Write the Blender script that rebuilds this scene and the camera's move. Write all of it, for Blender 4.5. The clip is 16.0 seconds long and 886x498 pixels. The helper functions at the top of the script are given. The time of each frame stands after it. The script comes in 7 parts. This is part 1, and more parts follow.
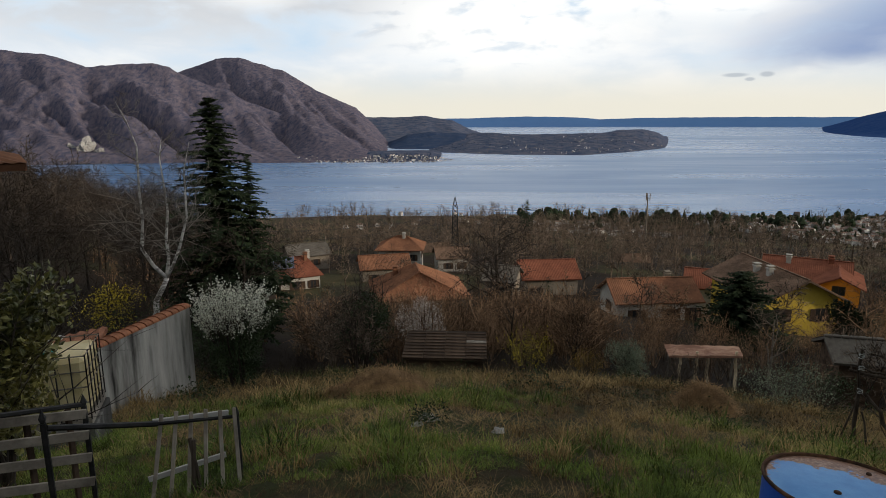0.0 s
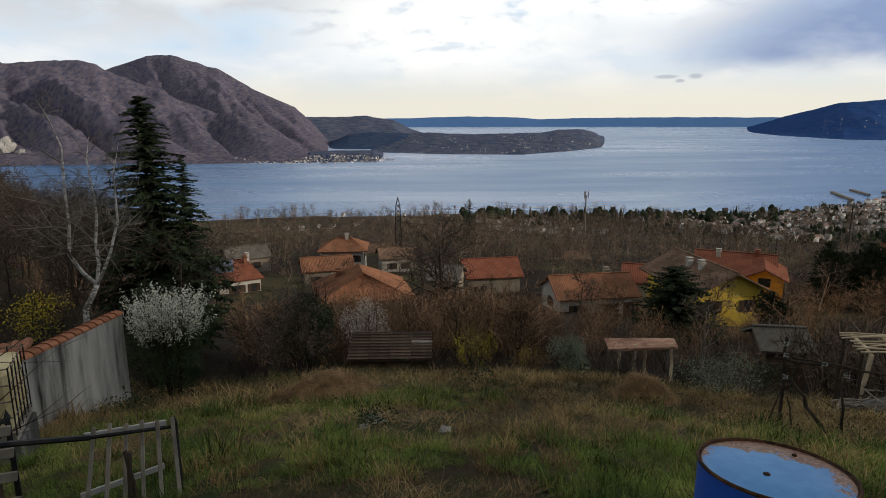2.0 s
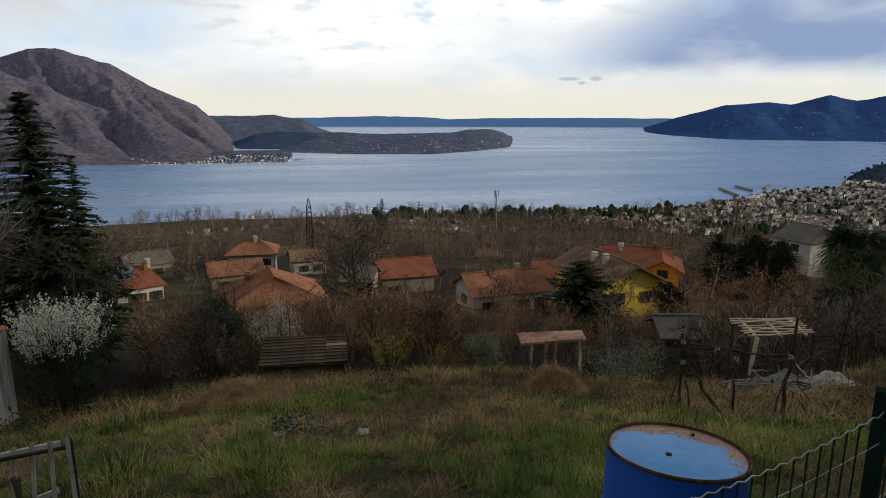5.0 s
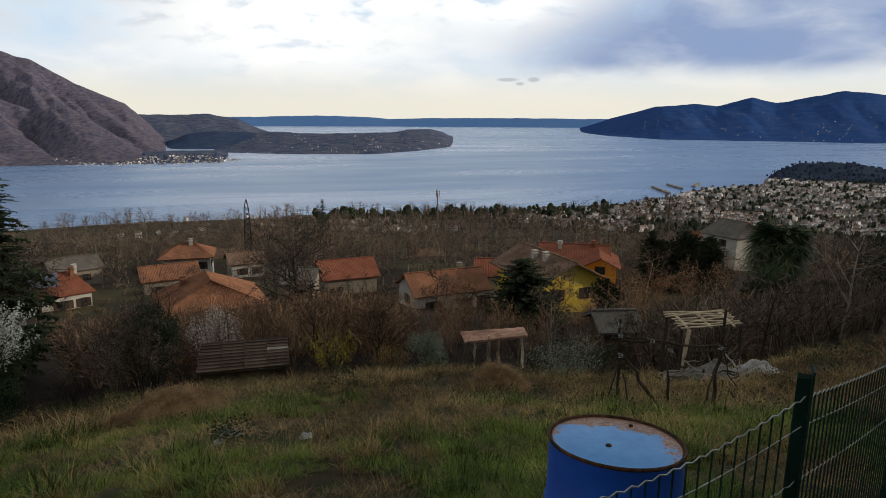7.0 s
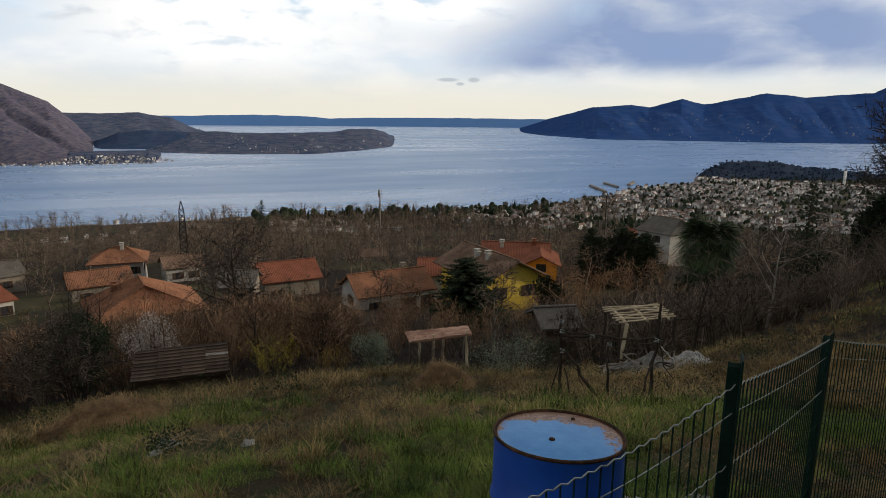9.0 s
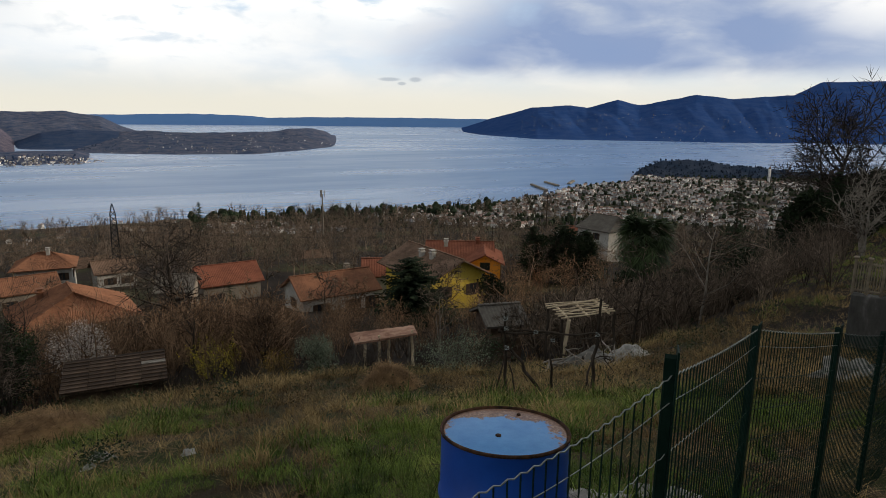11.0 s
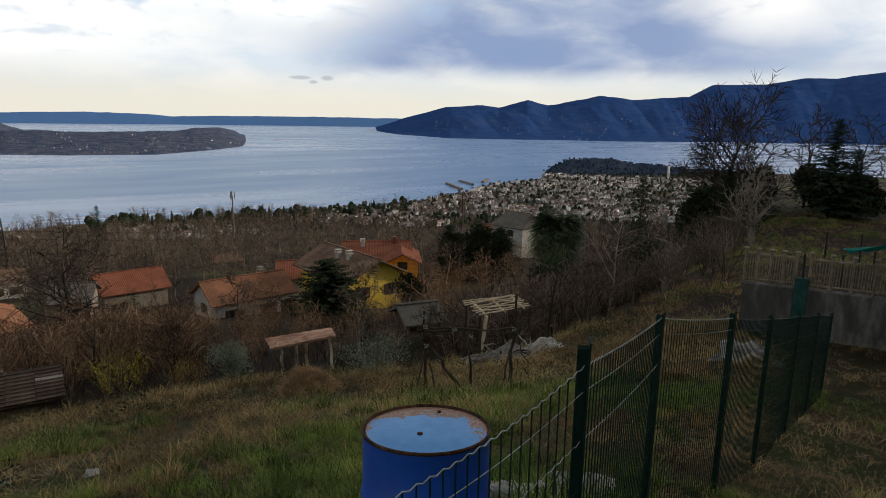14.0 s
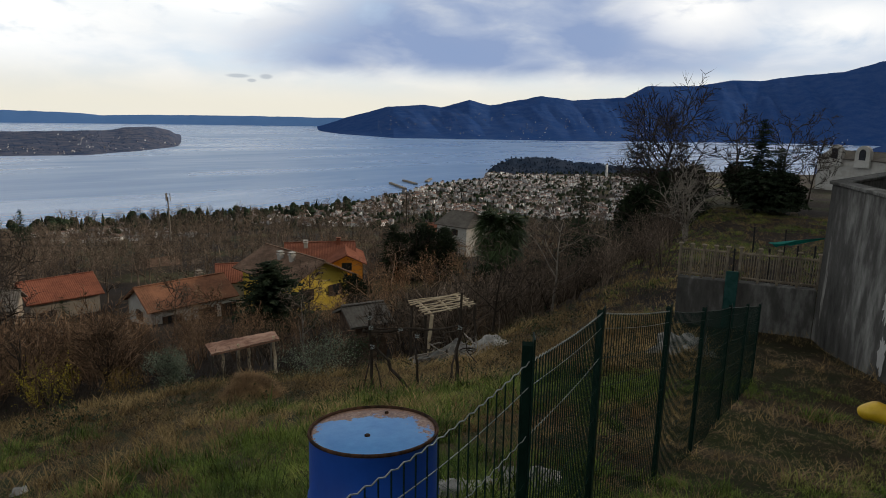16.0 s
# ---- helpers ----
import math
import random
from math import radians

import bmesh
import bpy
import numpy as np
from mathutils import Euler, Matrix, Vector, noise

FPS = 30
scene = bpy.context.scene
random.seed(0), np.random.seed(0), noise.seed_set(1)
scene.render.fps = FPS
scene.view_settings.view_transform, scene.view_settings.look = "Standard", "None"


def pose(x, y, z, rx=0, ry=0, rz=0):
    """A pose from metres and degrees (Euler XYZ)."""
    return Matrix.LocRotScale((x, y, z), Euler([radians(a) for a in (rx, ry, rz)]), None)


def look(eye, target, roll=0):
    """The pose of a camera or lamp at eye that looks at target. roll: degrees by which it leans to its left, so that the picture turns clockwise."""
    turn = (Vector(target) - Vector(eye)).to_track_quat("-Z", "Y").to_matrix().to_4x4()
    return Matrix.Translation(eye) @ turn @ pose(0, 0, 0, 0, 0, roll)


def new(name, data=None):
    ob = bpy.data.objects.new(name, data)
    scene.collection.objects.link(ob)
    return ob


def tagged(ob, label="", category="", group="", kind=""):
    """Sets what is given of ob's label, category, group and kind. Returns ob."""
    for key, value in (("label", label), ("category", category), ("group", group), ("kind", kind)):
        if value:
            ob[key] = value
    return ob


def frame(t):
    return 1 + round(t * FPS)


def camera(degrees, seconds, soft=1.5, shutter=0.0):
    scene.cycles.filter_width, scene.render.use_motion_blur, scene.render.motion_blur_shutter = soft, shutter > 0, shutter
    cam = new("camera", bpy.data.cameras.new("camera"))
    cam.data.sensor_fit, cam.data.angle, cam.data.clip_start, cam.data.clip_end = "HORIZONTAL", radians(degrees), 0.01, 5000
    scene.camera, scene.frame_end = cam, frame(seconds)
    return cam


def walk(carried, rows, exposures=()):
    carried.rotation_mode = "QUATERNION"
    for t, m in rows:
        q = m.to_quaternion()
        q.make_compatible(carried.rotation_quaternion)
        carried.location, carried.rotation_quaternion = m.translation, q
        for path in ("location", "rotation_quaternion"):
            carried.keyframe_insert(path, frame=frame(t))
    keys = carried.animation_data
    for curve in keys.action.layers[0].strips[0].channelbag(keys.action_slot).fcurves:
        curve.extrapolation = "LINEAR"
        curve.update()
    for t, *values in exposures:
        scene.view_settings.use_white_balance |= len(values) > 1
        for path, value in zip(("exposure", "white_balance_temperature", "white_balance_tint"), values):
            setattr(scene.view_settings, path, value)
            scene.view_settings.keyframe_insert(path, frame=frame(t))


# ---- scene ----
cam = camera(70.6, 16.0, soft=0.6)
EYE = 1.6
# seconds, yaw, pitch, roll: the camera turns where it stands
ROWS = [
    (0.0, -0.02, -11.77, 0.22), (0.5, -1.32, -11.78, 0.22), (1.0, -2.63, -11.79, 0.21), (1.5, -3.95, -11.80, 0.18),
    (2.0, -5.28, -11.80, 0.15), (2.5, -6.61, -11.81, 0.12), (3.0, -7.94, -11.81, 0.07), (3.5, -9.28, -11.81, 0.02),
    (4.0, -10.62, -11.82, -0.03), (5.3, -14.10, -11.82, -0.17), (6.5, -17.31, -11.81, -0.31), (7.0, -18.64, -11.81, -0.36),
    (7.5, -19.97, -11.80, -0.41), (8.0, -21.29, -11.80, -0.47), (8.5, -22.60, -11.79, -0.51), (9.0, -23.91, -11.79, -0.56),
    (10.25, -27.16, -11.77, -0.66), (11.5, -30.39, -11.75, -0.75), (12.0, -31.67, -11.74, -0.78), (12.5, -32.95, -11.73, -0.80),
    (13.0, -34.23, -11.73, -0.83), (13.5, -35.51, -11.72, -0.86), (14.0, -36.79, -11.71, -0.88), (14.5, -38.07, -11.69, -0.91),
    (15.0, -39.35, -11.68, -0.93), (15.5, -40.64, -11.67, -0.96), (16.0, -41.93, -11.66, -1.00),
]
walk(cam, [(t, pose(0, 0, EYE, 90 + pitch, roll, yaw)) for t, yaw, pitch, roll in ROWS])

# ---- sky and sun ----
SUN_AZ, SUN_EL = 106.0, 16.0          # degrees clockwise from ahead, and above the horizon
world = bpy.data.worlds.new("sky")
scene.world = world
world.use_nodes = True


def nodes_of(tree):
    tree.nodes.clear()

    def add(kind, **values):
        n = tree.nodes.new(kind)
        for key, value in values.items():
            if key == "blend_type":
                n.blend_type = value
            elif key == "data_type":
                n.data_type = value
            elif key == "operation":
                n.operation = value
            elif key == "sky_type":
                n.sky_type = value
            else:
                n.inputs[key.replace("_", " ")].default_value = value
        return n

    def link(a, out, b, into):
        tree.links.new(a.outputs[out], b.inputs[into])
    return add, link


def ramp(add, stops):
    n = add("ShaderNodeValToRGB")
    cr = n.color_ramp
    while len(cr.elements) < len(stops):
        cr.elements.new(0.5)
    for e, (p, c) in zip(cr.elements, stops):
        e.position, e.color = p, (*c, 1) if len(c) == 3 else c
    return n


def build_sky():
    """Broken cloud in azimuth and elevation: thin white cloud, a slate bank over the walled side, a cream band low down."""
    add, link = nodes_of(world.node_tree)
    out, bg = add("ShaderNodeOutputWorld"), add("ShaderNodeBackground", Strength=1.0)
    sky = add("ShaderNodeTexSky", sky_type="NISHITA")
    sky.sun_disc, sky.sun_elevation, sky.sun_rotation = False, radians(SUN_EL), radians(SUN_AZ)
    sky.altitude, sky.dust_density, sky.ozone_density = 400, 2.0, 2.0
    coord, sep = add("ShaderNodeTexCoord"), add("ShaderNodeSeparateXYZ")
    link(coord, "Generated", sep, 0)

    def calc(op, a, b=None):
        n = add("ShaderNodeMath", operation=op)
        for k, v in enumerate((a, b)):
            if isinstance(v, tuple):
                link(v[0], v[1], n, k)
            elif v is not None:
                n.inputs[k].default_value = v
        return (n, 0)

    def step(v, a, b, lo=0.0, hi=1.0):
        n = add("ShaderNodeMapRange", From_Min=min(a, b), From_Max=max(a, b), To_Min=lo if a < b else hi, To_Max=hi if a < b else lo)
        n.interpolation_type = "SMOOTHSTEP"
        link(v[0], v[1], n, 0)
        return (n, 0)

    def blend(f, a, b, kind="MIX"):
        n = add("ShaderNodeMix", data_type="RGBA", blend_type=kind)
        for k, v in ((0, f), (6, a), (7, b)):
            if isinstance(v, tuple) and hasattr(v[0], "outputs"):
                link(v[0], v[1], n, k)
            else:
                n.inputs[k].default_value = v if k == 0 else (*v, 1)
        return (n, 2)

    az = calc("MULTIPLY", calc("ARCTAN2", (sep, 0), (sep, 1)), 57.296)
    el = calc("MULTIPLY", calc("ARCSINE", (sep, 2)), 57.296)
    flat = add("ShaderNodeCombineXYZ")
    link(*calc("MULTIPLY", az, 0.1), flat, 0)
    link(*calc("MULTIPLY", el, 0.26), flat, 1)

    def cloud(scale, detail, rough, shift, twist=0.3):
        mp = add("ShaderNodeMapping")
        mp.inputs["Location"].default_value = (shift, shift * 1.7, 0)
        link(flat, 0, mp, 0)
        n = add("ShaderNodeTexNoise", Scale=scale, Detail=detail, Roughness=rough, Distortion=twist)
        link(mp, 0, n, "Vector")
        return (n, 0)

    def spot(a0, e0, ra, re, inner=0.15):
        """A soft round patch of sky."""
        u, v = calc("DIVIDE", calc("SUBTRACT", az, a0), ra), calc("DIVIDE", calc("SUBTRACT", el, e0), re)
        return step(calc("SQRT", calc("ADD", calc("MULTIPLY", u, u), calc("MULTIPLY", v, v))), 1.0, inner)

    broad, mid, fine = cloud(0.55, 5.0, 0.5, 4.2), cloud(1.3, 6.0, 0.52, 9.1), cloud(3.0, 6.0, 0.5, 2.7)
    thin = ramp(add, [(0.34, (0.60, 0.75, 0.90)), (0.50, (0.76, 0.83, 0.90)), (0.62, (0.92, 0.94, 0.95))])
    link(*calc("ADD", calc("MULTIPLY", broad, 0.45), calc("MULTIPLY", mid, 0.55)), thin, 0)
    blue = blend(1.0, (sky, 0), (0.17, 0.16, 0.165), "MULTIPLY")
    tone = blend(step(el, 20, 55), (thin, 0), blend(step(broad, 0.40, 0.55), blue, (0.80, 0.82, 0.86)))
    # grey underside of the cloud over the mountains, and the bright gap ahead
    grey = calc("MULTIPLY", calc("MULTIPLY", step(az, 6, -10), step(el, 4.5, 9)), step(mid, 0.36, 0.56))
    tone = blend(calc("MULTIPLY", grey, 0.75), tone, (0.62, 0.64, 0.67))
    for a0, e0, ra, re, k in ((5, 8, 17, 6.5, 0.95), (-16, 11, 7, 3.0, 0.8), (23, 9.6, 12, 3.0, 0.9), (14, 9.5, 5, 1.6, 0.7)):
        tone = blend(calc("MULTIPLY", calc("MULTIPLY", spot(a0, e0, ra, re), step(fine, 0.30, 0.50)), k), tone, (1.10, 1.09, 1.06))
    # the slate bank: slanting edge on its near side, flat below
    edge = calc("ADD", calc("SUBTRACT", az, calc("MULTIPLY", el, 1.35)), calc("MULTIPLY", calc("SUBTRACT", mid, 0.5), 16.0))
    base = calc("ADD", calc("ADD", el, calc("MULTIPLY", calc("SUBTRACT", fine, 0.5), 1.2)), calc("MULTIPLY", az, 0.012))
    there = calc("MULTIPLY", calc("MULTIPLY", step(edge, 13, 27), step(base, 3.4, 5.4)), step(az, 74, 54, 0.30, 1.0))
    slate = ramp(add, [(0.38, (0.24, 0.33, 0.55)), (0.50, (0.36, 0.44, 0.62)), (0.64, (0.60, 0.65, 0.73))])
    link(*calc("ADD", calc("MULTIPLY", mid, 0.8), calc("MULTIPLY", step(el, 6, 13), 0.16)), slate, 0)
    tone = blend(calc("MULTIPLY", there, 0.92), tone, (slate, 0))
    for a0, e0, ra, re, k in ((63, 9.5, 9, 4.4, 1.0), (73, 7.5, 9, 3.4, 0.9)):
        tone = blend(calc("MULTIPLY", calc("MULTIPLY", spot(a0, e0, ra, re, 0.0), step(mid, 0.26, 0.52)), k), tone, (1.08, 1.07, 1.04))
    # bright veil mostly above the view, added so the lake reflects more light
    tone = blend(calc("MULTIPLY", spot(68, 19, 26, 8.5), 0.9), tone, (2.7, 2.6, 2.4))
    # cream light low over the horizon, with three shreds of cloud in it
    tone = blend(step(el, 5.2, 0.8, 0.0, 0.95), tone, (0.86, 0.82, 0.70))
    for a0, e0, ra, re in ((24.3, 3.35, 1.25, 0.22), (26.6, 3.35, 0.7, 0.28), (25.4, 3.0, 0.5, 0.2)):
        tone = blend(calc("MULTIPLY", spot(a0, e0, ra, re, 0.4), 0.55), tone, (0.35, 0.40, 0.47))
    # the unseen sky overhead is dimmed and warmed to darken the foreground
    tone = blend(step(el, 16, 50), tone, blend(1.0, tone, (0.66, 0.63, 0.55), "MULTIPLY"))
    link(*tone, bg, "Color")
    link(bg, 0, out, 0)


build_sky()
sun = new("sun", bpy.data.lights.new("sun", "SUN"))
sun.data.energy, sun.data.angle, sun.data.color = 2.9, radians(3), (1.0, 0.86, 0.68)
_d = Vector((math.sin(radians(SUN_AZ)) * math.cos(radians(SUN_EL)), math.cos(radians(SUN_AZ)) * math.cos(radians(SUN_EL)), math.sin(radians(SUN_EL))))
sun.matrix_world = look(_d * 50, (0, 0, 0))


# ---- noise, places ----
_rng = np.random.default_rng(7)
_TAB = _rng.random((256, 256))


def vnoise(x, y):
    x, y = np.asarray(x, float), np.asarray(y, float)
    xi, yi = np.floor(x).astype(int), np.floor(y).astype(int)
    fx, fy = x - xi, y - yi
    fx, fy = fx * fx * (3 - 2 * fx), fy * fy * (3 - 2 * fy)
    g = lambda a, b: _TAB[(xi + a) % 256, (yi + b) % 256]
    return (g(0, 0) * (1 - fx) + g(1, 0) * fx) * (1 - fy) + (g(0, 1) * (1 - fx) + g(1, 1) * fx) * fy


def fbm(x, y, octaves=4):
    total, amp, k = 0.0, 0.5, 1.0
    for o in range(octaves):
        total = total + amp * (vnoise(x * k + 17.3 * o, y * k + 5.1 * o) * 2 - 1)
        amp, k = amp * 0.5, k * 2.03
    return total


def smooth(a, b, v):
    u = np.clip((np.asarray(v, float) - a) / (b - a), 0, 1)
    return u * u * (3 - 2 * u)


LAKE = EYE - 55.0
# how far the ground lies below the eye, by distance: straight ahead, to the wooded side, to the walled side, behind
_AHEAD = ((0, 1.5, 2.7, 3.5, 5, 8, 12, 17, 24, 30, 40, 55, 78, 110, 160, 250, 350, 450, 600, 5000),
          (1.6, 1.75, 2.28, 2.45, 3.0, 4.1, 5.6, 7.35, 10.1, 12.4, 15.4, 18.7, 23.3, 27.4, 33, 44, 52.6, 53.6, 54.3, 54.5))
_WOOD = ((0, 1.5, 2.7, 3.5, 5, 8, 12, 17, 30, 60, 120, 250, 400, 600, 5000),
         (1.6, 1.75, 2.2, 2.45, 3.0, 4.0, 5.4, 7.1, 10.0, 13.0, 17.0, 34, 50, 54.3, 54.5))
_WALL = ((0, 1.5, 2.7, 3.5, 5, 8, 12, 18, 24, 35, 50, 80, 150, 300, 500, 800, 5000),
         (1.6, 1.75, 2.2, 2.45, 3.0, 3.9, 4.7, 5.6, 6.2, 6.6, 7.0, 8.2, 12, 38, 50, 54.3, 54.5))
# unseen hill raised behind, added to keep the low sun off the foreground
_SHADE_HILL = ((0, 3, 10, 40, 100, 250, 600, 5000), (1.6, 1.5, 0.6, -8, -42, -95, -130, -130))
_SHORE = ((-180, -60, -40, -20, 0, 15, 32, 38.5, 41.6, 45.7, 46.4, 50, 60, 75, 83, 180),
          (4600, 900, 420, 350, 345, 350, 395, 465, 550, 590, 745, 770, 790, 860, 3000, 4600))


def drop(az, r):
    """How far the ground lies below the eye at an azimuth in degrees and a distance."""
    az, r = np.asarray(az, float), np.asarray(r, float)
    d = np.interp(r, *_AHEAD)
    d = d + (np.interp(r, *_WOOD) - d) * smooth(-14, -34, az)
    d = d + (np.interp(r, *_WALL) - d) * smooth(0, 1, (az - 34 - 21 * smooth(20, 60, r)) / (32 - 21 * smooth(20, 60, r)))
    d = d + (np.interp(r, *_SHADE_HILL) - d) * smooth(84, 104, np.where(az > 0, az, -az - 12))
    # below the lake past the shore
    s = np.interp(az, *_SHORE)
    d = np.where(r > s, np.maximum(d, 55 + np.minimum((r - s) * 0.2, 6)), np.minimum(d, 54.6))
    return d


def ground_z(x, y):
    r, az = np.hypot(x, y), np.degrees(np.arctan2(x, y))
    bump = fbm(x * 0.9, y * 0.9, 3) * 0.10 * smooth(1.5, 4, r) + fbm(x * 0.13 + 9, y * 0.13, 3) * 0.5 * smooth(9, 30, r) * (1 - smooth(250, 330, r))
    return EYE - drop(az, r) + bump


def polar(az, r, el=None):
    """The place at an azimuth and distance: on the ground, or at an elevation seen from the eye."""
    x, y = r * math.sin(radians(az)), r * math.cos(radians(az))
    return Vector((x, y, float(ground_z(x, y)) if el is None else EYE + r * math.tan(radians(el))))


# ---- materials ----
def material(name, low, high, scale=8.0, rough=0.85, bump=0.2, bump_scale=None, metal=0.0, third=None, spread=0.25, stretch=(1, 1, 1), island=0.0, world_space=False, spec=0.12, obj_random=0.0):
    """Two colours mixed by noise at two scales, with relief; island or obj_random varies the brightness from piece to piece."""
    m = bpy.data.materials.new(name)
    m.use_nodes = True
    add, link = nodes_of(m.node_tree)
    out, b = add("ShaderNodeOutputMaterial"), add("ShaderNodeBsdfPrincipled", Roughness=rough, Metallic=metal)
    b.inputs["Specular IOR Level"].default_value = spec
    if world_space:
        src, key = add("ShaderNodeNewGeometry"), "Position"
    else:
        src, key = add("ShaderNodeTexCoord"), "Object"
    mp = add("ShaderNodeMapping")
    mp.inputs["Scale"].default_value = stretch
    link(src, key, mp, 0)
    n1 = add("ShaderNodeTexNoise", Scale=scale, Detail=6.0, Roughness=0.62)
    n2 = add("ShaderNodeTexNoise", Scale=scale * 0.17, Detail=3.0, Roughness=0.5)
    link(mp, 0, n1, "Vector")
    link(mp, 0, n2, "Vector")
    mean = add("ShaderNodeMix", data_type="FLOAT")
    mean.inputs[0].default_value = 0.5
    link(n1, 0, mean, 2)
    link(n2, 0, mean, 3)
    spread *= 0.55
    stops = [(0.5 - spread * 0.7, low), (0.5 + spread * 0.7, high)]
    if third:
        stops = [(0.5 - spread * 0.8, low), (0.5, high), (0.5 + spread * 0.8, third)]
    cr = ramp(add, stops)
    link(mean, 0, cr, 0)
    last = (cr, 0)
    if island or obj_random:
        hsv = add("ShaderNodeHueSaturation")
        if island:
            g, k, amount = add("ShaderNodeNewGeometry"), "Random Per Island", island
        else:
            g, k, amount = add("ShaderNodeObjectInfo"), "Random", obj_random
        mr = add("ShaderNodeMapRange", To_Min=1 - amount, To_Max=1 + amount)
        link(g, k, mr, 0)
        link(mr, 0, hsv, "Value")
        link(cr, 0, hsv, "Color")
        last = (hsv, 0)
    link(last[0], last[1], b, "Base Color")
    if bump:
        nb = add("ShaderNodeTexNoise", Scale=bump_scale or scale * 2.5, Detail=5.0, Roughness=0.65)
        link(mp, 0, nb, "Vector")
        bp = add("ShaderNodeBump", Strength=bump, Distance=0.02)
        link(nb, 0, bp, "Height")
        link(bp, 0, b, "Normal")
    link(b, 0, out, 0)
    return m


M = {}
M["bark"] = material("bark", (0.0308, 0.0235, 0.0179), (0.0672, 0.0532, 0.042), 14, 0.95, 0.5, stretch=(1, 1, 0.3))
M["twig"] = material("twig", (0.05, 0.038, 0.029), (0.21, 0.16, 0.12), 3, 0.95, 0, island=0.7)
M["twig_red"] = material("twig_red", (0.08, 0.05, 0.031), (0.32, 0.205, 0.125), 3, 0.95, 0, island=0.7)
M["twig_dark"] = material("twig_dark", (0.02, 0.016, 0.013), (0.075, 0.06, 0.049), 3, 0.95, 0, island=0.3)
M["birch"] = material("birch_bark", (0.20, 0.18, 0.16), (0.74, 0.71, 0.66), 5, 0.8, 0.3, stretch=(1, 1, 2.5), spread=0.16)
M["twig_pale"] = material("pale_twig", (0.10, 0.085, 0.07), (0.26, 0.23, 0.20), 3, 0.9, 0, island=0.3)
M["needle"] = material("needle", (0.008, 0.014, 0.007), (0.026, 0.039, 0.018), 2, 0.85, 0, island=0.4)
M["leaf_dark"] = material("leaf_dark", (0.0205, 0.0337, 0.0149), (0.0543, 0.0796, 0.0319), 2, 0.55, 0, island=0.45)
M["leaf_laurel"] = material("leaf_laurel", (0.05, 0.062, 0.02), (0.27, 0.235, 0.065), 5, 0.4, 0, island=0.5, spec=0.5)
M["leaf_yellow"] = material("leaf_yellow", (0.322, 0.274, 0.0322), (0.724, 0.547, 0.0483), 5, 0.6, 0, island=0.35)
M["leaf_olive"] = material("leaf_olive", (0.135, 0.165, 0.112), (0.315, 0.345, 0.24), 5, 0.6, 0, island=0.3)
M["leaf_ochre"] = material("leaf_ochre", (0.13, 0.085, 0.02), (0.36, 0.23, 0.05), 5, 0.7, 0, island=0.4)
M["blossom"] = material("blossom", (0.42, 0.43, 0.34), (0.85, 0.85, 0.74), 5, 0.7, 0, island=0.25)
M["blossom_dim"] = material("blossom_dim", (0.40, 0.34, 0.30), (0.78, 0.71, 0.64), 5, 0.7, 0, island=0.3)
M["grass"] = material("grass_blade", (0.035, 0.075, 0.012), (0.165, 0.225, 0.042), 1.8, 0.7, 0, third=(0.36, 0.30, 0.11), spread=0.34, island=0.55, world_space=True)
M["straw"] = material("dry_grass", (0.13, 0.085, 0.038), (0.44, 0.31, 0.14), 1.6, 0.9, 0, spread=0.3, island=0.45, world_space=True)
M["grass_dark"] = material("grass_clump", (0.028, 0.052, 0.010), (0.135, 0.175, 0.032), 2.2, 0.7, 0, island=0.5, world_space=True)
M["litter"] = material("dead_leaves", (0.045, 0.031, 0.018), (0.22, 0.155, 0.09), 1.5, 0.95, 0, island=0.6, world_space=True)
M["bramble"] = material("bramble", (0.0601, 0.041, 0.021), (0.131, 0.0922, 0.042), 0.8, 0.9, 0, third=(0.0819, 0.096, 0.0315), island=0.45, world_space=True)
M["plaster_white"] = material("plaster_white", (0.33, 0.318, 0.288), (0.444, 0.432, 0.402), 1.2, 0.9, 0.1)
M["plaster_yellow"] = material("plaster_yellow", (0.496, 0.352, 0.048), (0.592, 0.44, 0.08), 1.2, 0.9, 0.1)
M["plaster_orange"] = material("plaster_orange", (0.612, 0.23, 0.0255), (0.68, 0.289, 0.0425), 1.2, 0.9, 0.1)
M["plaster_grey"] = material("plaster_grey", (0.156, 0.132, 0.108), (0.228, 0.198, 0.162), 1.2, 0.9, 0.1)
M["window_dark"] = material("window_glass", (0.015, 0.016, 0.018), (0.03, 0.032, 0.036), 1, 0.12, 0, spec=0.6)
M["shutter"] = material("shutter_paint", (0.04, 0.025, 0.018), (0.07, 0.045, 0.03), 3, 0.7, 0.1)
M["roof_orange"] = material("roof_orange", (0.15, 0.072, 0.044), (0.26, 0.122, 0.07), 3.5, 0.9, 0.3)
M["roof_red"] = material("roof_red", (0.16, 0.058, 0.036), (0.24, 0.09, 0.055), 3.5, 0.9, 0.3)
M["roof_brown"] = material("roof_brown", (0.10, 0.064, 0.045), (0.20, 0.13, 0.092), 3.5, 0.9, 0.3)
M["roof_grey"] = material("roof_grey", (0.091, 0.0805, 0.07), (0.147, 0.133, 0.115), 3.5, 0.9, 0.3)
M["wood_grey"] = material("weathered_wood", (0.137, 0.118, 0.1), (0.328, 0.291, 0.246), 6, 0.9, 0.4, stretch=(1, 1, 1))
M["wood_pale"] = material("peeled_pole", (0.39, 0.299, 0.195), (0.676, 0.559, 0.39), 6, 0.85, 0.3)
M["metal_black"] = material("black_paint", (0.012, 0.012, 0.013), (0.035, 0.034, 0.034), 9, 0.55, 0.15)
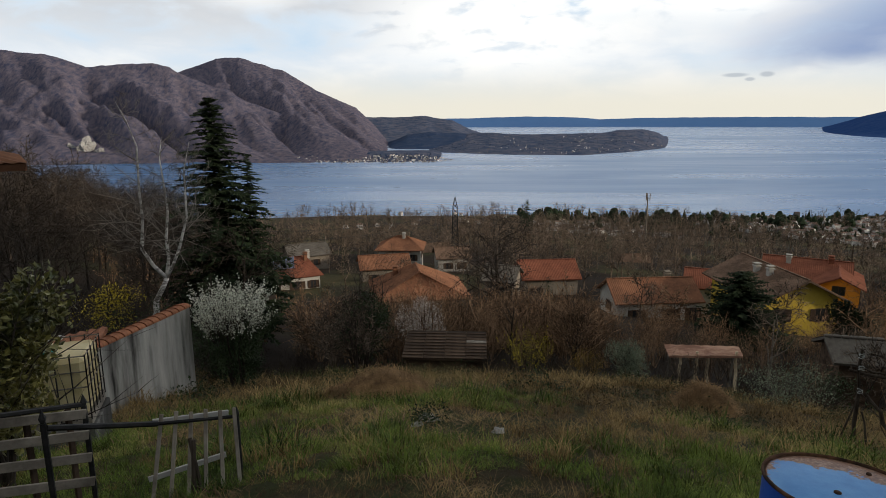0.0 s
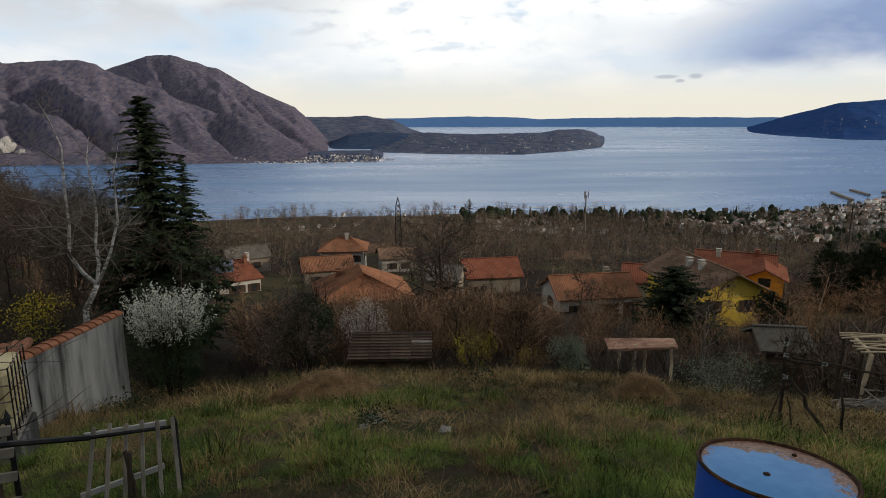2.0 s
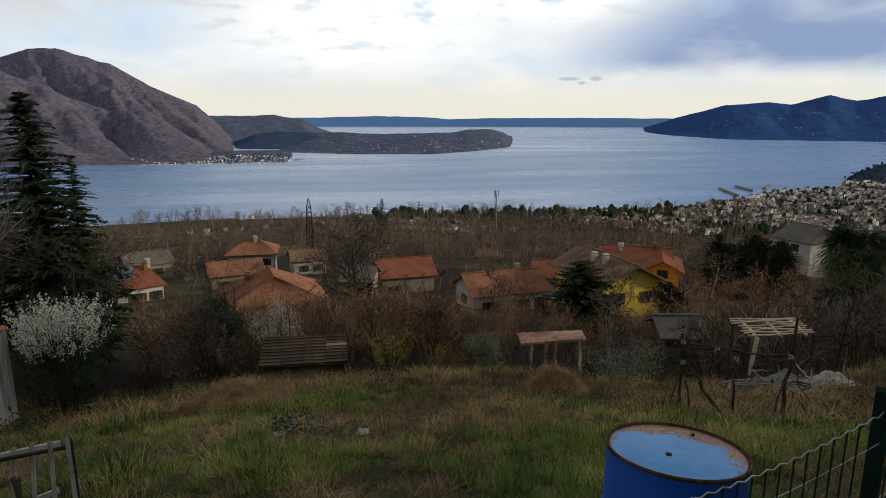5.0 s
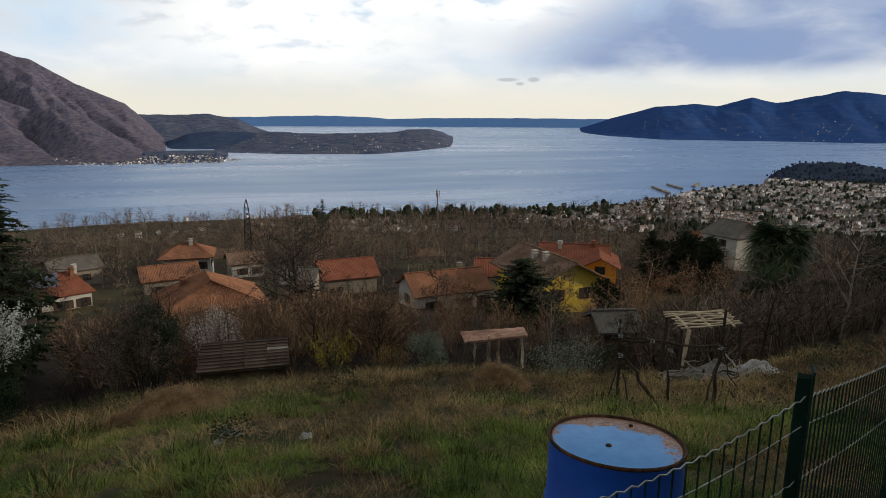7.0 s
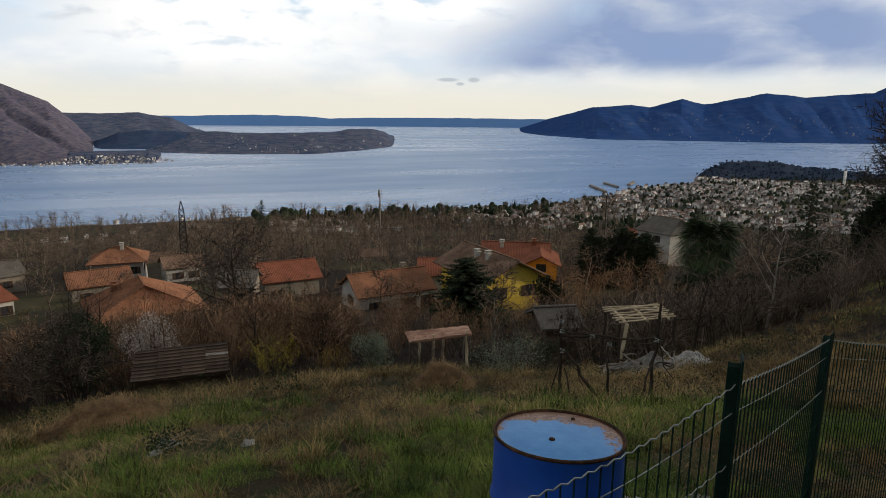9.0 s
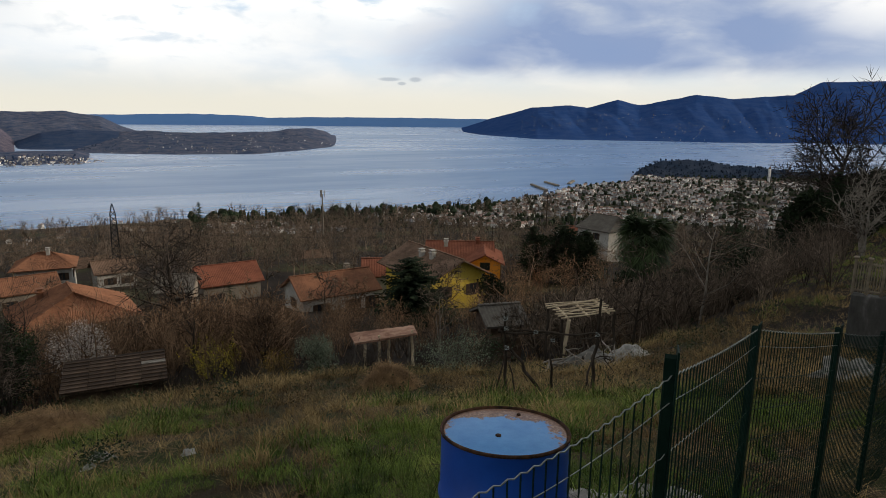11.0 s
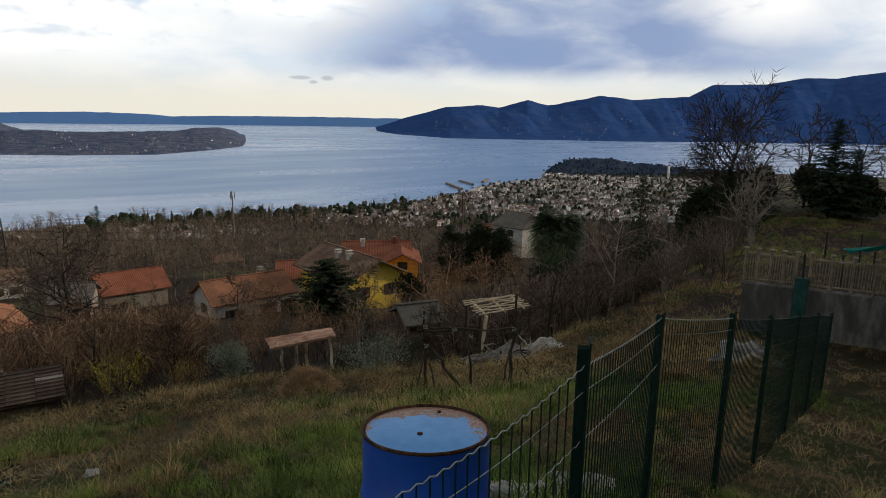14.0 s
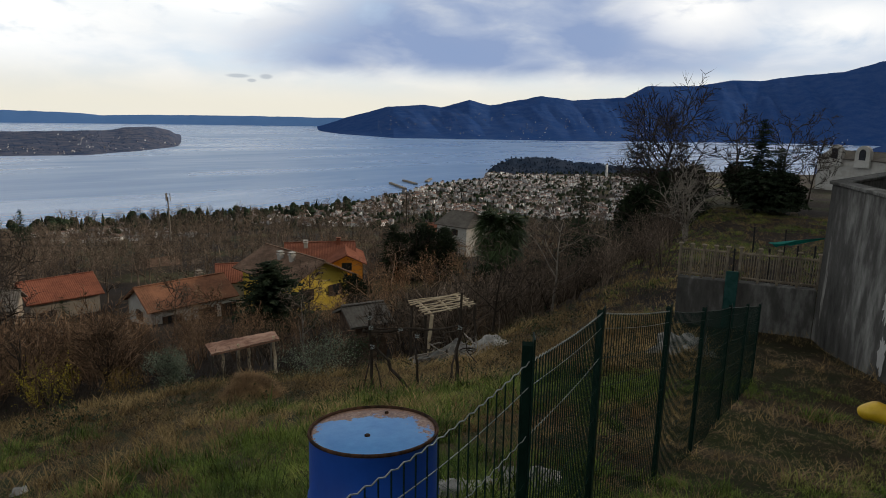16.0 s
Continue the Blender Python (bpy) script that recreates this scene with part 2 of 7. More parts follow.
M["fence_green"] = material("fence_green", (0.005, 0.0175, 0.013), (0.011, 0.03, 0.0225), 20, 0.45, 0.1)
M["concrete"] = material("stained_concrete", (0.018, 0.0175, 0.016), (0.085, 0.082, 0.076), 3.0, 0.95, 0.8, third=(0.30, 0.295, 0.275), stretch=(1.0, 1.0, 0.34), spread=0.42, bump_scale=14)
M["concrete_pale"] = material("pale_render", (0.04, 0.038, 0.034), (0.40, 0.385, 0.35), 2.2, 0.92, 0.4, third=(0.62, 0.60, 0.55), stretch=(1.5, 1.5, 0.2), spread=0.28, bump_scale=14)
M["terracotta"] = material("terracotta", (0.21, 0.0788, 0.0413), (0.375, 0.165, 0.09), 9, 0.85, 0.3, obj_random=0.18)
M["rock"] = material("pale_rock", (0.10, 0.098, 0.092), (0.52, 0.505, 0.475), 7, 0.9, 0.9, bump_scale=12, spread=0.4)
M["far_wall"] = material("far_wall", (0.20, 0.20, 0.205), (0.66, 0.65, 0.63), 0.3, 0.9, 0, island=0.7)
M["far_roof"] = material("far_roof", (0.08, 0.062, 0.056), (0.26, 0.165, 0.135), 0.3, 0.9, 0, island=0.5)


def ground_material():
    """Earth and short grass by the house, dry litter down the slope, brown woods' floor far off."""
    m = bpy.data.materials.new("ground")
    m.use_nodes = True
    add, link = nodes_of(m.node_tree)
    out, b = add("ShaderNodeOutputMaterial"), add("ShaderNodeBsdfPrincipled", Roughness=0.95)
    b.inputs["Specular IOR Level"].default_value = 0.1
    geo = add("ShaderNodeNewGeometry")
    n1 = add("ShaderNodeTexNoise", Scale=0.55, Detail=8.0, Roughness=0.62)
    n2 = add("ShaderNodeTexNoise", Scale=16.0, Detail=6.0, Roughness=0.75)
    n3 = add("ShaderNodeTexNoise", Scale=0.035, Detail=5.0, Roughness=0.6)
    for n in (n1, n2, n3):
        link(geo, "Position", n, "Vector")
    near = ramp(add, [(0.38, (0.040, 0.030, 0.017)), (0.47, (0.026, 0.031, 0.010)), (0.55, (0.032, 0.040, 0.012)), (0.63, (0.065, 0.049, 0.027))])
    link(n1, 0, near, 0)
    far = ramp(add, [(0.40, (0.014, 0.010, 0.008)), (0.5, (0.028, 0.020, 0.014)), (0.57, (0.034, 0.034, 0.014)), (0.66, (0.09, 0.075, 0.035))])
    link(n3, 0, far, 0)
    length = add("ShaderNodeVectorMath", operation="LENGTH")
    link(geo, "Position", length, 0)
    mr = add("ShaderNodeMapRange", From_Min=11.0, From_Max=22.0)
    link(length, "Value", mr, 0)
    mix = add("ShaderNodeMix", data_type="RGBA")
    link(mr, 0, mix, 0)
    link(near, 0, mix, 6)
    link(far, 0, mix, 7)
    grain = add("ShaderNodeMix", data_type="RGBA", blend_type="OVERLAY")
    grain.inputs[0].default_value = 0.9
    link(mix, 2, grain, 6)
    link(n2, 0, grain, 7)
    link(grain, 2, b, "Base Color")
    bp = add("ShaderNodeBump", Strength=0.7, Distance=0.05)
    link(n2, 0, bp, "Height")
    link(bp, 0, b, "Normal")
    link(b, 0, out, 0)
    return m


def water_material():
    m = bpy.data.materials.new("lake_water")
    m.use_nodes = True
    add, link = nodes_of(m.node_tree)
    out, b = add("ShaderNodeOutputMaterial"), add("ShaderNodeBsdfPrincipled", Roughness=0.16, IOR=1.33)
    b.inputs["Base Color"].default_value = (0.018, 0.12, 0.32, 1)
    geo, mp = add("ShaderNodeNewGeometry"), add("ShaderNodeMapping")
    link(geo, "Position", mp, 0)
    mp.inputs["Scale"].default_value = (0.22, 1.0, 1.0)
    ripple = add("ShaderNodeTexNoise", Scale=0.12, Detail=3.0, Roughness=0.6)
    gust = add("ShaderNodeTexNoise", Scale=0.012, Detail=6.0, Roughness=0.6, Distortion=0.5)
    link(mp, 0, ripple, "Vector")
    link(mp, 0, gust, "Vector")
    mr = add("ShaderNodeMapRange", From_Min=0.35, From_Max=0.65, To_Min=0.22, To_Max=0.36)
    link(gust, 0, mr, 0)
    link(mr, 0, b, "Roughness")
    bp = add("ShaderNodeBump", Strength=0.03, Distance=0.4)
    link(ripple, 0, bp, "Height")
    link(bp, 0, b, "Normal")
    link(b, 0, out, 0)
    return m


def hazed_material(name, low, high, scale, haze, amount, stretch=(0.6, 0.6, 0.8)):
    """Bare woods through air: blue haze painted into the colour, by the thing's distance."""
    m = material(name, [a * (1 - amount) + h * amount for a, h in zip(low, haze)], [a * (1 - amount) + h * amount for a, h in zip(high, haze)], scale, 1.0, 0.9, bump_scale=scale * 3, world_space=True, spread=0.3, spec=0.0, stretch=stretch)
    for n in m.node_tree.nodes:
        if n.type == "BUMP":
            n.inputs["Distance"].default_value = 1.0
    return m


M["ground"], M["water"] = ground_material(), water_material()
# blue haze is in all these colours; mtn_dark holds its shaded side too
M["mtn_wood"] = hazed_material("hazed_mountain_woods", (0.026, 0.022, 0.022), (0.25, 0.182, 0.143), 0.85, (0.078, 0.102, 0.205), 0.44, (1, 0.6, 0.8))
M["mtn_hill"] = hazed_material("hazed_hill_woods", (0.015, 0.02, 0.024), (0.21, 0.17, 0.125), 0.6, (0.055, 0.10, 0.215), 0.5)
M["mtn_blue"] = hazed_material("far_ridge", (0.03, 0.05, 0.09), (0.09, 0.11, 0.15), 0.05, (0.085, 0.185, 0.40), 0.85)
M["mtn_dark"] = hazed_material("hazed_shaded_mountain", (0.012, 0.02, 0.03), (0.085, 0.09, 0.095), 0.22, (0.020, 0.068, 0.23), 0.72)
M["mtn_low"] = hazed_material("hazed_low_hill_woods", (0.015, 0.02, 0.026), (0.08, 0.07, 0.06), 0.5, (0.04, 0.08, 0.18), 0.55)
M["head"] = hazed_material("hazed_headland_woods", (0.012, 0.016, 0.018), (0.05, 0.05, 0.05), 0.3, (0.03, 0.055, 0.11), 0.45)


# ---- mesh helpers ----
def mesh_of(name, verts, faces, mats, idx=None, shade=False):
    me = bpy.data.meshes.new(name)
    v = verts.tolist() if hasattr(verts, "tolist") else verts
    f = faces.tolist() if hasattr(faces, "tolist") else faces
    me.from_pydata(v, [], f)
    for m in (mats if isinstance(mats, (list, tuple)) else [mats]):
        me.materials.append(m)
    if idx is not None:
        me.polygons.foreach_set("material_index", np.asarray(idx, dtype=np.int32))
    if shade:
        me.polygons.foreach_set("use_smooth", np.ones(len(me.polygons), dtype=bool))
    me.update()
    return me


def child(name, me, parent, label=""):
    ob = new(name, me)
    ob.parent = parent
    if label:
        ob["label"] = label
    return ob


def part(name, bm, mat, parent, label=""):
    me = bpy.data.meshes.new(name)
    bm.to_mesh(me)
    bm.free()
    for m in (mat if isinstance(mat, (list, tuple)) else [mat]):
        me.materials.append(m)
    return child(name, me, parent, label)


def empty(name, m, label, category, group="", kind=""):
    ob = new(name)
    ob.matrix_world = Matrix.Translation(m) if isinstance(m, Vector) else m
    ob.empty_display_size = 0.2
    return tagged(ob, label, category, group, kind)


def add_box(bm, size, m=None, bevel=0.0):
    g = bmesh.ops.create_cube(bm, size=1.0, matrix=(m or Matrix()) @ Matrix.Diagonal((*size, 1)))
    if bevel:
        bmesh.ops.bevel(bm, geom=list({e for v in g["verts"] for e in v.link_edges}), offset=bevel, segments=1, affect="EDGES")


def add_tube(bm, pts, radii, sides=6, cap=True):
    """A bent round bar along points."""
    pts = [Vector(p) for p in pts]
    if not hasattr(radii, "__len__"):
        radii = [radii] * len(pts)
    rings = []
    for i, p in enumerate(pts):
        d = (pts[min(i + 1, len(pts) - 1)] - pts[max(i - 1, 0)]).normalized()
        u = d.orthogonal().normalized() if i == 0 else (u - d * u.dot(d)).normalized()
        w = d.cross(u)
        rings.append([bm.verts.new(p + (u * math.cos(a) + w * math.sin(a)) * radii[i]) for a in (2 * math.pi * k / sides for k in range(sides))])
    for a, b in zip(rings, rings[1:]):
        for k in range(sides):
            bm.faces.new((a[k], a[(k + 1) % sides], b[(k + 1) % sides], b[k]))
    if cap:
        bm.faces.new(rings[0][::-1])
        bm.faces.new(rings[-1])


def wobble(a, b, n, amount, seed):
    """Points from a to b along a crooked line."""
    rnd, a, b = random.Random(seed), Vector(a), Vector(b)
    return [a.lerp(b, i / n) + (Vector((rnd.uniform(-1, 1), rnd.uniform(-1, 1), rnd.uniform(-1, 1))) * amount if 0 < i < n else Vector()) for i in range(n + 1)]


# ---- ground, lake, mountains ----
def build_ground():
    az = np.concatenate([np.arange(-180, -46, 3.0), np.arange(-46, 86, 0.5), np.arange(86, 180, 3.0)])
    r = np.concatenate([[0.15], np.geomspace(0.4, 1000, 215), np.geomspace(1100, 4700, 12)])
    A, Rr = np.meshgrid(az, r)
    x, y = Rr * np.sin(np.radians(A)), Rr * np.cos(np.radians(A))
    z = ground_z(x, y)
    n, k = len(az), len(r)
    v = np.stack([x, y, z], -1).reshape(-1, 3)
    i, j = np.meshgrid(np.arange(k - 1), np.arange(n), indexing="ij")
    j2 = (j + 1) % n
    f = np.stack([i * n + j, i * n + j2, (i + 1) * n + j2, (i + 1) * n + j], -1).reshape(-1, 4)[:, ::-1]
    faces = f.tolist() + [list(range(n))]
    tagged(new("ground", mesh_of("ground", v, faces, M["ground"], shade=True)), "grassy slope falling towards a lake", "ground", kind="structure")


def build_lake():
    rings = [50, 350, 600, 1000, 1800, 3000, 4700]
    n = 180
    v = [(0, 0, LAKE)] + [(r * math.sin(2 * math.pi * k / n), r * math.cos(2 * math.pi * k / n), LAKE) for r in rings for k in range(n)]
    f = [(0, 1 + (k + 1) % n, 1 + k) for k in range(n)]
    for i in range(len(rings) - 1):
        a = 1 + i * n
        f += [(a + k, a + (k + 1) % n, a + n + (k + 1) % n, a + n + k) for k in range(n)]
    tagged(new("water", mesh_of("water", v, f, M["water"])), "wide blue-grey lake with wind streaks", "lake", kind="structure")


def ridge(name, label, mat, crest, shore, depth, gully=0.16, step=0.12, rows=42, power=1.15, seed=0, cat="mountain", rough=0.5, back=1.4):
    """Land that rises from a shore to a crest: crest rows (azimuth, elevation), shore rows (azimuth, distance); depth: how far behind the shore the crest lies."""
    ca, ce = zip(*crest)
    sa, sr = zip(*shore)
    az = np.arange(ca[0], ca[-1] + step / 2, step)
    el = np.interp(az, ca, ce) + fbm(az * 1.3 + seed, az * 0 + seed, 4) * rough * 0.25
    r0 = np.interp(az, sa, sr)
    rc = r0 * (1 + depth)
    u = np.concatenate([np.linspace(0, 1, rows), 1 + np.linspace(0.08, 1, 6)])
    top = EYE + rc * np.tan(np.radians(el)) - LAKE
    v = np.zeros((len(u), len(az), 3))
    for i, uu in enumerate(u):
        rr = r0 + (rc - r0) * uu
        up = np.clip(uu, 0, 1) ** power
        h = top * up if uu <= 1 else top * (1 - (uu - 1) ** 1.2)
        w = math.sin(math.pi * min(uu, 1) ** 1.35) ** 0.9 if uu < 1 else 0
        x, y = rr * np.sin(np.radians(az)), rr * np.cos(np.radians(az))
        arc = np.radians(az) * r0
        g = np.abs(fbm(arc * 0.0075 + seed * 3 + uu * 0.9, uu * 0.45 + seed + arc * 0, 4)) * 2 + 0.22 * fbm(x * 0.03, y * 0.03, 4)
        h = h + top * gully * w * (g - 0.55)
        v[i] = np.stack([x, y, LAKE - 1.0 + np.maximum(h, 0)], -1)
    n = len(az)
    i, j = np.meshgrid(np.arange(len(u) - 1), np.arange(n - 1), indexing="ij")
    f = np.stack([i * n + j, (i + 1) * n + j, (i + 1) * n + j + 1, i * n + j + 1], -1).reshape(-1, 4)[:, ::-1]
    return tagged(new(name, mesh_of(name, v.reshape(-1, 3), f, mat, shade=True)), label, cat, kind="structure")


build_ground()
build_lake()
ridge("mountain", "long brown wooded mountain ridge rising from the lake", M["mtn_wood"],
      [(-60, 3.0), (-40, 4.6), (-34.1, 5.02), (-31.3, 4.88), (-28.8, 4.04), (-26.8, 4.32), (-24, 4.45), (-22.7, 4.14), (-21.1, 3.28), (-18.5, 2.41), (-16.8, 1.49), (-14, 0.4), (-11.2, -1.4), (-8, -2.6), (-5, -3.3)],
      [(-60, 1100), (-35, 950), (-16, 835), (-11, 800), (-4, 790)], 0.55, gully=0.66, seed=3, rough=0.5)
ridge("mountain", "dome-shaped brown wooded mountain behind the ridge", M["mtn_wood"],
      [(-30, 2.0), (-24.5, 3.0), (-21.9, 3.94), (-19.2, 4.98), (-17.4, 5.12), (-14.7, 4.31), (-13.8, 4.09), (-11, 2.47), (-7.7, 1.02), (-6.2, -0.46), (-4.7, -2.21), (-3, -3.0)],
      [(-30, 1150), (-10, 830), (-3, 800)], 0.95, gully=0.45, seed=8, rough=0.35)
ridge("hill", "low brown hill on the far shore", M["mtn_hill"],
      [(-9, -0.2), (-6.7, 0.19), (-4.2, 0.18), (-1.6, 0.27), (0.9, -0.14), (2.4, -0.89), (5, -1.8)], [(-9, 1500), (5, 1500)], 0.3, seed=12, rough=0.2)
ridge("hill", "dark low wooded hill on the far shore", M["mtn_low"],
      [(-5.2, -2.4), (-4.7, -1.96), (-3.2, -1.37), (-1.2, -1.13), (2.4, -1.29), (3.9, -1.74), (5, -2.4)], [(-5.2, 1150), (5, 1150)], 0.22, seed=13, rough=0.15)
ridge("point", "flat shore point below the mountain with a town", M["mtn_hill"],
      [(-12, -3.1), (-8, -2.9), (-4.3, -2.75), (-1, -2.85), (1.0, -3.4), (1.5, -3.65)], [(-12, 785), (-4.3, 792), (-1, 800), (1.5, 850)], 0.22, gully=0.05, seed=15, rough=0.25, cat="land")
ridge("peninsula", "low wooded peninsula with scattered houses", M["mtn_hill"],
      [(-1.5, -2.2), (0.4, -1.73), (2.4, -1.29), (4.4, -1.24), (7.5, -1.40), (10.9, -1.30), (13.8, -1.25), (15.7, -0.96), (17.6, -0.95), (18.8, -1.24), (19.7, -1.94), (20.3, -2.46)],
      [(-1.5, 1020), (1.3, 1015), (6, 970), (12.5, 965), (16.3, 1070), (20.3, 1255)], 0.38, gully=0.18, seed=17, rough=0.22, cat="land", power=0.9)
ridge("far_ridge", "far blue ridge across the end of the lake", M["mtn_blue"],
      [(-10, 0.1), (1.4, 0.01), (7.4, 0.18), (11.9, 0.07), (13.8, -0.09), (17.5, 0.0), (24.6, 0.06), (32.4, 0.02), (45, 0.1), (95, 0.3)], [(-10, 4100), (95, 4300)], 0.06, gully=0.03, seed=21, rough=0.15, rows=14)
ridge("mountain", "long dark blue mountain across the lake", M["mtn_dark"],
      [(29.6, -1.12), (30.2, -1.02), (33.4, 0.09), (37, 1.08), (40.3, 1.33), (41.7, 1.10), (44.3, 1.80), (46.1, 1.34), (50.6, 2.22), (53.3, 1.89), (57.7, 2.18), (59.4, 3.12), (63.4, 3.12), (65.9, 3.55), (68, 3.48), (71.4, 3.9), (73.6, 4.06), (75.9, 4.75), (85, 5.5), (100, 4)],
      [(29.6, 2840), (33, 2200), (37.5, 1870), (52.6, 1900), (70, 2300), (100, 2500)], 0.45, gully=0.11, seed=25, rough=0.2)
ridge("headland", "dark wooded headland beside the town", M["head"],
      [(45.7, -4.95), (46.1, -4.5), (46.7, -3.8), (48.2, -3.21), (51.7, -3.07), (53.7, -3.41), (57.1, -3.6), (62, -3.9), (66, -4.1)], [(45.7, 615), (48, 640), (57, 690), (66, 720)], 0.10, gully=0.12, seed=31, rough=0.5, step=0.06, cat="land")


# ---- plants ----
class Grow:
    """Collects the tapered three-sided branches of a bare tree, thick ones apart from twigs."""

    def __init__(self, seed, fine=0.004):
        self.fine = fine
        self.rnd, self.wood, self.twigs = random.Random(seed), ([], []), ([], [])

    def limb(self, pts, radii, sides, thick):
        v, f = self.wood if thick else self.twigs
        base = len(v)
        for i, p in enumerate(pts):
            d = (pts[min(i + 1, len(pts) - 1)] - pts[max(i - 1, 0)]).normalized()
            u = d.orthogonal().normalized()
            w = d.cross(u)
            if i == len(pts) - 1:
                v.append(tuple(p))
            else:
                v.extend(tuple(p + (u * math.cos(a) + w * math.sin(a)) * radii[i]) for a in (2 * math.pi * k / sides for k in range(sides)))
        n = len(pts)
        for i in range(n - 2):
            a, b = base + i * sides, base + (i + 1) * sides
            f.extend((a + k, a + (k + 1) % sides, b + (k + 1) % sides, b + k) for k in range(sides))
        a, tip = base + (n - 2) * sides, base + (n - 1) * sides
        f.extend((a + k, a + (k + 1) % sides, tip) for k in range(sides))

    def grow(self, p, d, length, rad, level, levels, kids, spread, up, thick_to, steps=4, crook=0.22, least=2):
        rnd, pts = self.rnd, [p.copy()]
        dirs = [d.copy()]
        for s in range(steps):
            d = (d + Vector((rnd.gauss(0, crook), rnd.gauss(0, crook), rnd.gauss(0, crook) + up)) * (1.0 if level else 0.5)).normalized()
            p = p + d * length / steps
            pts.append(p.copy())
            dirs.append(d.copy())
        radii = [rad * (1 - 0.8 * i / steps) for i in range(steps + 1)]
        self.limb(pts, radii, 6 if level == 0 else (4 if level <= thick_to else 3), level <= thick_to)
        if level >= levels:
            return
        n = kids[level]
        for k in range(n):
            u = (0.28 if level == 0 else 0.15) + (0.72 if level == 0 else 0.83) * (k + rnd.random()) / n
            i = min(int(u * steps), steps - 1)
            q = pts[i].lerp(pts[i + 1], u * steps - i)
            side = dirs[i].orthogonal().normalized()
            side.rotate(Matrix.Rotation(rnd.uniform(0, 2 * math.pi), 3, dirs[i]))
            cd = (dirs[i] * rnd.uniform(0.35, 0.8) + side * spread * rnd.uniform(0.7, 1.2)).normalized()
            self.grow(q, cd, length * rnd.uniform(0.42, 0.68) * (1.15 - 0.5 * u), max(radii[i] * 0.55, self.fine), level + 1, levels, kids, spread, up, thick_to, max(least, steps - (1 if least == 1 else 2)), crook, least)


def bare_tree(name, place, height, label, seed, trunk="bark", twig="twig", kids=(9, 7, 6), spread=0.8, up=0.10, rad=None, stems=1, lean=0.0, thin=1.0, group=""):
    g = Grow(seed, max(0.004, 0.0005 * math.hypot(place.x, place.y)))
    for s in range(stems):
        d = Vector((g.rnd.uniform(-1, 1), g.rnd.uniform(-1, 1), 0)) * (0.22 if stems > 1 else lean) + Vector((0, 0, 1))
        g.grow(Vector((0, 0, -0.15)), d.normalized(), height * (0.78 if s == 0 else g.rnd.uniform(0.55, 0.8)), (rad or height * 0.018) * thin, 0, len(kids), kids, spread, up, 1, 6, 0.16)
    root = empty(name, Matrix.Translation(place), label, "tree" if height > 3.2 else "shrub", group)
    child("trunk", mesh_of("trunk", *g.wood, M[trunk], shade=True), root)
    child("crown", mesh_of("crown", *g.twigs, M[twig]), root)
    return root


def leaf_cloud(n, size, blobs, seed, squash=1.0):
    """Many small folded leaves about the shells of uneven blobs (x, y, z, radius)."""
    rng = np.random.default_rng(seed)
    bl = np.array(blobs, float)
    pick = rng.choice(len(bl), n, p=bl[:, 3] ** 2 / (bl[:, 3] ** 2).sum())
    d = rng.normal(size=(n, 3))
    d /= np.linalg.norm(d, axis=1)[:, None]
    lump = 0.75 + 0.5 * vnoise(d[:, 0] * 2.3 + pick * 7 + 40, d[:, 2] * 2.3 + d[:, 1] * 2 + 40)
    c = bl[pick, :3] + d * (bl[pick, 3] * lump * rng.random(n) ** 0.35)[:, None] * np.array([1, 1, squash])
    a = rng.normal(size=(n, 3)) * 0.7 + d * 0.6 + np.array([0, 0, 0.15])
    a /= np.linalg.norm(a, axis=1)[:, None]
    b = np.cross(a, rng.normal(size=(n, 3)))
    b /= np.linalg.norm(b, axis=1)[:, None] + 1e-9
    s = size * rng.uniform(0.6, 1.3, n)[:, None]
    nrm = np.cross(a, b)
    v = np.stack([c, c + a * s * 0.5 + b * s * 0.28 + nrm * s * 0.1, c + a * s, c + a * s * 0.5 - b * s * 0.28 + nrm * s * 0.1], 1).reshape(-1, 3)
    k = np.arange(n)[:, None] * 4
    return v, np.concatenate([k + [[0, 1, 2]], k + [[0, 2, 3]]], 0)


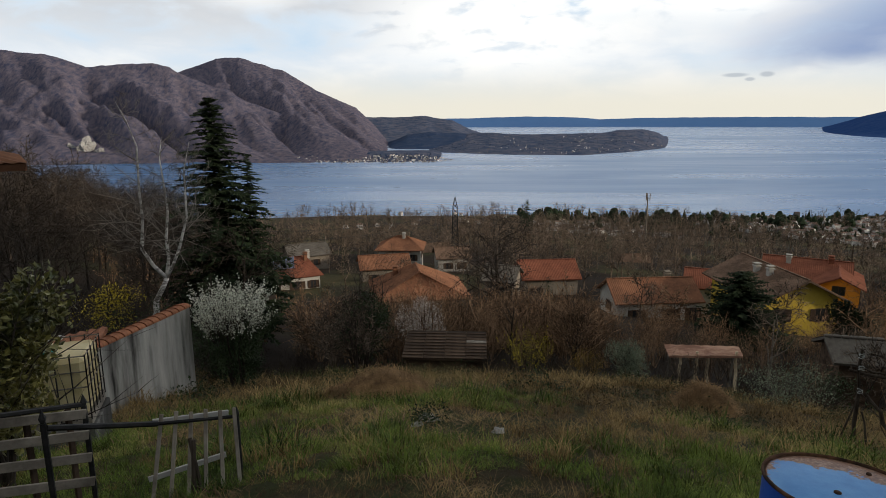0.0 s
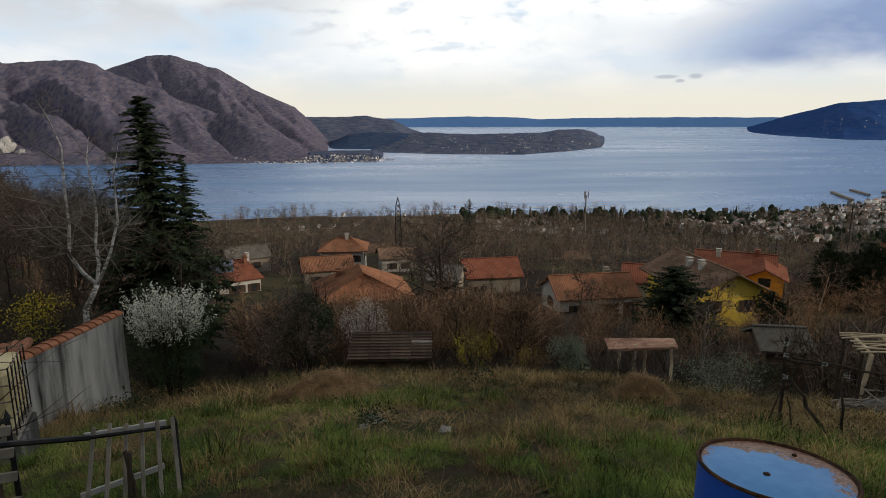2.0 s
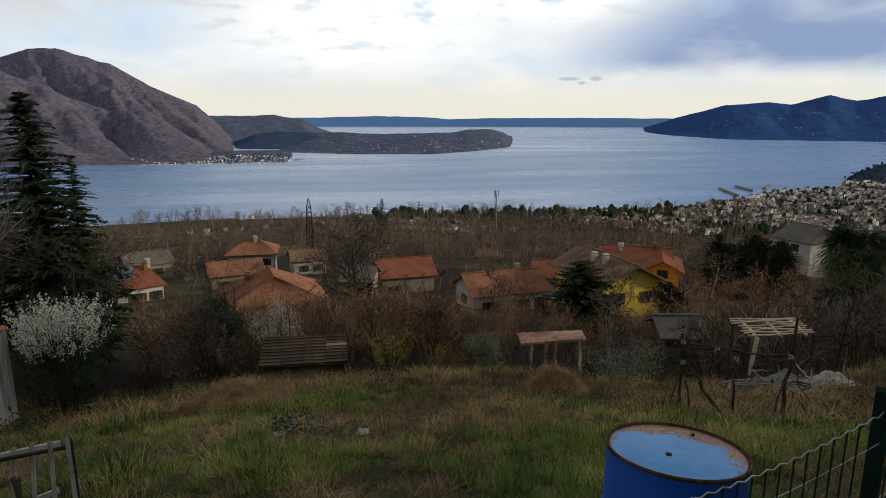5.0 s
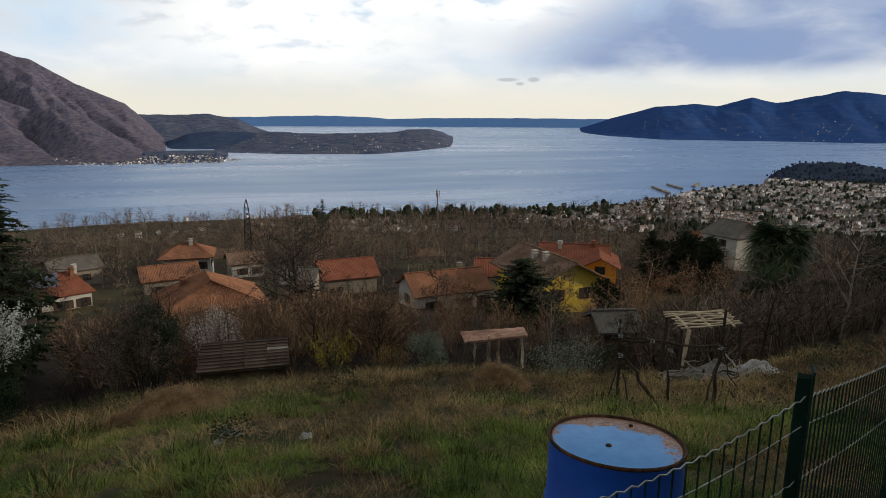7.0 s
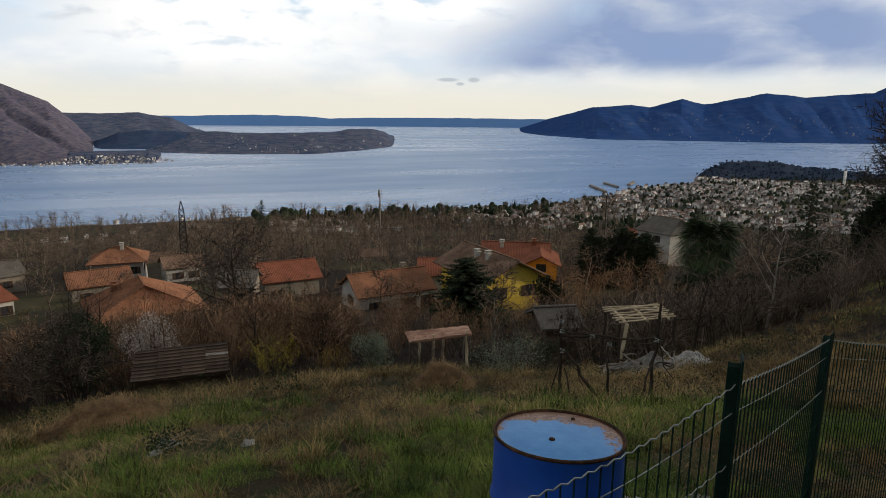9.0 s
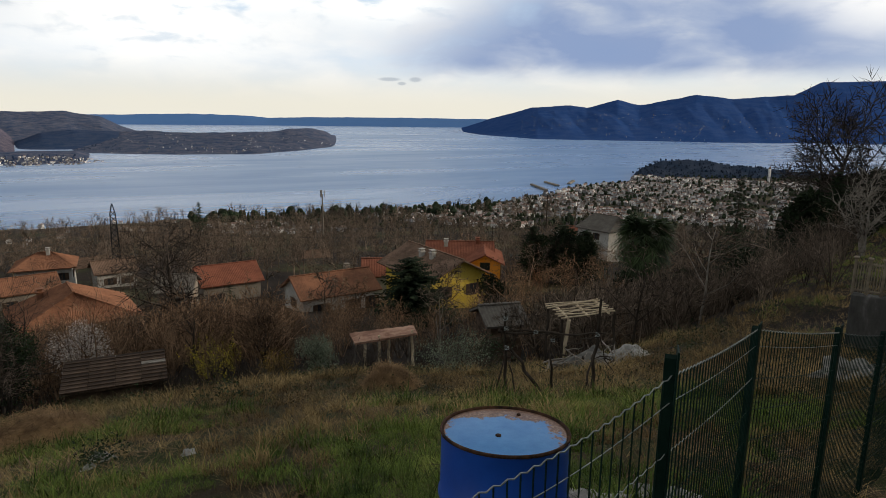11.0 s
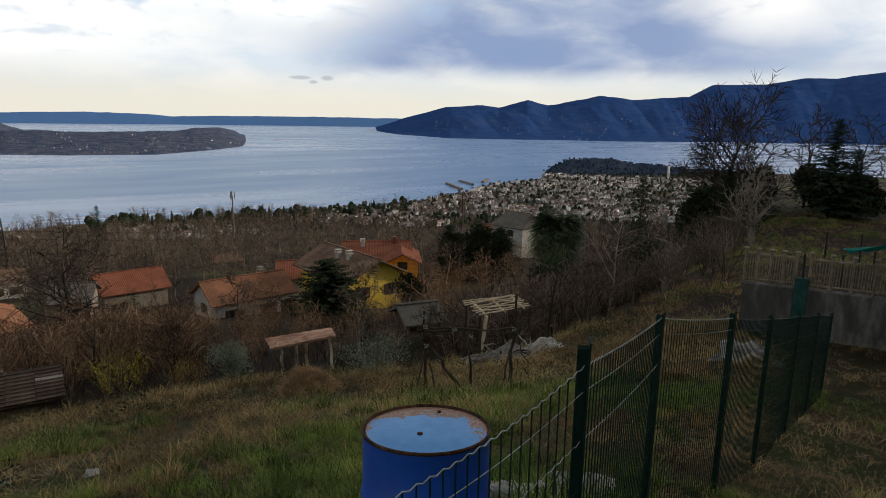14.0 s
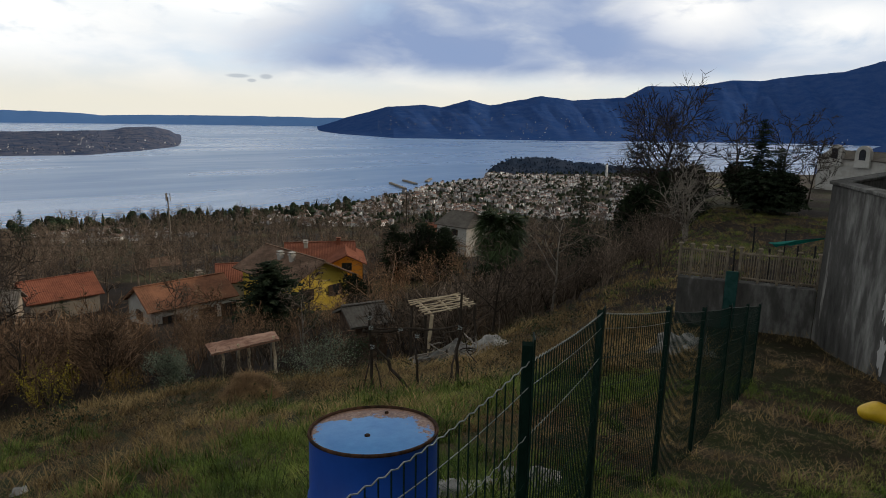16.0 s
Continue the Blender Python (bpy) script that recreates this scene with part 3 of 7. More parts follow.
def bush(name, place, width, height, label, seed, leaf, n=3500, size=0.06, twig="twig_dark", stems=7, blossom=None, cat="shrub", group=""):
    """A shrub: crooked stems, leaves in uneven lumps, and where it has any, blossom over them."""
    rnd = random.Random(seed)
    root = empty(name, Matrix.Translation(place), label, cat, group)
    fine = max(0.003, 0.00025 * math.hypot(place.x, place.y))
    twigs = ([], [])
    for s in range(stems):
        g = Grow(seed * 31 + s, fine)
        a = rnd.uniform(0, 2 * math.pi)
        d = Vector((math.cos(a) * rnd.uniform(0.1, 0.7) * width / height, math.sin(a) * rnd.uniform(0.1, 0.7) * width / height, 1)).normalized()
        g.grow(Vector((rnd.uniform(-0.1, 0.1), rnd.uniform(-0.1, 0.1), -0.1)), d, height * rnd.uniform(0.7, 1.0), 0.012 * height, 0, 2, (7, 5), 0.7, 0.05, 0, 4, 0.2)
        child("stem", mesh_of("stem", *g.wood, M[twig]), root)
        k = len(twigs[0])
        twigs[0].extend(g.twigs[0])
        twigs[1].extend(tuple(i + k for i in f) for f in g.twigs[1])
    tagged(child("branchwork", mesh_of("branchwork", *twigs, M[twig]), root), kind="stuff")
    blobs = [(0, 0, height * 0.5, min(width, height) * 0.34)]
    for k in range(9):
        a = rnd.uniform(0, 2 * math.pi)
        q = rnd.uniform(0.1, 0.36) * width
        blobs.append((math.cos(a) * q, math.sin(a) * q, height * rnd.uniform(0.25, 0.82), width * rnd.uniform(0.14, 0.24)))
    if leaf:
        child("foliage", mesh_of("foliage", *leaf_cloud(n, size, blobs, seed), M[leaf]), root)
    if blossom:
        child("blossom", mesh_of("blossom", *leaf_cloud(int(n * 0.9), size * 0.9, [b for b in blobs if b[2] > height * 0.45] or blobs, seed + 1), M[blossom]), root)
    return root


def petals(c, size, seed):
    """Small folded petals about given centres."""
    rng = np.random.default_rng(seed)
    c = np.asarray(c, float)
    n = len(c)
    a = rng.normal(size=(n, 3))
    a /= np.linalg.norm(a, axis=1)[:, None]
    b = np.cross(a, rng.normal(size=(n, 3)))
    b /= np.linalg.norm(b, axis=1)[:, None] + 1e-9
    q = size * rng.uniform(0.6, 1.3, n)[:, None]
    nrm = np.cross(a, b)
    v = np.stack([c, c + a * q * 0.5 + b * q * 0.32 + nrm * q * 0.1, c + a * q, c + a * q * 0.5 - b * q * 0.32 + nrm * q * 0.1], 1).reshape(-1, 3)
    k = np.arange(n)[:, None] * 4
    return v, np.concatenate([k + [[0, 1, 2]], k + [[0, 2, 3]]], 0)


def shoot_shrub(name, place, label, seed, mat, twig, shoots, foot, reach, low, high, length, size, per, leaf=None, stems=7):
    """A shrub of upright shoots set with flowers: shoots start between the heights low and high and lean outwards."""
    rnd = random.Random(seed)
    root = empty(name, Matrix.Translation(place), label, "shrub")
    g, c = Grow(seed, 0.005), []
    for k in range(stems):
        a = 2 * math.pi * (k + rnd.random()) / stems
        top = Vector((math.cos(a) * reach * 0.6, math.sin(a) * reach * 0.6, high))
        bm = bmesh.new()
        add_tube(bm, wobble((math.cos(a) * foot, math.sin(a) * foot, -0.1), top, 5, 0.06, seed * 9 + k), [0.035, 0.03, 0.026, 0.02, 0.015, 0.008], 5)
        part("stem", bm, M[twig], root)
    for k in range(shoots):
        a, q = rnd.uniform(0, 6.283), reach * math.sqrt(rnd.random())
        z = rnd.uniform(low, high)
        p = Vector((math.cos(a) * q, math.sin(a) * q, z))
        d = Vector((math.cos(a) * q / reach * 0.55 + rnd.gauss(0, 0.18), math.sin(a) * q / reach * 0.55 + rnd.gauss(0, 0.18), 1)).normalized()
        ln = length * rnd.uniform(0.55, 1.0)
        g.limb([p - d * ln * 0.35, p + d * ln * 0.4 + Vector((rnd.gauss(0, 0.02), rnd.gauss(0, 0.02), 0)), p + d * ln], [0.007, 0.005, 0], 3, False)
        c += [p + d * ln * rnd.random() ** 0.8 + Vector((rnd.gauss(0, 0.025), rnd.gauss(0, 0.025), rnd.gauss(0, 0.025))) for j in range(per)]
    tagged(child("branchwork", mesh_of("branchwork", *g.twigs, M[twig]), root), kind="stuff")
    tagged(child("blossom", mesh_of("blossom", *petals(c, size, seed), M[mat]), root), kind="stuff")
    if leaf:
        blobs = [(rnd.uniform(-0.5, 0.6) * reach, rnd.uniform(-0.5, 0.5) * reach, high * u, reach * rnd.uniform(0.45, 0.7)) for u in (0.12, 0.25, 0.4, 0.5, 0.62, 0.72, 0.3, 0.55)]
        tagged(child("foliage", mesh_of("foliage", *leaf_cloud(9000, 0.055, blobs, seed + 5), M[leaf]), root), kind="stuff")
    return root


def birch_tree():
    """A birch that leans from its foot, then forks into three upright white stems."""
    foot = polar(-25.9, 30)
    root = empty("birch", Matrix.Translation(foot), "tall white-barked birch, leafless, forking into three stems", "tree")
    at = lambda az, el, out=0.0: polar(az, 30 + out, el) - foot
    fork = at(-24.5, -13.1)
    lines = [([Vector((0, 0, -0.3)), at(-25.5, -14.9), at(-24.9, -13.9), fork], [0.20, 0.19, 0.17, 0.16]),
             ([fork, at(-25.4, -12.0), at(-26.2, -10.5), at(-25.9, -8.0), at(-25.95, -5.8), at(-25.8, -2.1, 0.3), at(-26.4, 0.0, 0.4), at(-27.0, 1.4, 0.5)], [0.14, 0.12, 0.105, 0.09, 0.075, 0.05, 0.03, 0.01]),
             ([fork, at(-24.2, -11.4, 0.3), at(-24.25, -9.7, 0.4), at(-23.95, -7.6, 0.5), at(-24.0, -5.9, 0.6), at(-24.2, -3.1, 0.7), at(-23.9, -1.4, 0.8)], [0.13, 0.11, 0.10, 0.08, 0.065, 0.04, 0.01]),
             ([fork, at(-23.9, -12.0, -0.2), at(-23.3, -10.7, -0.3), at(-22.5, -8.1, -0.4), at(-22.45, -6.0, -0.5), at(-22.4, -4.1, -0.5), at(-21.8, -1.8, -0.6)], [0.12, 0.105, 0.095, 0.075, 0.06, 0.045, 0.01])]
    g = Grow(5, 0.007)
    for k, (pts, radii) in enumerate(lines):
        bm = bmesh.new()
        add_tube(bm, pts, [q * 0.66 for q in radii], 9)
        for f in bm.faces:
            f.smooth = True
        part("trunk" if k == 0 else "stem", bm, M["birch"], root)
        if not k:
            continue
        for j in range(19):
            u = 0.22 + 0.76 * (j + g.rnd.random()) / 19
            i = min(int(u * (len(pts) - 1)), len(pts) - 2)
            p = pts[i].lerp(pts[i + 1], u * (len(pts) - 1) - i)
            a = g.rnd.uniform(0, 6.283)
            d = Vector((math.cos(a), math.sin(a) * 0.8, g.rnd.uniform(0.25, 0.9))).normalized()
            g.grow(p, d, 2.9 * (1.25 - u), max(radii[i] * 0.34, 0.012), 1, 3, (0, 7, 4), 0.7, 0.03, 1, 4, 0.14)
    tagged(child("branchwork", mesh_of("branchwork", *g.wood, M["twig_pale"]), root), kind="stuff")
    tagged(child("crown", mesh_of("crown", *g.twigs, M["twig_pale"]), root), kind="stuff")


def conifer_mesh(seed, height, width, tiers=26, per=9, droop=0.25, ragged=0.25, sprays=10, start=0.08, fat=0.2, taper=0.75):
    """Trunk and needle sprays of a conifer: boughs in tiers, each a row of flat pointed sprays."""
    rnd = random.Random(seed)
    tv, tf, v, f = [], [], [], []
    g = Grow(seed)
    g.limb([Vector((0, 0, -0.2)), Vector((0.0, 0, height * 0.5)), Vector((0, 0, height))], [height * 0.017, height * 0.010, 0], 7, True)
    for t in range(tiers):
        u = start + (1 - start) * (t / tiers)
        z = height * u
        reach = width * 0.5 * (1 - u) ** taper + 0.03 * width
        for k in range(per):
            a = 2 * math.pi * (k + rnd.random()) / per
            ln = reach * rnd.uniform(1 - 2 * ragged, 1 + ragged)
            d = Vector((math.cos(a), math.sin(a), 0))
            side = Vector((-d.y, d.x, 0))
            z0 = z + rnd.uniform(-0.5, 0.5) * height / tiers
            for s in range(sprays):
                w = (s + rnd.random()) / sprays
                c = d * ln * w + Vector((0, 0, z0 + ln * (0.25 * w - droop * 2.0 * w * w)))
                sg = -1 if s % 2 else 1
                tip = c + (side * sg * rnd.uniform(0.2, 0.5) + d * rnd.uniform(0.15, 0.5) + Vector((0, 0, rnd.uniform(-0.28, 0.06)))) * max(ln, 0.2 * width) * 0.40 * (1.15 - 0.6 * w)
                q = (tip - c).cross(Vector((0, 0, 1))).normalized() * (tip - c).length * fat
                b = len(v)
                v.extend([tuple(c), tuple(c.lerp(tip, 0.5) + q + Vector((0, 0, -0.05 * ln))), tuple(tip), tuple(c.lerp(tip, 0.5) - q + Vector((0, 0, -0.04 * ln)))])
                f.extend([(b, b + 1, b + 2), (b, b + 2, b + 3)])
    return g.wood, (v, f)


def conifer(name, place, height, width, label, seed, group="", **more):
    wood, spray = conifer_mesh(seed, height, width, **more)
    root = empty(name, Matrix.Translation(place), label, "tree", group)
    child("trunk", mesh_of("trunk", *wood, M["bark"]), root)
    child("crown", mesh_of("crown", *spray, M["needle"]), root)
    return root


def scatter(name, label, cat, templates, places, mat):
    """One object of kind stuff: copies of small templates, each place (x, y, z, turn, scale, which)."""
    V, F, base = [], [], 0
    for x, y, z, a, s, which in places:
        v, f = templates[which % len(templates)]
        c, q = math.cos(a) * s, math.sin(a) * s
        w = np.empty_like(v)
        w[:, 0], w[:, 1], w[:, 2] = v[:, 0] * c - v[:, 1] * q + x, v[:, 0] * q + v[:, 1] * c + y, v[:, 2] * s + z
        V.append(w)
        F.extend((f + base).tolist() if hasattr(f, "tolist") else [tuple(i + base for i in face) for face in f])
        base += len(v)
    return tagged(new(name, mesh_of(name, np.concatenate(V), F, mat)), label, cat, kind="stuff")


def bare_template(seed, kids, height=10.0, spread=0.75, up=0.12, thin=1.0, stems=1, rad=None, fine=0.004):
    g = Grow(seed, fine)
    for s in range(stems):
        d = Vector((g.rnd.uniform(-0.4, 0.4), g.rnd.uniform(-0.4, 0.4), 1)).normalized() if stems > 1 else Vector((0, 0, 1))
        g.grow(Vector((0, 0, -0.3)), d, height * 0.8, (rad or height * 0.016) * thin, 0, len(kids), kids, spread, up, 0, 3, 0.18, 1)
    n = len(g.wood[0])
    return np.array(g.wood[0] + g.twigs[0]), g.wood[1] + [tuple(i + n for i in f) for f in g.twigs[1]]


def conifer_template(seed, height=10.0, width=3.6, tiers=10, per=6, sprays=3):
    wood, (v, f) = conifer_mesh(seed, height, width, tiers=tiers, per=per, sprays=sprays, fat=0.45)
    return np.array(v), f


def clump_template(seed, pointed):
    """A far evergreen: an uneven crown, pointed or round, on a short trunk."""
    rng = np.random.default_rng(seed)
    rows, sides = (0.0, 0.16, 0.40, 0.66, 0.86), 7
    v, f = [], []
    for u in rows:
        q = 2.3 * (1 - u) ** 0.8 * (1.0 if u else 0.55) if pointed else 3.6 * math.sqrt(max(0.06, 1 - (2 * u - 0.85) ** 2))
        for k in range(sides):
            a = 2 * math.pi * (k + 0.5 * u) / sides
            w = q * rng.uniform(0.65, 1.3)
            v.append((math.cos(a) * w, math.sin(a) * w, 0.8 + 9.2 * u + rng.uniform(-0.6, 0.6)))
    v.append((0, 0, 10.4 if pointed else 9.4))
    for i in range(len(rows) - 1):
        f += [(i * sides + k, i * sides + (k + 1) % sides, (i + 1) * sides + (k + 1) % sides, (i + 1) * sides + k) for k in range(sides)]
    b = (len(rows) - 1) * sides
    f += [(b + k, b + (k + 1) % sides, b + sides) for k in range(sides)]
    return np.array(v), f


_rs = np.random.default_rng(21)
CLEAR = [(-2, 73, 8), (19, 74, 9), (29, 72, 9), (31, 87, 8), (-14, 98, 8), (-4, 118, 8), (0, 68, 6), (44, 148, 8), (9, 88, 6), (-13, 124, 7),
         (-7.4, 24, 2.2), (-2.3, 38, 2.5), (8.1, 24, 1.0), (17.3, 26.5, 1.6), (0, 26, 2.4), (-18.3, 17.2, 1.6), (23.6, 30.5, 2.4), (30.5, 19, 2), (35, 37.5, 2.2), (-24.8, 30, 1.5), (26.4, 50, 2.5), (42.3, 20.5, 2.5)]   # plots kept open: azimuth, distance, half width


def spots(n, az0, az1, r0, r1, keep=None, tall=1.0):
    out = []
    while len(out) < n:
        az = _rs.uniform(az0, az1)
        r = math.sqrt(_rs.uniform(r0 * r0, r1 * r1))
        if r > np.interp(az, *_SHORE) - 6:
            continue
        x, y = r * math.sin(radians(az)), r * math.cos(radians(az))
        if any((x - q * math.sin(radians(a))) ** 2 + (y - q * math.cos(radians(a))) ** 2 < w * w or (abs(az - a) < math.degrees(w * 0.7 / q) and q - (7 if q < 40 else 12) * tall < r < q) for a, q, w in CLEAR):
            continue
        if keep and not keep(az, r, x, y):
            continue
        out.append((x, y, float(ground_z(x, y)), _rs.uniform(0, 6.28), r, az))
    return out


def haze_template(seed, n=90):
    """A far bare tree: a thin trunk and a crown of fine slivers."""
    rng = np.random.default_rng(seed)
    v, f = [(-0.12, 0, -0.5), (0.12, 0, -0.5), (0, 0.1, 7.0)], [(0, 1, 2)]
    for k in range(n):
        u = rng.normal(size=3)
        u /= np.linalg.norm(u)
        p = np.array([0, 0, 5.6]) + u * rng.random() ** 0.4 * np.array([2.6, 2.6, 3.6])
        q = p + (u * 0.8 + np.array([0, 0, 0.8]) + rng.normal(size=3) * 0.35) * rng.uniform(0.5, 1.3)
        s = np.cross(q - p, rng.normal(size=3))
        s = s / np.linalg.norm(s) * 0.06
        i = len(v)
        v += [tuple(p - s), tuple(p + s), tuple(q)]
        f.append((i, i + 1, i + 2))
    return np.array(v), f


def build_woods():
    big = [bare_template(100 + k, (9, 7, 5), spread=0.85, thin=0.9, fine=0.028) for k in range(4)]
    small = [bare_template(120 + k, (9, 7), spread=0.7, up=0.2, thin=1.0, fine=0.055) for k in range(6)]
    shrub = [bare_template(140 + k, (4, 4), height=3.0, spread=0.6, up=0.16, thin=0.55, stems=7, fine=0.011) for k in range(5)]
    cone = [conifer_template(160 + k) for k in range(4)]
    tiny = [clump_template(170 + k, k % 3 == 0) for k in range(6)]
    haze = [haze_template(180 + k) for k in range(6)]
    patch = lambda az, r, x, y: fbm(x * 0.02 + 3, y * 0.02, 3) > -0.18
    put = lambda rows, lo, hi: [(x, y, z, a, _rs.uniform(lo, hi), int(_rs.integers(0, 99))) for x, y, z, a, r, az in rows]
    scatter("woods", "bare brown woods on the slope below", "woods", big, put(spots(150, -40, 60, 80, 150, patch, 2.0), 0.5, 0.95), M["twig"])
    scatter("woods", "bare grey-brown woods towards the lake", "woods", small, put(spots(700, -42, 58, 140, 400, patch), 0.45, 0.95), M["twig"])
    scatter("woods", "hazy mass of bare trees towards the shore", "woods", haze, put(spots(1150, -30, 23, 140, 290), 0.3, 0.68), M["twig"])
    scatter("woods", "bare trees on the crest above the shore", "woods", haze, put(spots(110, 14, 26, 250, 345), 0.35, 0.9), M["twig_dark"])
    scatter("woods", "bare trees round the houses and fields", "woods", small, put(spots(420, 0, 56, 95, 230), 0.35, 0.8), M["twig"])
    scatter("woods", "dense bare woods on the side slope", "woods", big, put(spots(150, -46, -15, 38, 140), 0.6, 1.05), M["twig_dark"])
    scatter("woods", "bare woods on the walled side", "woods", big, put(spots(50, 48, 63, 45, 130), 0.4, 0.75), M["twig_dark"])
    scatter("conifers", "dark conifers scattered among the houses", "woods", cone, put(spots(230, -20, 56, 150, 420), 0.35, 0.95), M["needle"])
    scatter("conifers", "dark conifers along the shore", "woods", cone[:2], put(spots(240, -18, 36, 250, 345), 0.3, 0.62), M["needle"])
    edge = []
    for k in range(170):
        az = _rs.uniform(7, 34)
        p = polar(az, float(np.interp(az, *_SHORE)) - _rs.uniform(8, 60))
        edge.append((p.x, p.y, p.z, _rs.uniform(0, 6.28), _rs.uniform(0.25, 0.6), int(_rs.integers(0, 99))))
    scatter("conifers", "row of dark conifers above the shore", "woods", tiny, edge, M["needle"])
    scatter("woods", "bare trees in the fields below the houses", "woods", big, put(spots(55, 30, 56, 62, 140), 0.4, 0.8), M["twig_red"])
    scatter("scrub", "brown hedges in the fields below the houses", "scrub", shrub, put(spots(90, 32, 56, 50, 110), 0.7, 1.5), M["twig_red"])
    scatter("conifers", "dark conifers at the edge of the woods", "woods", cone, put(spots(110, -20, -3, 105, 240), 0.55, 1.0), M["needle"])
    scatter("town_trees", "small dark trees between the town houses", "woods", tiny, put(spots(2600, 12, 62, 250, 740), 0.14, 0.36), M["needle"])
    scatter("conifers", "dark conifers on the grassy hill", "woods", cone, put(spots(46, 56, 71.5, 46, 80), 0.22, 0.42), M["needle"])
    scatter("scrub", "leafless brown scrub below the meadow", "scrub", shrub, put(spots(150, -30, 52, 30, 85, None, 0.3), 0.5, 1.25), M["twig_red"])
    scatter("scrub", "reddish leafless shrubs round the gardens", "scrub", shrub, put(spots(120, -14, 34, 28, 66, None, 0.3), 0.5, 1.2), M["twig_red"])
    scatter("scrub", "low leafless scrub along the meadow's end", "scrub", shrub, put(spots(90, -24, 34, 20, 27), 0.22, 0.5), M["twig_dark"])
    scatter("scrub", "low scrub on the side slope", "scrub", shrub, put(spots(120, -44, -24, 18, 40), 0.5, 1.1), M["twig_dark"])
    scatter("woods", "tall dark bare woods below the mountain", "woods", big, put(spots(75, -46, -22, 60, 130), 0.85, 1.3), M["twig_dark"])
    thick = [bare_template(150 + k, (5, 3), height=3.0, spread=0.55, up=0.2, thin=0.6, stems=8, fine=0.017) for k in range(5)]

    def belt(n, az0, az1, r0, r1, top):
        """Tall shrubs whose tips reach up to a height seen from the terrace."""
        out = []
        for k in range(n):
            az, r = _rs.uniform(az0, az1), _rs.uniform(r0, r1)
            p = polar(az, r)
            h = EYE + r * math.tan(radians(float(np.interp(az, *top)) - abs(_rs.normal(0, 1.3)))) - p.z
            if h > 0.8 and not (30.5 < az < 38.5 and r < 38) and not (19.5 < az < 28 and r < 34):
                out.append((p.x, p.y, p.z, _rs.uniform(0, 6.28), min(h, 5.5) / 2.9, int(_rs.integers(0, 99))))
        return out
    tips = ((-14, -4, 4, 8, 13, 15, 24, 34), (-15.2, -15.6, -15.0, -14.6, -15.2, -17.0, -17.6, -17.4))
    scatter("scrub", "tall reddish leafless shrubs below the houses", "scrub", thick, belt(105, -13, 15, 31, 52, tips), M["twig_red"])
    scatter("scrub", "tall grey-brown leafless shrubs below the houses", "scrub", thick, belt(75, -14, 34, 33, 60, tips), M["twig"])
    side = ((28, 36, 44, 50, 58), (-16.6, -15.0, -13.2, -11.6, -9.5))
    scatter("scrub", "leafless grey-brown thicket behind the trellis", "scrub", thick, belt(110, 34, 58, 27, 62, side), M["twig"])
    scatter("scrub", "bare hedge plants on the walled side", "scrub", shrub, put(spots(110, 46, 63, 29, 50), 0.5, 1.25), M["twig"])


def blade_template(seed, n, height, lean, width):
    rng = np.random.default_rng(seed)
    v, f = [], []
    for k in range(n):
        a, h = rng.uniform(0, 6.28), height * rng.uniform(0.5, 1.1)
        b = np.array([rng.normal(0, 0.05), rng.normal(0, 0.05), -0.02])
        d = np.array([math.cos(a), math.sin(a), 0]) * lean * h * rng.uniform(0.3, 1.2)
        s = np.array([-math.sin(a), math.cos(a), 0]) * width
        i = len(v)
        v += [b - s, b + s, b + d * 0.4 + s * 0.7 + [0, 0, h * 0.65], b + d * 0.4 - s * 0.7 + [0, 0, h * 0.65], b + d + [0, 0, h]]
        f += [(i, i + 1, i + 2, i + 3), (i + 3, i + 2, i + 4)]
    return np.array(v), f


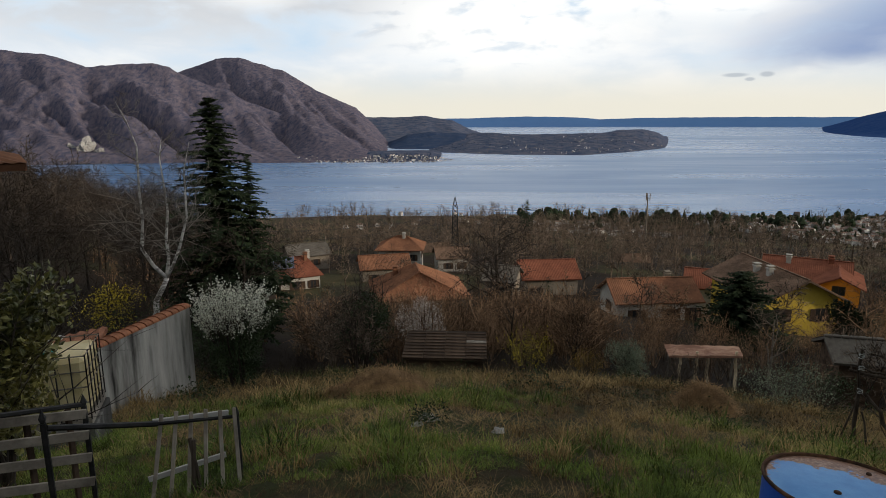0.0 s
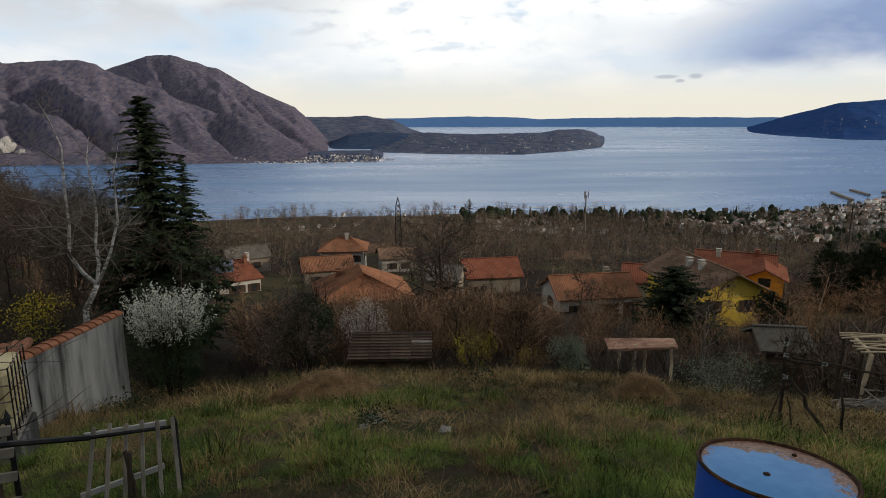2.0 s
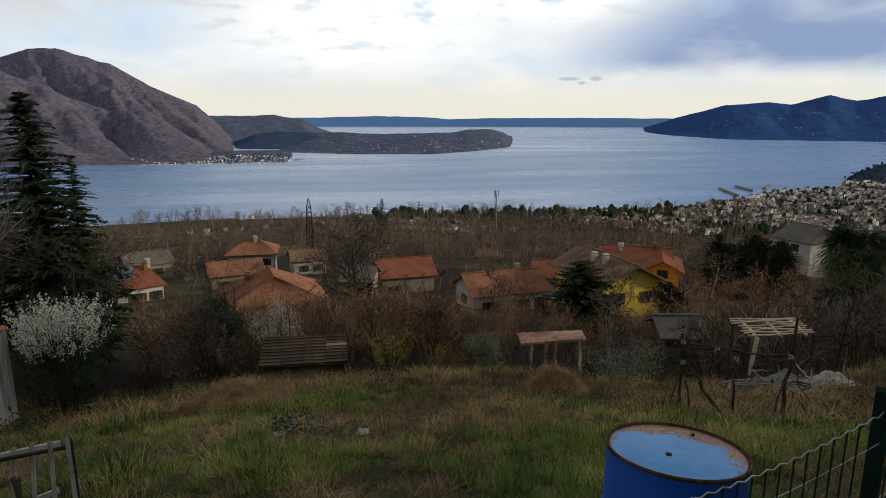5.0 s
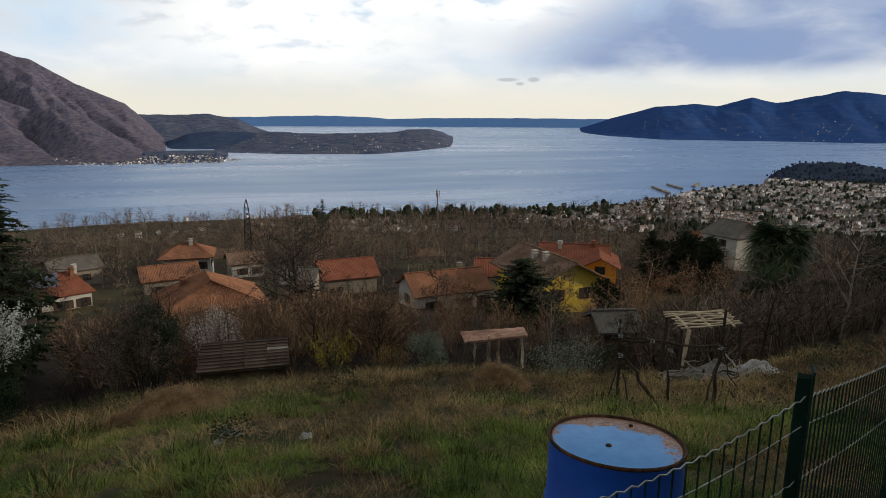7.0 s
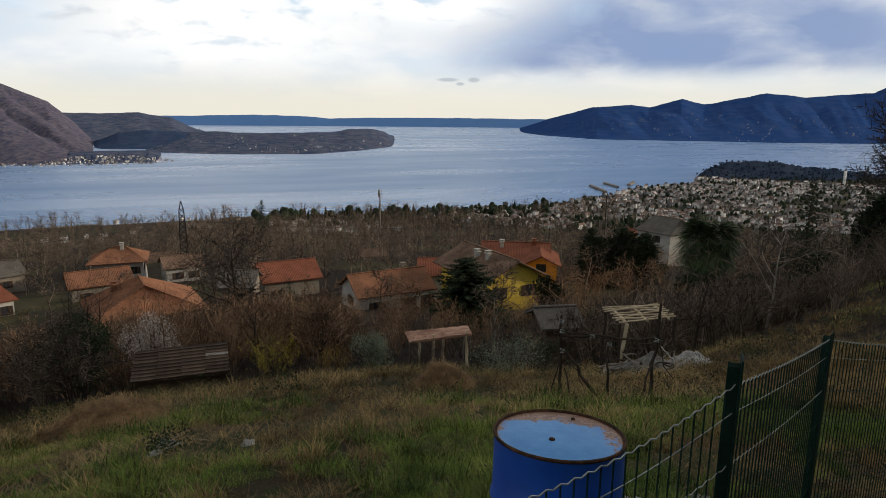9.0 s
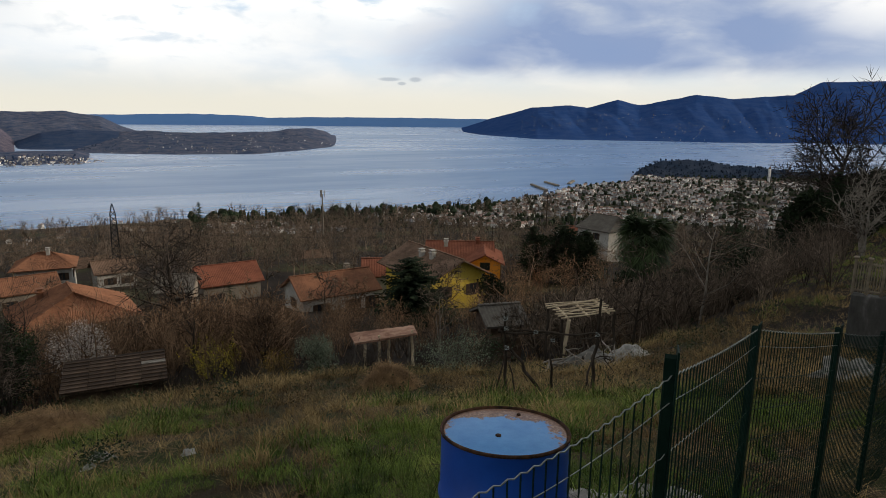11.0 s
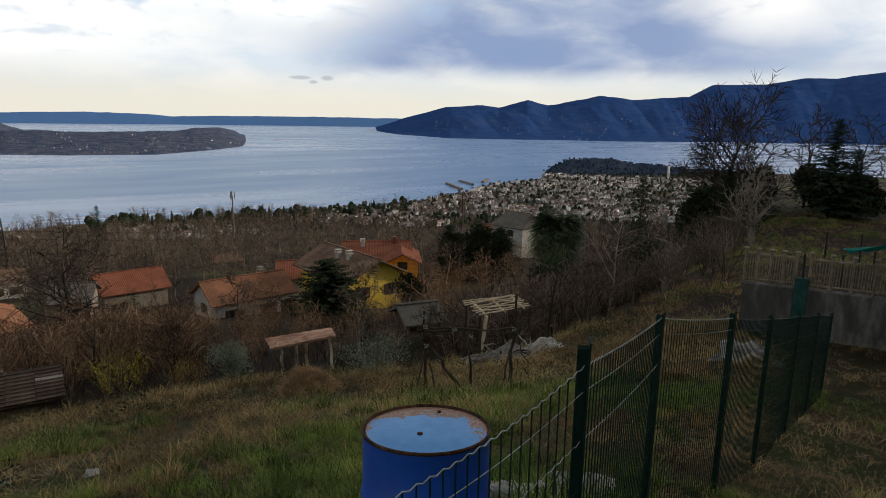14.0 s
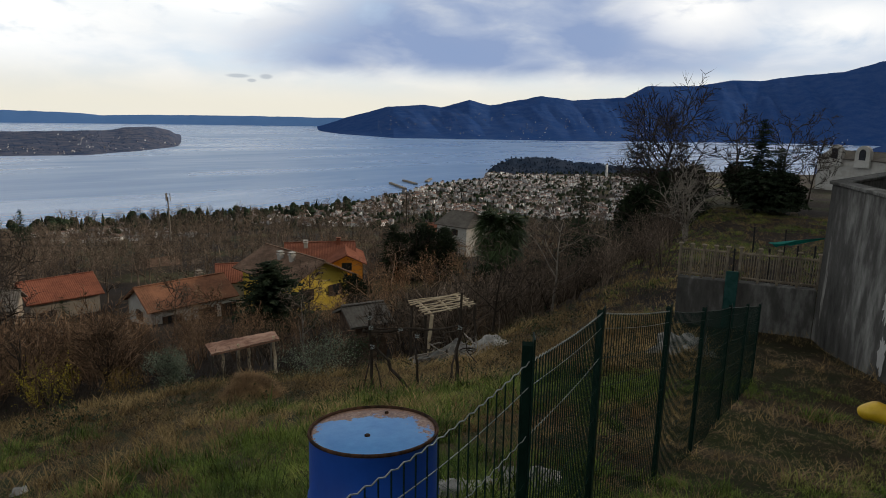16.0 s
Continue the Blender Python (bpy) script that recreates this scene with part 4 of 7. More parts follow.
def build_grass():
    tuft = [blade_template(200 + k, 13, 0.125, 1.0, 0.0032) for k in range(6)]
    dry = [blade_template(210 + k, 7, 0.16, 1.8, 0.0028) for k in range(6)]
    weed = [blade_template(220 + k, 9, 0.26, 1.4, 0.0045) for k in range(6)]
    lush = lambda x, y: fbm(x * 0.35 + 5, y * 0.35, 3)

    def rows(n, az0, az1, r0, r1, power, test, lo, hi):
        out = []
        while len(out) < n:
            az, r = _rs.uniform(az0, az1), r0 + (r1 - r0) * _rs.random() ** power
            x, y = r * math.sin(radians(az)), r * math.cos(radians(az))
            if test(x, y, r, az):
                out.append((x, y, float(ground_z(x, y)), _rs.uniform(0, 6.28), _rs.uniform(lo, hi) * (1 + 0.03 * max(r - 6, 0)) * (0.45 + 0.95 * float(vnoise(x * 1.7, y * 1.7)) ** 2.0), int(_rs.integers(0, 99))))
        return out
    scatter("dry_grass", "yellowed grass on the rise behind the balustrade", "grass", dry, rows(4600, 57, 80, 20, 62, 0.9, lambda x, y, r, az: True, 0.55, 1.0), M["straw"])
    scatter("grass", "patches of green grass on the rise", "grass", tuft, rows(5200, 57, 80, 20, 60, 0.9, lambda x, y, r, az: lush(x, y) > -0.12, 0.6, 1.0), M["grass"])
    path = lambda r, az: az > 66 and r < 16
    scatter("grass", "short green spring grass on the slope", "grass", tuft, rows(21000, -42, 82, 1.6, 13, 0.85, lambda x, y, r, az: lush(x, y) + 0.5 * (float(vnoise(x * 2.6 + 31, y * 2.6)) - 0.5) > -0.10 + 0.012 * max(r - 6, 0) and (not path(r, az) or _rs.random() < 0.4), 0.5, 1.35), M["grass"])
    scatter("dry_grass", "flattened straw-coloured dry grass", "grass", dry, rows(11000, -42, 82, 2.0, 20, 0.85, lambda x, y, r, az: lush(x, y) + 0.5 * (float(vnoise(x * 2.1 + 11, y * 2.1)) - 0.5) < 0.02 + 0.03 * (r - 9) and (not path(r, az) or _rs.random() < 0.6), 0.5, 1.2), M["straw"])
    scatter("weeds", "tangled brown weeds and brambles", "weeds", weed, rows(4500, -34, 60, 10.5, 27, 0.8, lambda x, y, r, az: r > 11 + 2.5 * fbm(x * 0.3, y * 0.3, 2), 0.5, 1.15), M["bramble"])
    clump = [blade_template(250 + k, 46, 0.24, 0.8, 0.0036) for k in range(6)]
    for v, f in clump:
        v[:, :2] *= 1.5
    scatter("grass_clumps", "tall dark green clumps of grass", "grass", clump, rows(620, -42, 70, 2.2, 12.5, 0.8, lambda x, y, r, az: lush(x, y) > -0.15, 0.7, 1.5), M["grass_dark"])
    scatter("straw_clumps", "pale clumps of withered grass", "grass", clump, rows(520, -40, 66, 4.5, 19, 0.8, lambda x, y, r, az: lush(x + 3, y) > -0.05, 0.6, 1.4), M["straw"])
    litter = [blade_template(230 + k, 12, 0.045, 4.0, 0.006) for k in range(6)]
    scatter("leaf_litter", "brown dead leaves and stalks on the ground", "litter", litter, rows(9000, -42, 84, 1.8, 17, 0.8, lambda x, y, r, az: True, 0.7, 1.7), M["litter"])
    scatter("dry_grass", "pale flattened grass above the trellis", "grass", dry, rows(3600, 30, 64, 12, 27, 0.9, lambda x, y, r, az: fbm(x * 0.25, y * 0.25, 2) > -0.2, 0.8, 1.5), M["straw"])
    leafy = []
    for k in range(5):
        v, f = leaf_cloud(70, 0.034, [(0, 0, 0.08, 0.20), (0.16, 0.05, 0.05, 0.15), (-0.14, 0.08, 0.06, 0.14)], 240 + k, 0.6)
        leafy.append((v, f))
    scatter("brambles", "low dark leafy brambles on the slope", "weeds", leafy, rows(600, -36, 62, 9.5, 27, 0.8, lambda x, y, r, az: r > 12 + 3.5 * fbm(x * 0.35 + 7, y * 0.35, 2) and fbm(x * 0.5, y * 0.5 + 3, 2) > -0.08, 0.7, 1.9), M["leaf_dark"])
    scatter("brambles", "low brown withered brambles", "weeds", leafy, rows(600, -36, 62, 9.5, 27, 0.8, lambda x, y, r, az: r > 11 + 3 * fbm(x * 0.35 + 2, y * 0.35, 2), 0.6, 1.5), M["bramble"])
    scatter("weeds", "pale dry stalks down the slope", "weeds", weed, rows(3800, -32, 66, 10, 30, 0.8, lambda x, y, r, az: lush(x * 0.7, y * 0.7) > -0.03, 0.4, 1.0), M["straw"])


build_woods()
build_grass()
birch_tree()
conifer("cedar", polar(-20.0, 45), 16.8, 8.0, "tall dark green conifer with drooping boughs", 9, tiers=44, per=12, sprays=30, ragged=0.42, droop=0.14, fat=0.32, taper=0.72)
conifer("cedar", polar(-17.3, 46), 14.0, 4.8, "smaller dark conifer beside a tall one", 10, tiers=38, per=11, sprays=26, ragged=0.42, droop=0.16, fat=0.32, taper=0.7)
shoot_shrub("flowering_shrub", polar(-19.4, 17.2), "tall shrub with white blossom above dark leaves", 31, "blossom", "twig_dark", 380, 0.12, 0.80, 1.6, 2.4, 0.8, 0.05, 24, "leaf_dark")
bush("evergreen_bush", polar(-7.6, 24), 3.1, 4.4, "large dense dark evergreen bush", 32, "leaf_dark", 14000, 0.08)
bush("flowering_tree", polar(-2.2, 30.5), 3.5, 5.0, "bare tree in pale pinkish white blossom", 33, None, 4500, 0.09, "twig_red", 9, "blossom_dim", "tree")
shoot_shrub("forsythia", polar(8.1, 24), "forsythia shrub in bright yellow flower", 34, "leaf_yellow", "twig", 70, 0.15, 0.62, 0.2, 1.1, 1.35, 0.05, 22)
bush("olive_bush", polar(17.3, 26.5), 2.0, 1.9, "rounded grey-green olive bush", 35, "leaf_olive", 4500, 0.07)
bush("low_shrub", polar(13.0, 23), 2.4, 1.0, "low shrub with dull ochre leaves", 36, "leaf_ochre", 1500, 0.05, "twig")
bush("hedge_bush", polar(30.5, 19), 3.2, 1.5, "spreading bush with small pale green leaves", 37, "leaf_olive", 3200, 0.05, "twig")
bush("hedge_bush", polar(33.5, 19.5), 2.2, 1.3, "low tangled bush with sparse leaves", 38, "leaf_dark", 1800, 0.05, "twig")
bush("laurel", polar(-38.0, 7.4), 1.7, 2.7, "evergreen shrub with glossy yellow-green leaves", 39, "leaf_laurel", 6500, 0.085)
bush("yellow_shrub", polar(-29.5, 24), 3.0, 4.0, "leafless shrub with yellow flowers", 40, None, 2400, 0.09, "twig_dark", 9, "leaf_yellow")
bush("evergreen_bush", polar(-20.5, 19.5), 2.6, 2.2, "dark leafy bush below a flowering shrub", 41, "leaf_dark", 4500, 0.07)
bush("daisy_bush", polar(-27.0, 19), 2.6, 2.6, "dark bush dotted with small white flowers", 42, "leaf_dark", 1500, 0.06, blossom=None)
bare_tree("walnut_tree", polar(5.0, 46), 10.6, "broad dark leafless tree with crooked limbs", 26, "twig_dark", "twig_dark", (15, 9, 7), 1.15, 0.02, 0.28)
bare_tree("fruit_tree", polar(6.5, 30), 5.0, "leafless reddish-brown fruit tree", 7, "bark", "twig_red", (9, 7, 5), 0.9, 0.06, 0.09)
bare_tree("fruit_tree", polar(12.5, 30), 4.6, "leafless brown fruit tree with upright twigs", 8, "bark", "twig_red", (10, 8, 5), 0.6, 0.14, 0.07, stems=3)
bare_tree("fruit_tree", polar(-8.5, 21), 4.0, "leafless tangle of grey-brown twigs before a bush", 11, "bark", "twig", (10, 8, 5), 0.9, 0.05, 0.05, stems=4)
bare_tree("fruit_tree", polar(29.0, 34), 5.2, "leafless pale grey fruit tree", 12, "wood_grey", "twig", (8, 6, 5), 0.9, 0.06, 0.08)
bare_tree("fruit_tree", polar(47.0, 27), 5.2, "leafless grey-barked tree on the slope", 13, "bark", "twig", (8, 6, 5), 0.8, 0.06, 0.07)
bare_tree("fruit_tree", polar(52.5, 30), 6.5, "thin leafless tree with pale branches", 14, "wood_grey", "twig", (8, 6, 4), 0.7, 0.08, 0.07)
bare_tree("fruit_tree", polar(36.0, 32), 4.0, "leafless garden tree with fine twigs", 15, "bark", "twig", (9, 7, 4), 0.8, 0.06, 0.06)
bare_tree("plane_tree", polar(61.6, 58), 14.5, "large leafless tree on the hillside", 16, "twig_dark", "twig_dark", (18, 12, 10), 0.75, 0.06, 0.3)
bare_tree("fig_tree", polar(63.6, 40), 5.2, "leafless pale-barked spreading tree", 17, "wood_grey", "wood_grey", (9, 5, 3), 0.9, 0.10, 0.10, stems=3)
bare_tree("garden_tree", polar(70.5, 62), 9.5, "leafless tree beside dark conifers", 18, "twig_dark", "twig_dark", (10, 7, 5), 0.7, 0.08, 0.13)
bare_tree("garden_tree", polar(67.0, 66), 9.5, "leafless tree against the lake", 19, "twig_dark", "twig_dark", (10, 7, 5), 0.7, 0.08, 0.13)
bare_tree("garden_tree", polar(72.3, 75), 8.0, "small leafless tree on the ridge", 20, "twig_dark", "twig_dark", (10, 7, 4), 0.7, 0.08, 0.1)
bare_tree("garden_tree", polar(51.5, 85), 13.0, "leafless tree before the town", 22, "twig_dark", "twig_dark", (11, 8, 5), 0.8, 0.06, 0.2)
for az, r, h, w, sd in ((54.6, 75, 16.8, 6.4, 54), (63.2, 56, 5.2, 5.0, 55), (68.7, 58, 7.8, 5.2, 56), (70.2, 60, 5.6, 4.4, 57), (58.5, 48, 4.6, 4.4, 58), (61.4, 52, 7.0, 5.0, 62)):
    conifer("conifer", polar(az, r), h, w, "dense dark green conifer", sd, tiers=28, per=11, droop=0.12, sprays=16, ragged=0.36, fat=0.30)
bare_tree("garden_tree", polar(29.6, 58), 6.5, "leafless tree before the yellow house", 23, "bark", "twig", (10, 7, 5), 0.8, 0.06, 0.09)
bare_tree("garden_tree", polar(18.0, 60), 5.5, "leafless brown tree before a farmhouse", 24, "bark", "twig", (10, 7, 5), 0.8, 0.08, 0.08)
bare_tree("garden_tree", polar(21.5, 56), 5.0, "leafless shrubby tree in a garden", 25, "bark", "twig_red", (10, 7, 5), 0.8, 0.08, 0.07, stems=2)
for az, r, h, w, sd in ((26.2, 50, 6.3, 6.2, 51), (37.5, 100, 9.8, 5.4, 71), (40.3, 104, 9.8, 7.0, 72), (42.2, 102, 9.0, 6.4, 82)):
    conifer("conifer", polar(az, r), h, w, "broad dark evergreen with a ragged outline", sd, tiers=34, per=13, droop=0.06, sprays=18, ragged=0.34, fat=0.48, taper=0.45)
for az, r, w, h, sd in ((62.0, 60, 6.2, 8.2, 73), (63.4, 62, 4.8, 7.0, 74), (67.6, 66, 4.0, 4.0, 75), (59.0, 56, 5.6, 8.4, 76), (60.4, 52, 5.0, 7.2, 83), (37.6, 99, 4.4, 9.2, 88), (40.2, 103, 6.0, 9.6, 89), (42.0, 101, 5.4, 8.9, 90), (46.4, 70, 5.0, 6.2, 84), (50.2, 62, 5.0, 6.4, 85), (53.0, 58, 4.6, 5.6, 86), (56.2, 52, 4.4, 5.4, 87), (70.6, 62, 3.6, 3.4, 77), (57.2, 50, 5.0, 5.5, 78), (55.5, 44, 4.0, 4.5, 79), (51.0, 40, 3.2, 3.4, 80), (34.0, 66, 4.0, 4.5, 81)):
    bush("evergreen_tree", polar(az, r), w, h, "dense dark evergreen tree", sd, "needle", 5200, 0.075 * w, "twig_dark", 5, None, "tree", "dark evergreens")
conifer("fir", polar(7.7, 190), 13.0, 7.5, "pointed dark fir standing above the woods", 59, tiers=24, per=9, ragged=0.15, fat=0.45)
conifer("conifer", polar(9.8, 70), 4.4, 3.6, "low dark conifer beside a red roof", 60, tiers=14, per=8)


# ---- houses ----
def sheet(bm, a, b, c, d, pitch=0.22, amp=0.032, thick=0.14):
    """A tiled roof slope: eave a to b, ridge d to c; rolls run up the slope, and it has an underside."""
    a, b, c, d = map(Vector, (a, b, c, d))
    nrm = (b - a).cross(d - a).normalized()
    n = max(4, int((b - a).length / (pitch / 2)))
    rows = max(2, int((d - a).length / 0.42))
    grid = []
    for j in range(rows + 1):
        v = j / rows
        line = []
        for i in range(n + 1):
            u = i / n
            p = a.lerp(b, u).lerp(d.lerp(c, u), v)
            line.append(bm.verts.new(p + nrm * (amp * (i % 2) + (0.0 if j % 2 else 0.012))))
        grid.append(line)
    for j in range(rows):
        for i in range(n):
            bm.faces.new((grid[j][i], grid[j][i + 1], grid[j + 1][i + 1], grid[j + 1][i]))
    low = [bm.verts.new(p - nrm * thick) for p in (a, b, c, d)]
    top = [bm.verts.new(p) for p in (a, b, c, d)]
    bm.faces.new(low[::-1])
    for k in range(4):
        bm.faces.new((low[k], low[(k + 1) % 4], top[(k + 1) % 4], top[k]))


def window_part(parent, m, w=0.9, h=1.2, shutters=True):
    bm = bmesh.new()
    for sx, sy, px, pz in ((w, 0.06, 0, h / 2), (w, 0.06, 0, -h / 2)):
        add_box(bm, (sx + 0.08, 0.10, 0.07), m @ Matrix.Translation((px, 0.0, pz)))
    for px in (-w / 2, 0, w / 2):
        add_box(bm, (0.07, 0.10, h), m @ Matrix.Translation((px, 0.0, 0)))
    win = part("window", bm, M["shutter"], parent)
    bm = bmesh.new()
    add_box(bm, (w, 0.03, h), m @ Matrix.Translation((0, 0.0, 0)))
    part("pane", bm, M["window_dark"], win)
    if shutters:
        for s in (-1, 1):
            bm = bmesh.new()
            add_box(bm, (w * 0.5, 0.05, h), m @ Matrix.Translation((s * (w * 0.78), -0.03, 0)), 0.012)
            part("shutter", bm, M["shutter"], win)


def house(name, label, a, b, ridge_drop, half, fall, wall_h, wall, roof, over=0.5, hip=0.0, chimney=(), windows=(), storey_band=False):
    """A gabled (or hipped) house. a, b: the ridge's ends (azimuth, distance); ridge_drop: the ridge below the eye; half: half the width; fall: eave below ridge."""
    pa, pb = polar(*a), polar(*b)
    mid = (pa + pb) / 2
    along = Vector((pb.x - pa.x, pb.y - pa.y, 0))
    L = along.length
    yaw = math.atan2(along.y, along.x)
    zr = EYE - ridge_drop
    ze = zr - fall
    gz = min(float(ground_z(pa.x, pa.y)), float(ground_z(pb.x, pb.y)), float(ground_z(mid.x, mid.y)))
    zb = min(ze - wall_h, gz) - 0.3
    root = empty(name, Matrix.Translation((mid.x, mid.y, zb)) @ Matrix.Rotation(yaw, 4, "Z"), label, "house")
    H, R = ze - zb, zr - zb
    wl, wh = L / 2 - over, half - over
    k = fall / half
    bm = bmesh.new()
    vs = []
    for x in (-wl, wl):
        vs.append([bm.verts.new(p) for p in ((x, -wh, 0), (x, wh, 0), (x, wh, H + over * k - 0.16), (x, 0, (R if not hip else H + over * k) - 0.16), (x, -wh, H + over * k - 0.16))])
    bm.faces.new(vs[0][::-1])
    bm.faces.new(vs[1])
    for i in range(5):
        j = (i + 1) % 5
        bm.faces.new((vs[0][i], vs[0][j], vs[1][j], vs[1][i]))
    bmesh.ops.recalc_face_normals(bm, faces=bm.faces)
    part("wall", bm, M[wall], root)
    bm = bmesh.new()
    x0, x1 = -L / 2, L / 2
    h0, h1 = x0 + hip, x1 - hip
    sheet(bm, (x0, -half, H), (x1, -half, H), (h1, 0, R), (h0, 0, R))
    sheet(bm, (x1, half, H), (x0, half, H), (h0, 0, R), (h1, 0, R))
    if hip:
        sheet(bm, (x0, half, H), (x0, -half, H), (h0, -0.01, R), (h0, 0.01, R))
        sheet(bm, (x1, -half, H), (x1, half, H), (h1, 0.01, R), (h1, -0.01, R))
    rf = part("roof", bm, M[roof], root)
    bm = bmesh.new()
    n = max(3, int((h1 - h0) / 0.4))
    for i in range(n):
        add_box(bm, ((h1 - h0) / n * 0.96, 0.26, 0.13), Matrix.Translation((h0 + (i + 0.5) * (h1 - h0) / n, 0, R + 0.06)) @ Matrix.Rotation(radians(45) * 0, 4, "X"), 0.04)
    part("ridge_tiles", bm, M[roof], rf)
    for cx, cy, ch, mat in chimney:
        bm = bmesh.new()
        zc = R - abs(cy) * k
        add_box(bm, (0.55, 0.55, ch), Matrix.Translation((cx, cy, zc + ch / 2 - 0.3)), 0.02)
        add_box(bm, (0.75, 0.75, 0.10), Matrix.Translation((cx, cy, zc + ch - 0.22)), 0.02)
        add_box(bm, (0.42, 0.42, 0.22), Matrix.Translation((cx, cy, zc + ch - 0.06)))
        add_box(bm, (0.72, 0.72, 0.07), Matrix.Translation((cx, cy, zc + ch + 0.08)), 0.02)
        part("chimney", bm, M[mat], rf)
    for side, u, z, w, h in windows:
        if side in "fb":
            s = -1 if side == "f" else 1
            m = Matrix.Translation((u, s * (wh + 0.02), z)) @ Matrix.Rotation(0 if s < 0 else math.pi, 4, "Z")
        else:
            s = -1 if side == "l" else 1
            m = Matrix.Translation((s * (wl + 0.02), u, z)) @ Matrix.Rotation(math.pi / 2 * s, 4, "Z")
        window_part(root, Matrix.Translation((0, 0, H - 3)) @ m, w, h, w < 1.3)
    return root


M["wood_dark"] = material("dark_boards", (0.03, 0.02, 0.014), (0.105, 0.07, 0.049), 4, 0.9, 0.4, stretch=(0.3, 1, 1), obj_random=0.35)
house("farmhouse", "long low house with an orange tiled roof", (15.0, 72.5), (22.3, 76.5), 18.2, 3.6, 2.0, 2.6, "plaster_white", "roof_orange", chimney=[(2.6, 1.0, 1.0, "plaster_grey")],
      windows=[("f", -2.5, 1.6, 1.0, 1.1), ("f", 1.5, 1.6, 1.0, 1.1), ("f", 4.0, 1.4, 0.9, 1.7), ("l", 0, 1.9, 0.9, 1.1)])
house("yellow_house", "yellow house under a wide brown tiled roof", (31.2, 69), (26.0, 80), 15.6, 4.6, 2.3, 5.0, "plaster_yellow", "roof_brown", 0.9, chimney=[(-1.6, 1.2, 0.9, "plaster_white"), (0.6, 1.4, 0.8, "plaster_white")],
      windows=[("f", -2.5, 1.5, 1.0, 1.3), ("f", 1.5, 1.5, 1.0, 1.3), ("f", -2.5, -1.2, 1.0, 1.3), ("f", 1.5, -1.2, 1.0, 1.3), ("l", -2.0, 1.5, 1.0, 1.3), ("l", 2.0, 1.5, 1.0, 1.3), ("b", 0.0, 1.5, 1.0, 1.3)])
house("orange_house", "tall orange house with a red tiled roof", (27.6, 90), (34.0, 90), 17.5, 4.0, 1.9, 5.0, "plaster_orange", "roof_red", 0.6, chimney=[(-2.0, -1.0, 0.9, "plaster_white"), (2.6, -0.4, 0.8, "roof_red")])
house("orange_wing", "orange gabled wing with dark windows", (33.2, 82.5), (33.0, 91), 17.9, 2.7, 1.3, 5.5, "plaster_orange", "roof_red", 0.6,
      windows=[("l", 0.0, 2.6, 1.3, 1.0), ("l", 0.3, 0.2, 1.9, 1.2), ("f", -1.2, 2.0, 1.0, 1.2), ("b", -1.2, 2.0, 1.0, 1.2)])
house("white_house", "white gabled house with a red roof", (21.6, 84), (24.4, 84), 18.8, 3.6, 1.7, 4.0, "plaster_white", "roof_red", windows=[("l", 0, 1.4, 0.9, 1.1), ("f", -1.0, 1.4, 0.9, 1.1)])
SOLAR = house("solar_house", "low house with a red roof and solar panels", (-17.0, 100), (-11.9, 102), 21.7, 5.0, 2.2, 3.0, "plaster_white", "roof_red", hip=1.5, chimney=[(2.8, -1.0, 1.2, "roof_orange"), (3.6, 0.6, 1.0, "plaster_white")],
      windows=[("f", 0.5, 1.6, 1.2, 1.2), ("f", 3.0, 1.6, 0.9, 1.2)])
house("grey_roof_house", "cream house under a grey tiled roof", (-14.6, 124), (-10.8, 126), 24.2, 4.2, 1.7, 3.2, "plaster_grey", "roof_grey", windows=[("f", -2, 1.6, 0.9, 1.1), ("f", 1, 1.6, 0.9, 1.1)])
house("hip_roof_house", "two-storey house with an orange hipped roof", (-6.1, 120), (-1.7, 119), 22.2, 4.4, 2.0, 5.0, "plaster_white", "roof_orange", 0.7, hip=3.6, chimney=[(0.6, -0.6, 1.0, "plaster_white")],
      windows=[("r", -1.6, 1.6, 0.9, 1.2), ("r", 1.6, 1.6, 0.9, 1.2), ("f", 2.5, 1.5, 0.9, 1.2), ("f", 0, 1.5, 0.9, 1.2)])
house("old_house", "low house with a faded brown-red roof", (-8.0, 104), (-3.2, 105), 22.6, 3.6, 1.7, 3.0, "plaster_grey", "roof_orange", windows=[("f", -2, 1.5, 0.9, 1.1), ("f", 1.5, 1.5, 0.9, 1.1)])
house("wide_roof_house", "house with a broad orange tiled roof", (-2.8, 73), (-2.0, 63.5), 16.3, 5.4, 2.5, 3.0, "plaster_grey", "roof_orange", 0.6, hip=2.5, chimney=[(-1.5, -2.4, 0.9, "roof_orange")])
house("pale_house", "small white house with a brown roof", (-0.9, 114), (2.4, 115), 23.4, 3.4, 1.6, 3.0, "plaster_white", "roof_brown", windows=[("f", -1, 1.6, 0.9, 1.1), ("f", 1.5, 1.6, 0.9, 1.1)])
house("row_house", "low house with weathered red roof among trees", (6.9, 88), (12.2, 90), 19.9, 3.8, 2.0, 2.6, "plaster_grey", "roof_red", windows=[("f", -2, 1.3, 0.9, 1.0)])
house("shed_house", "small house with a pale grey roof", (4.0, 83), (7.2, 82), 19.4, 3.2, 1.5, 2.6, "plaster_grey", "roof_grey")
house("far_house", "house with a brown roof under the mast", (15.8, 140), (18.6, 142), 29.3, 4, 1.9, 3.0, "plaster_grey", "roof_brown")
house("far_house", "house half hidden in the woods", (-3.0, 150), (0.5, 152), 30.0, 4, 1.9, 3.0, "plaster_white", "roof_brown")
house("far_house", "distant house with a red roof", (40.2, 165), (42.6, 165), 27.0, 4, 2.0, 4.0, "plaster_white", "roof_red")
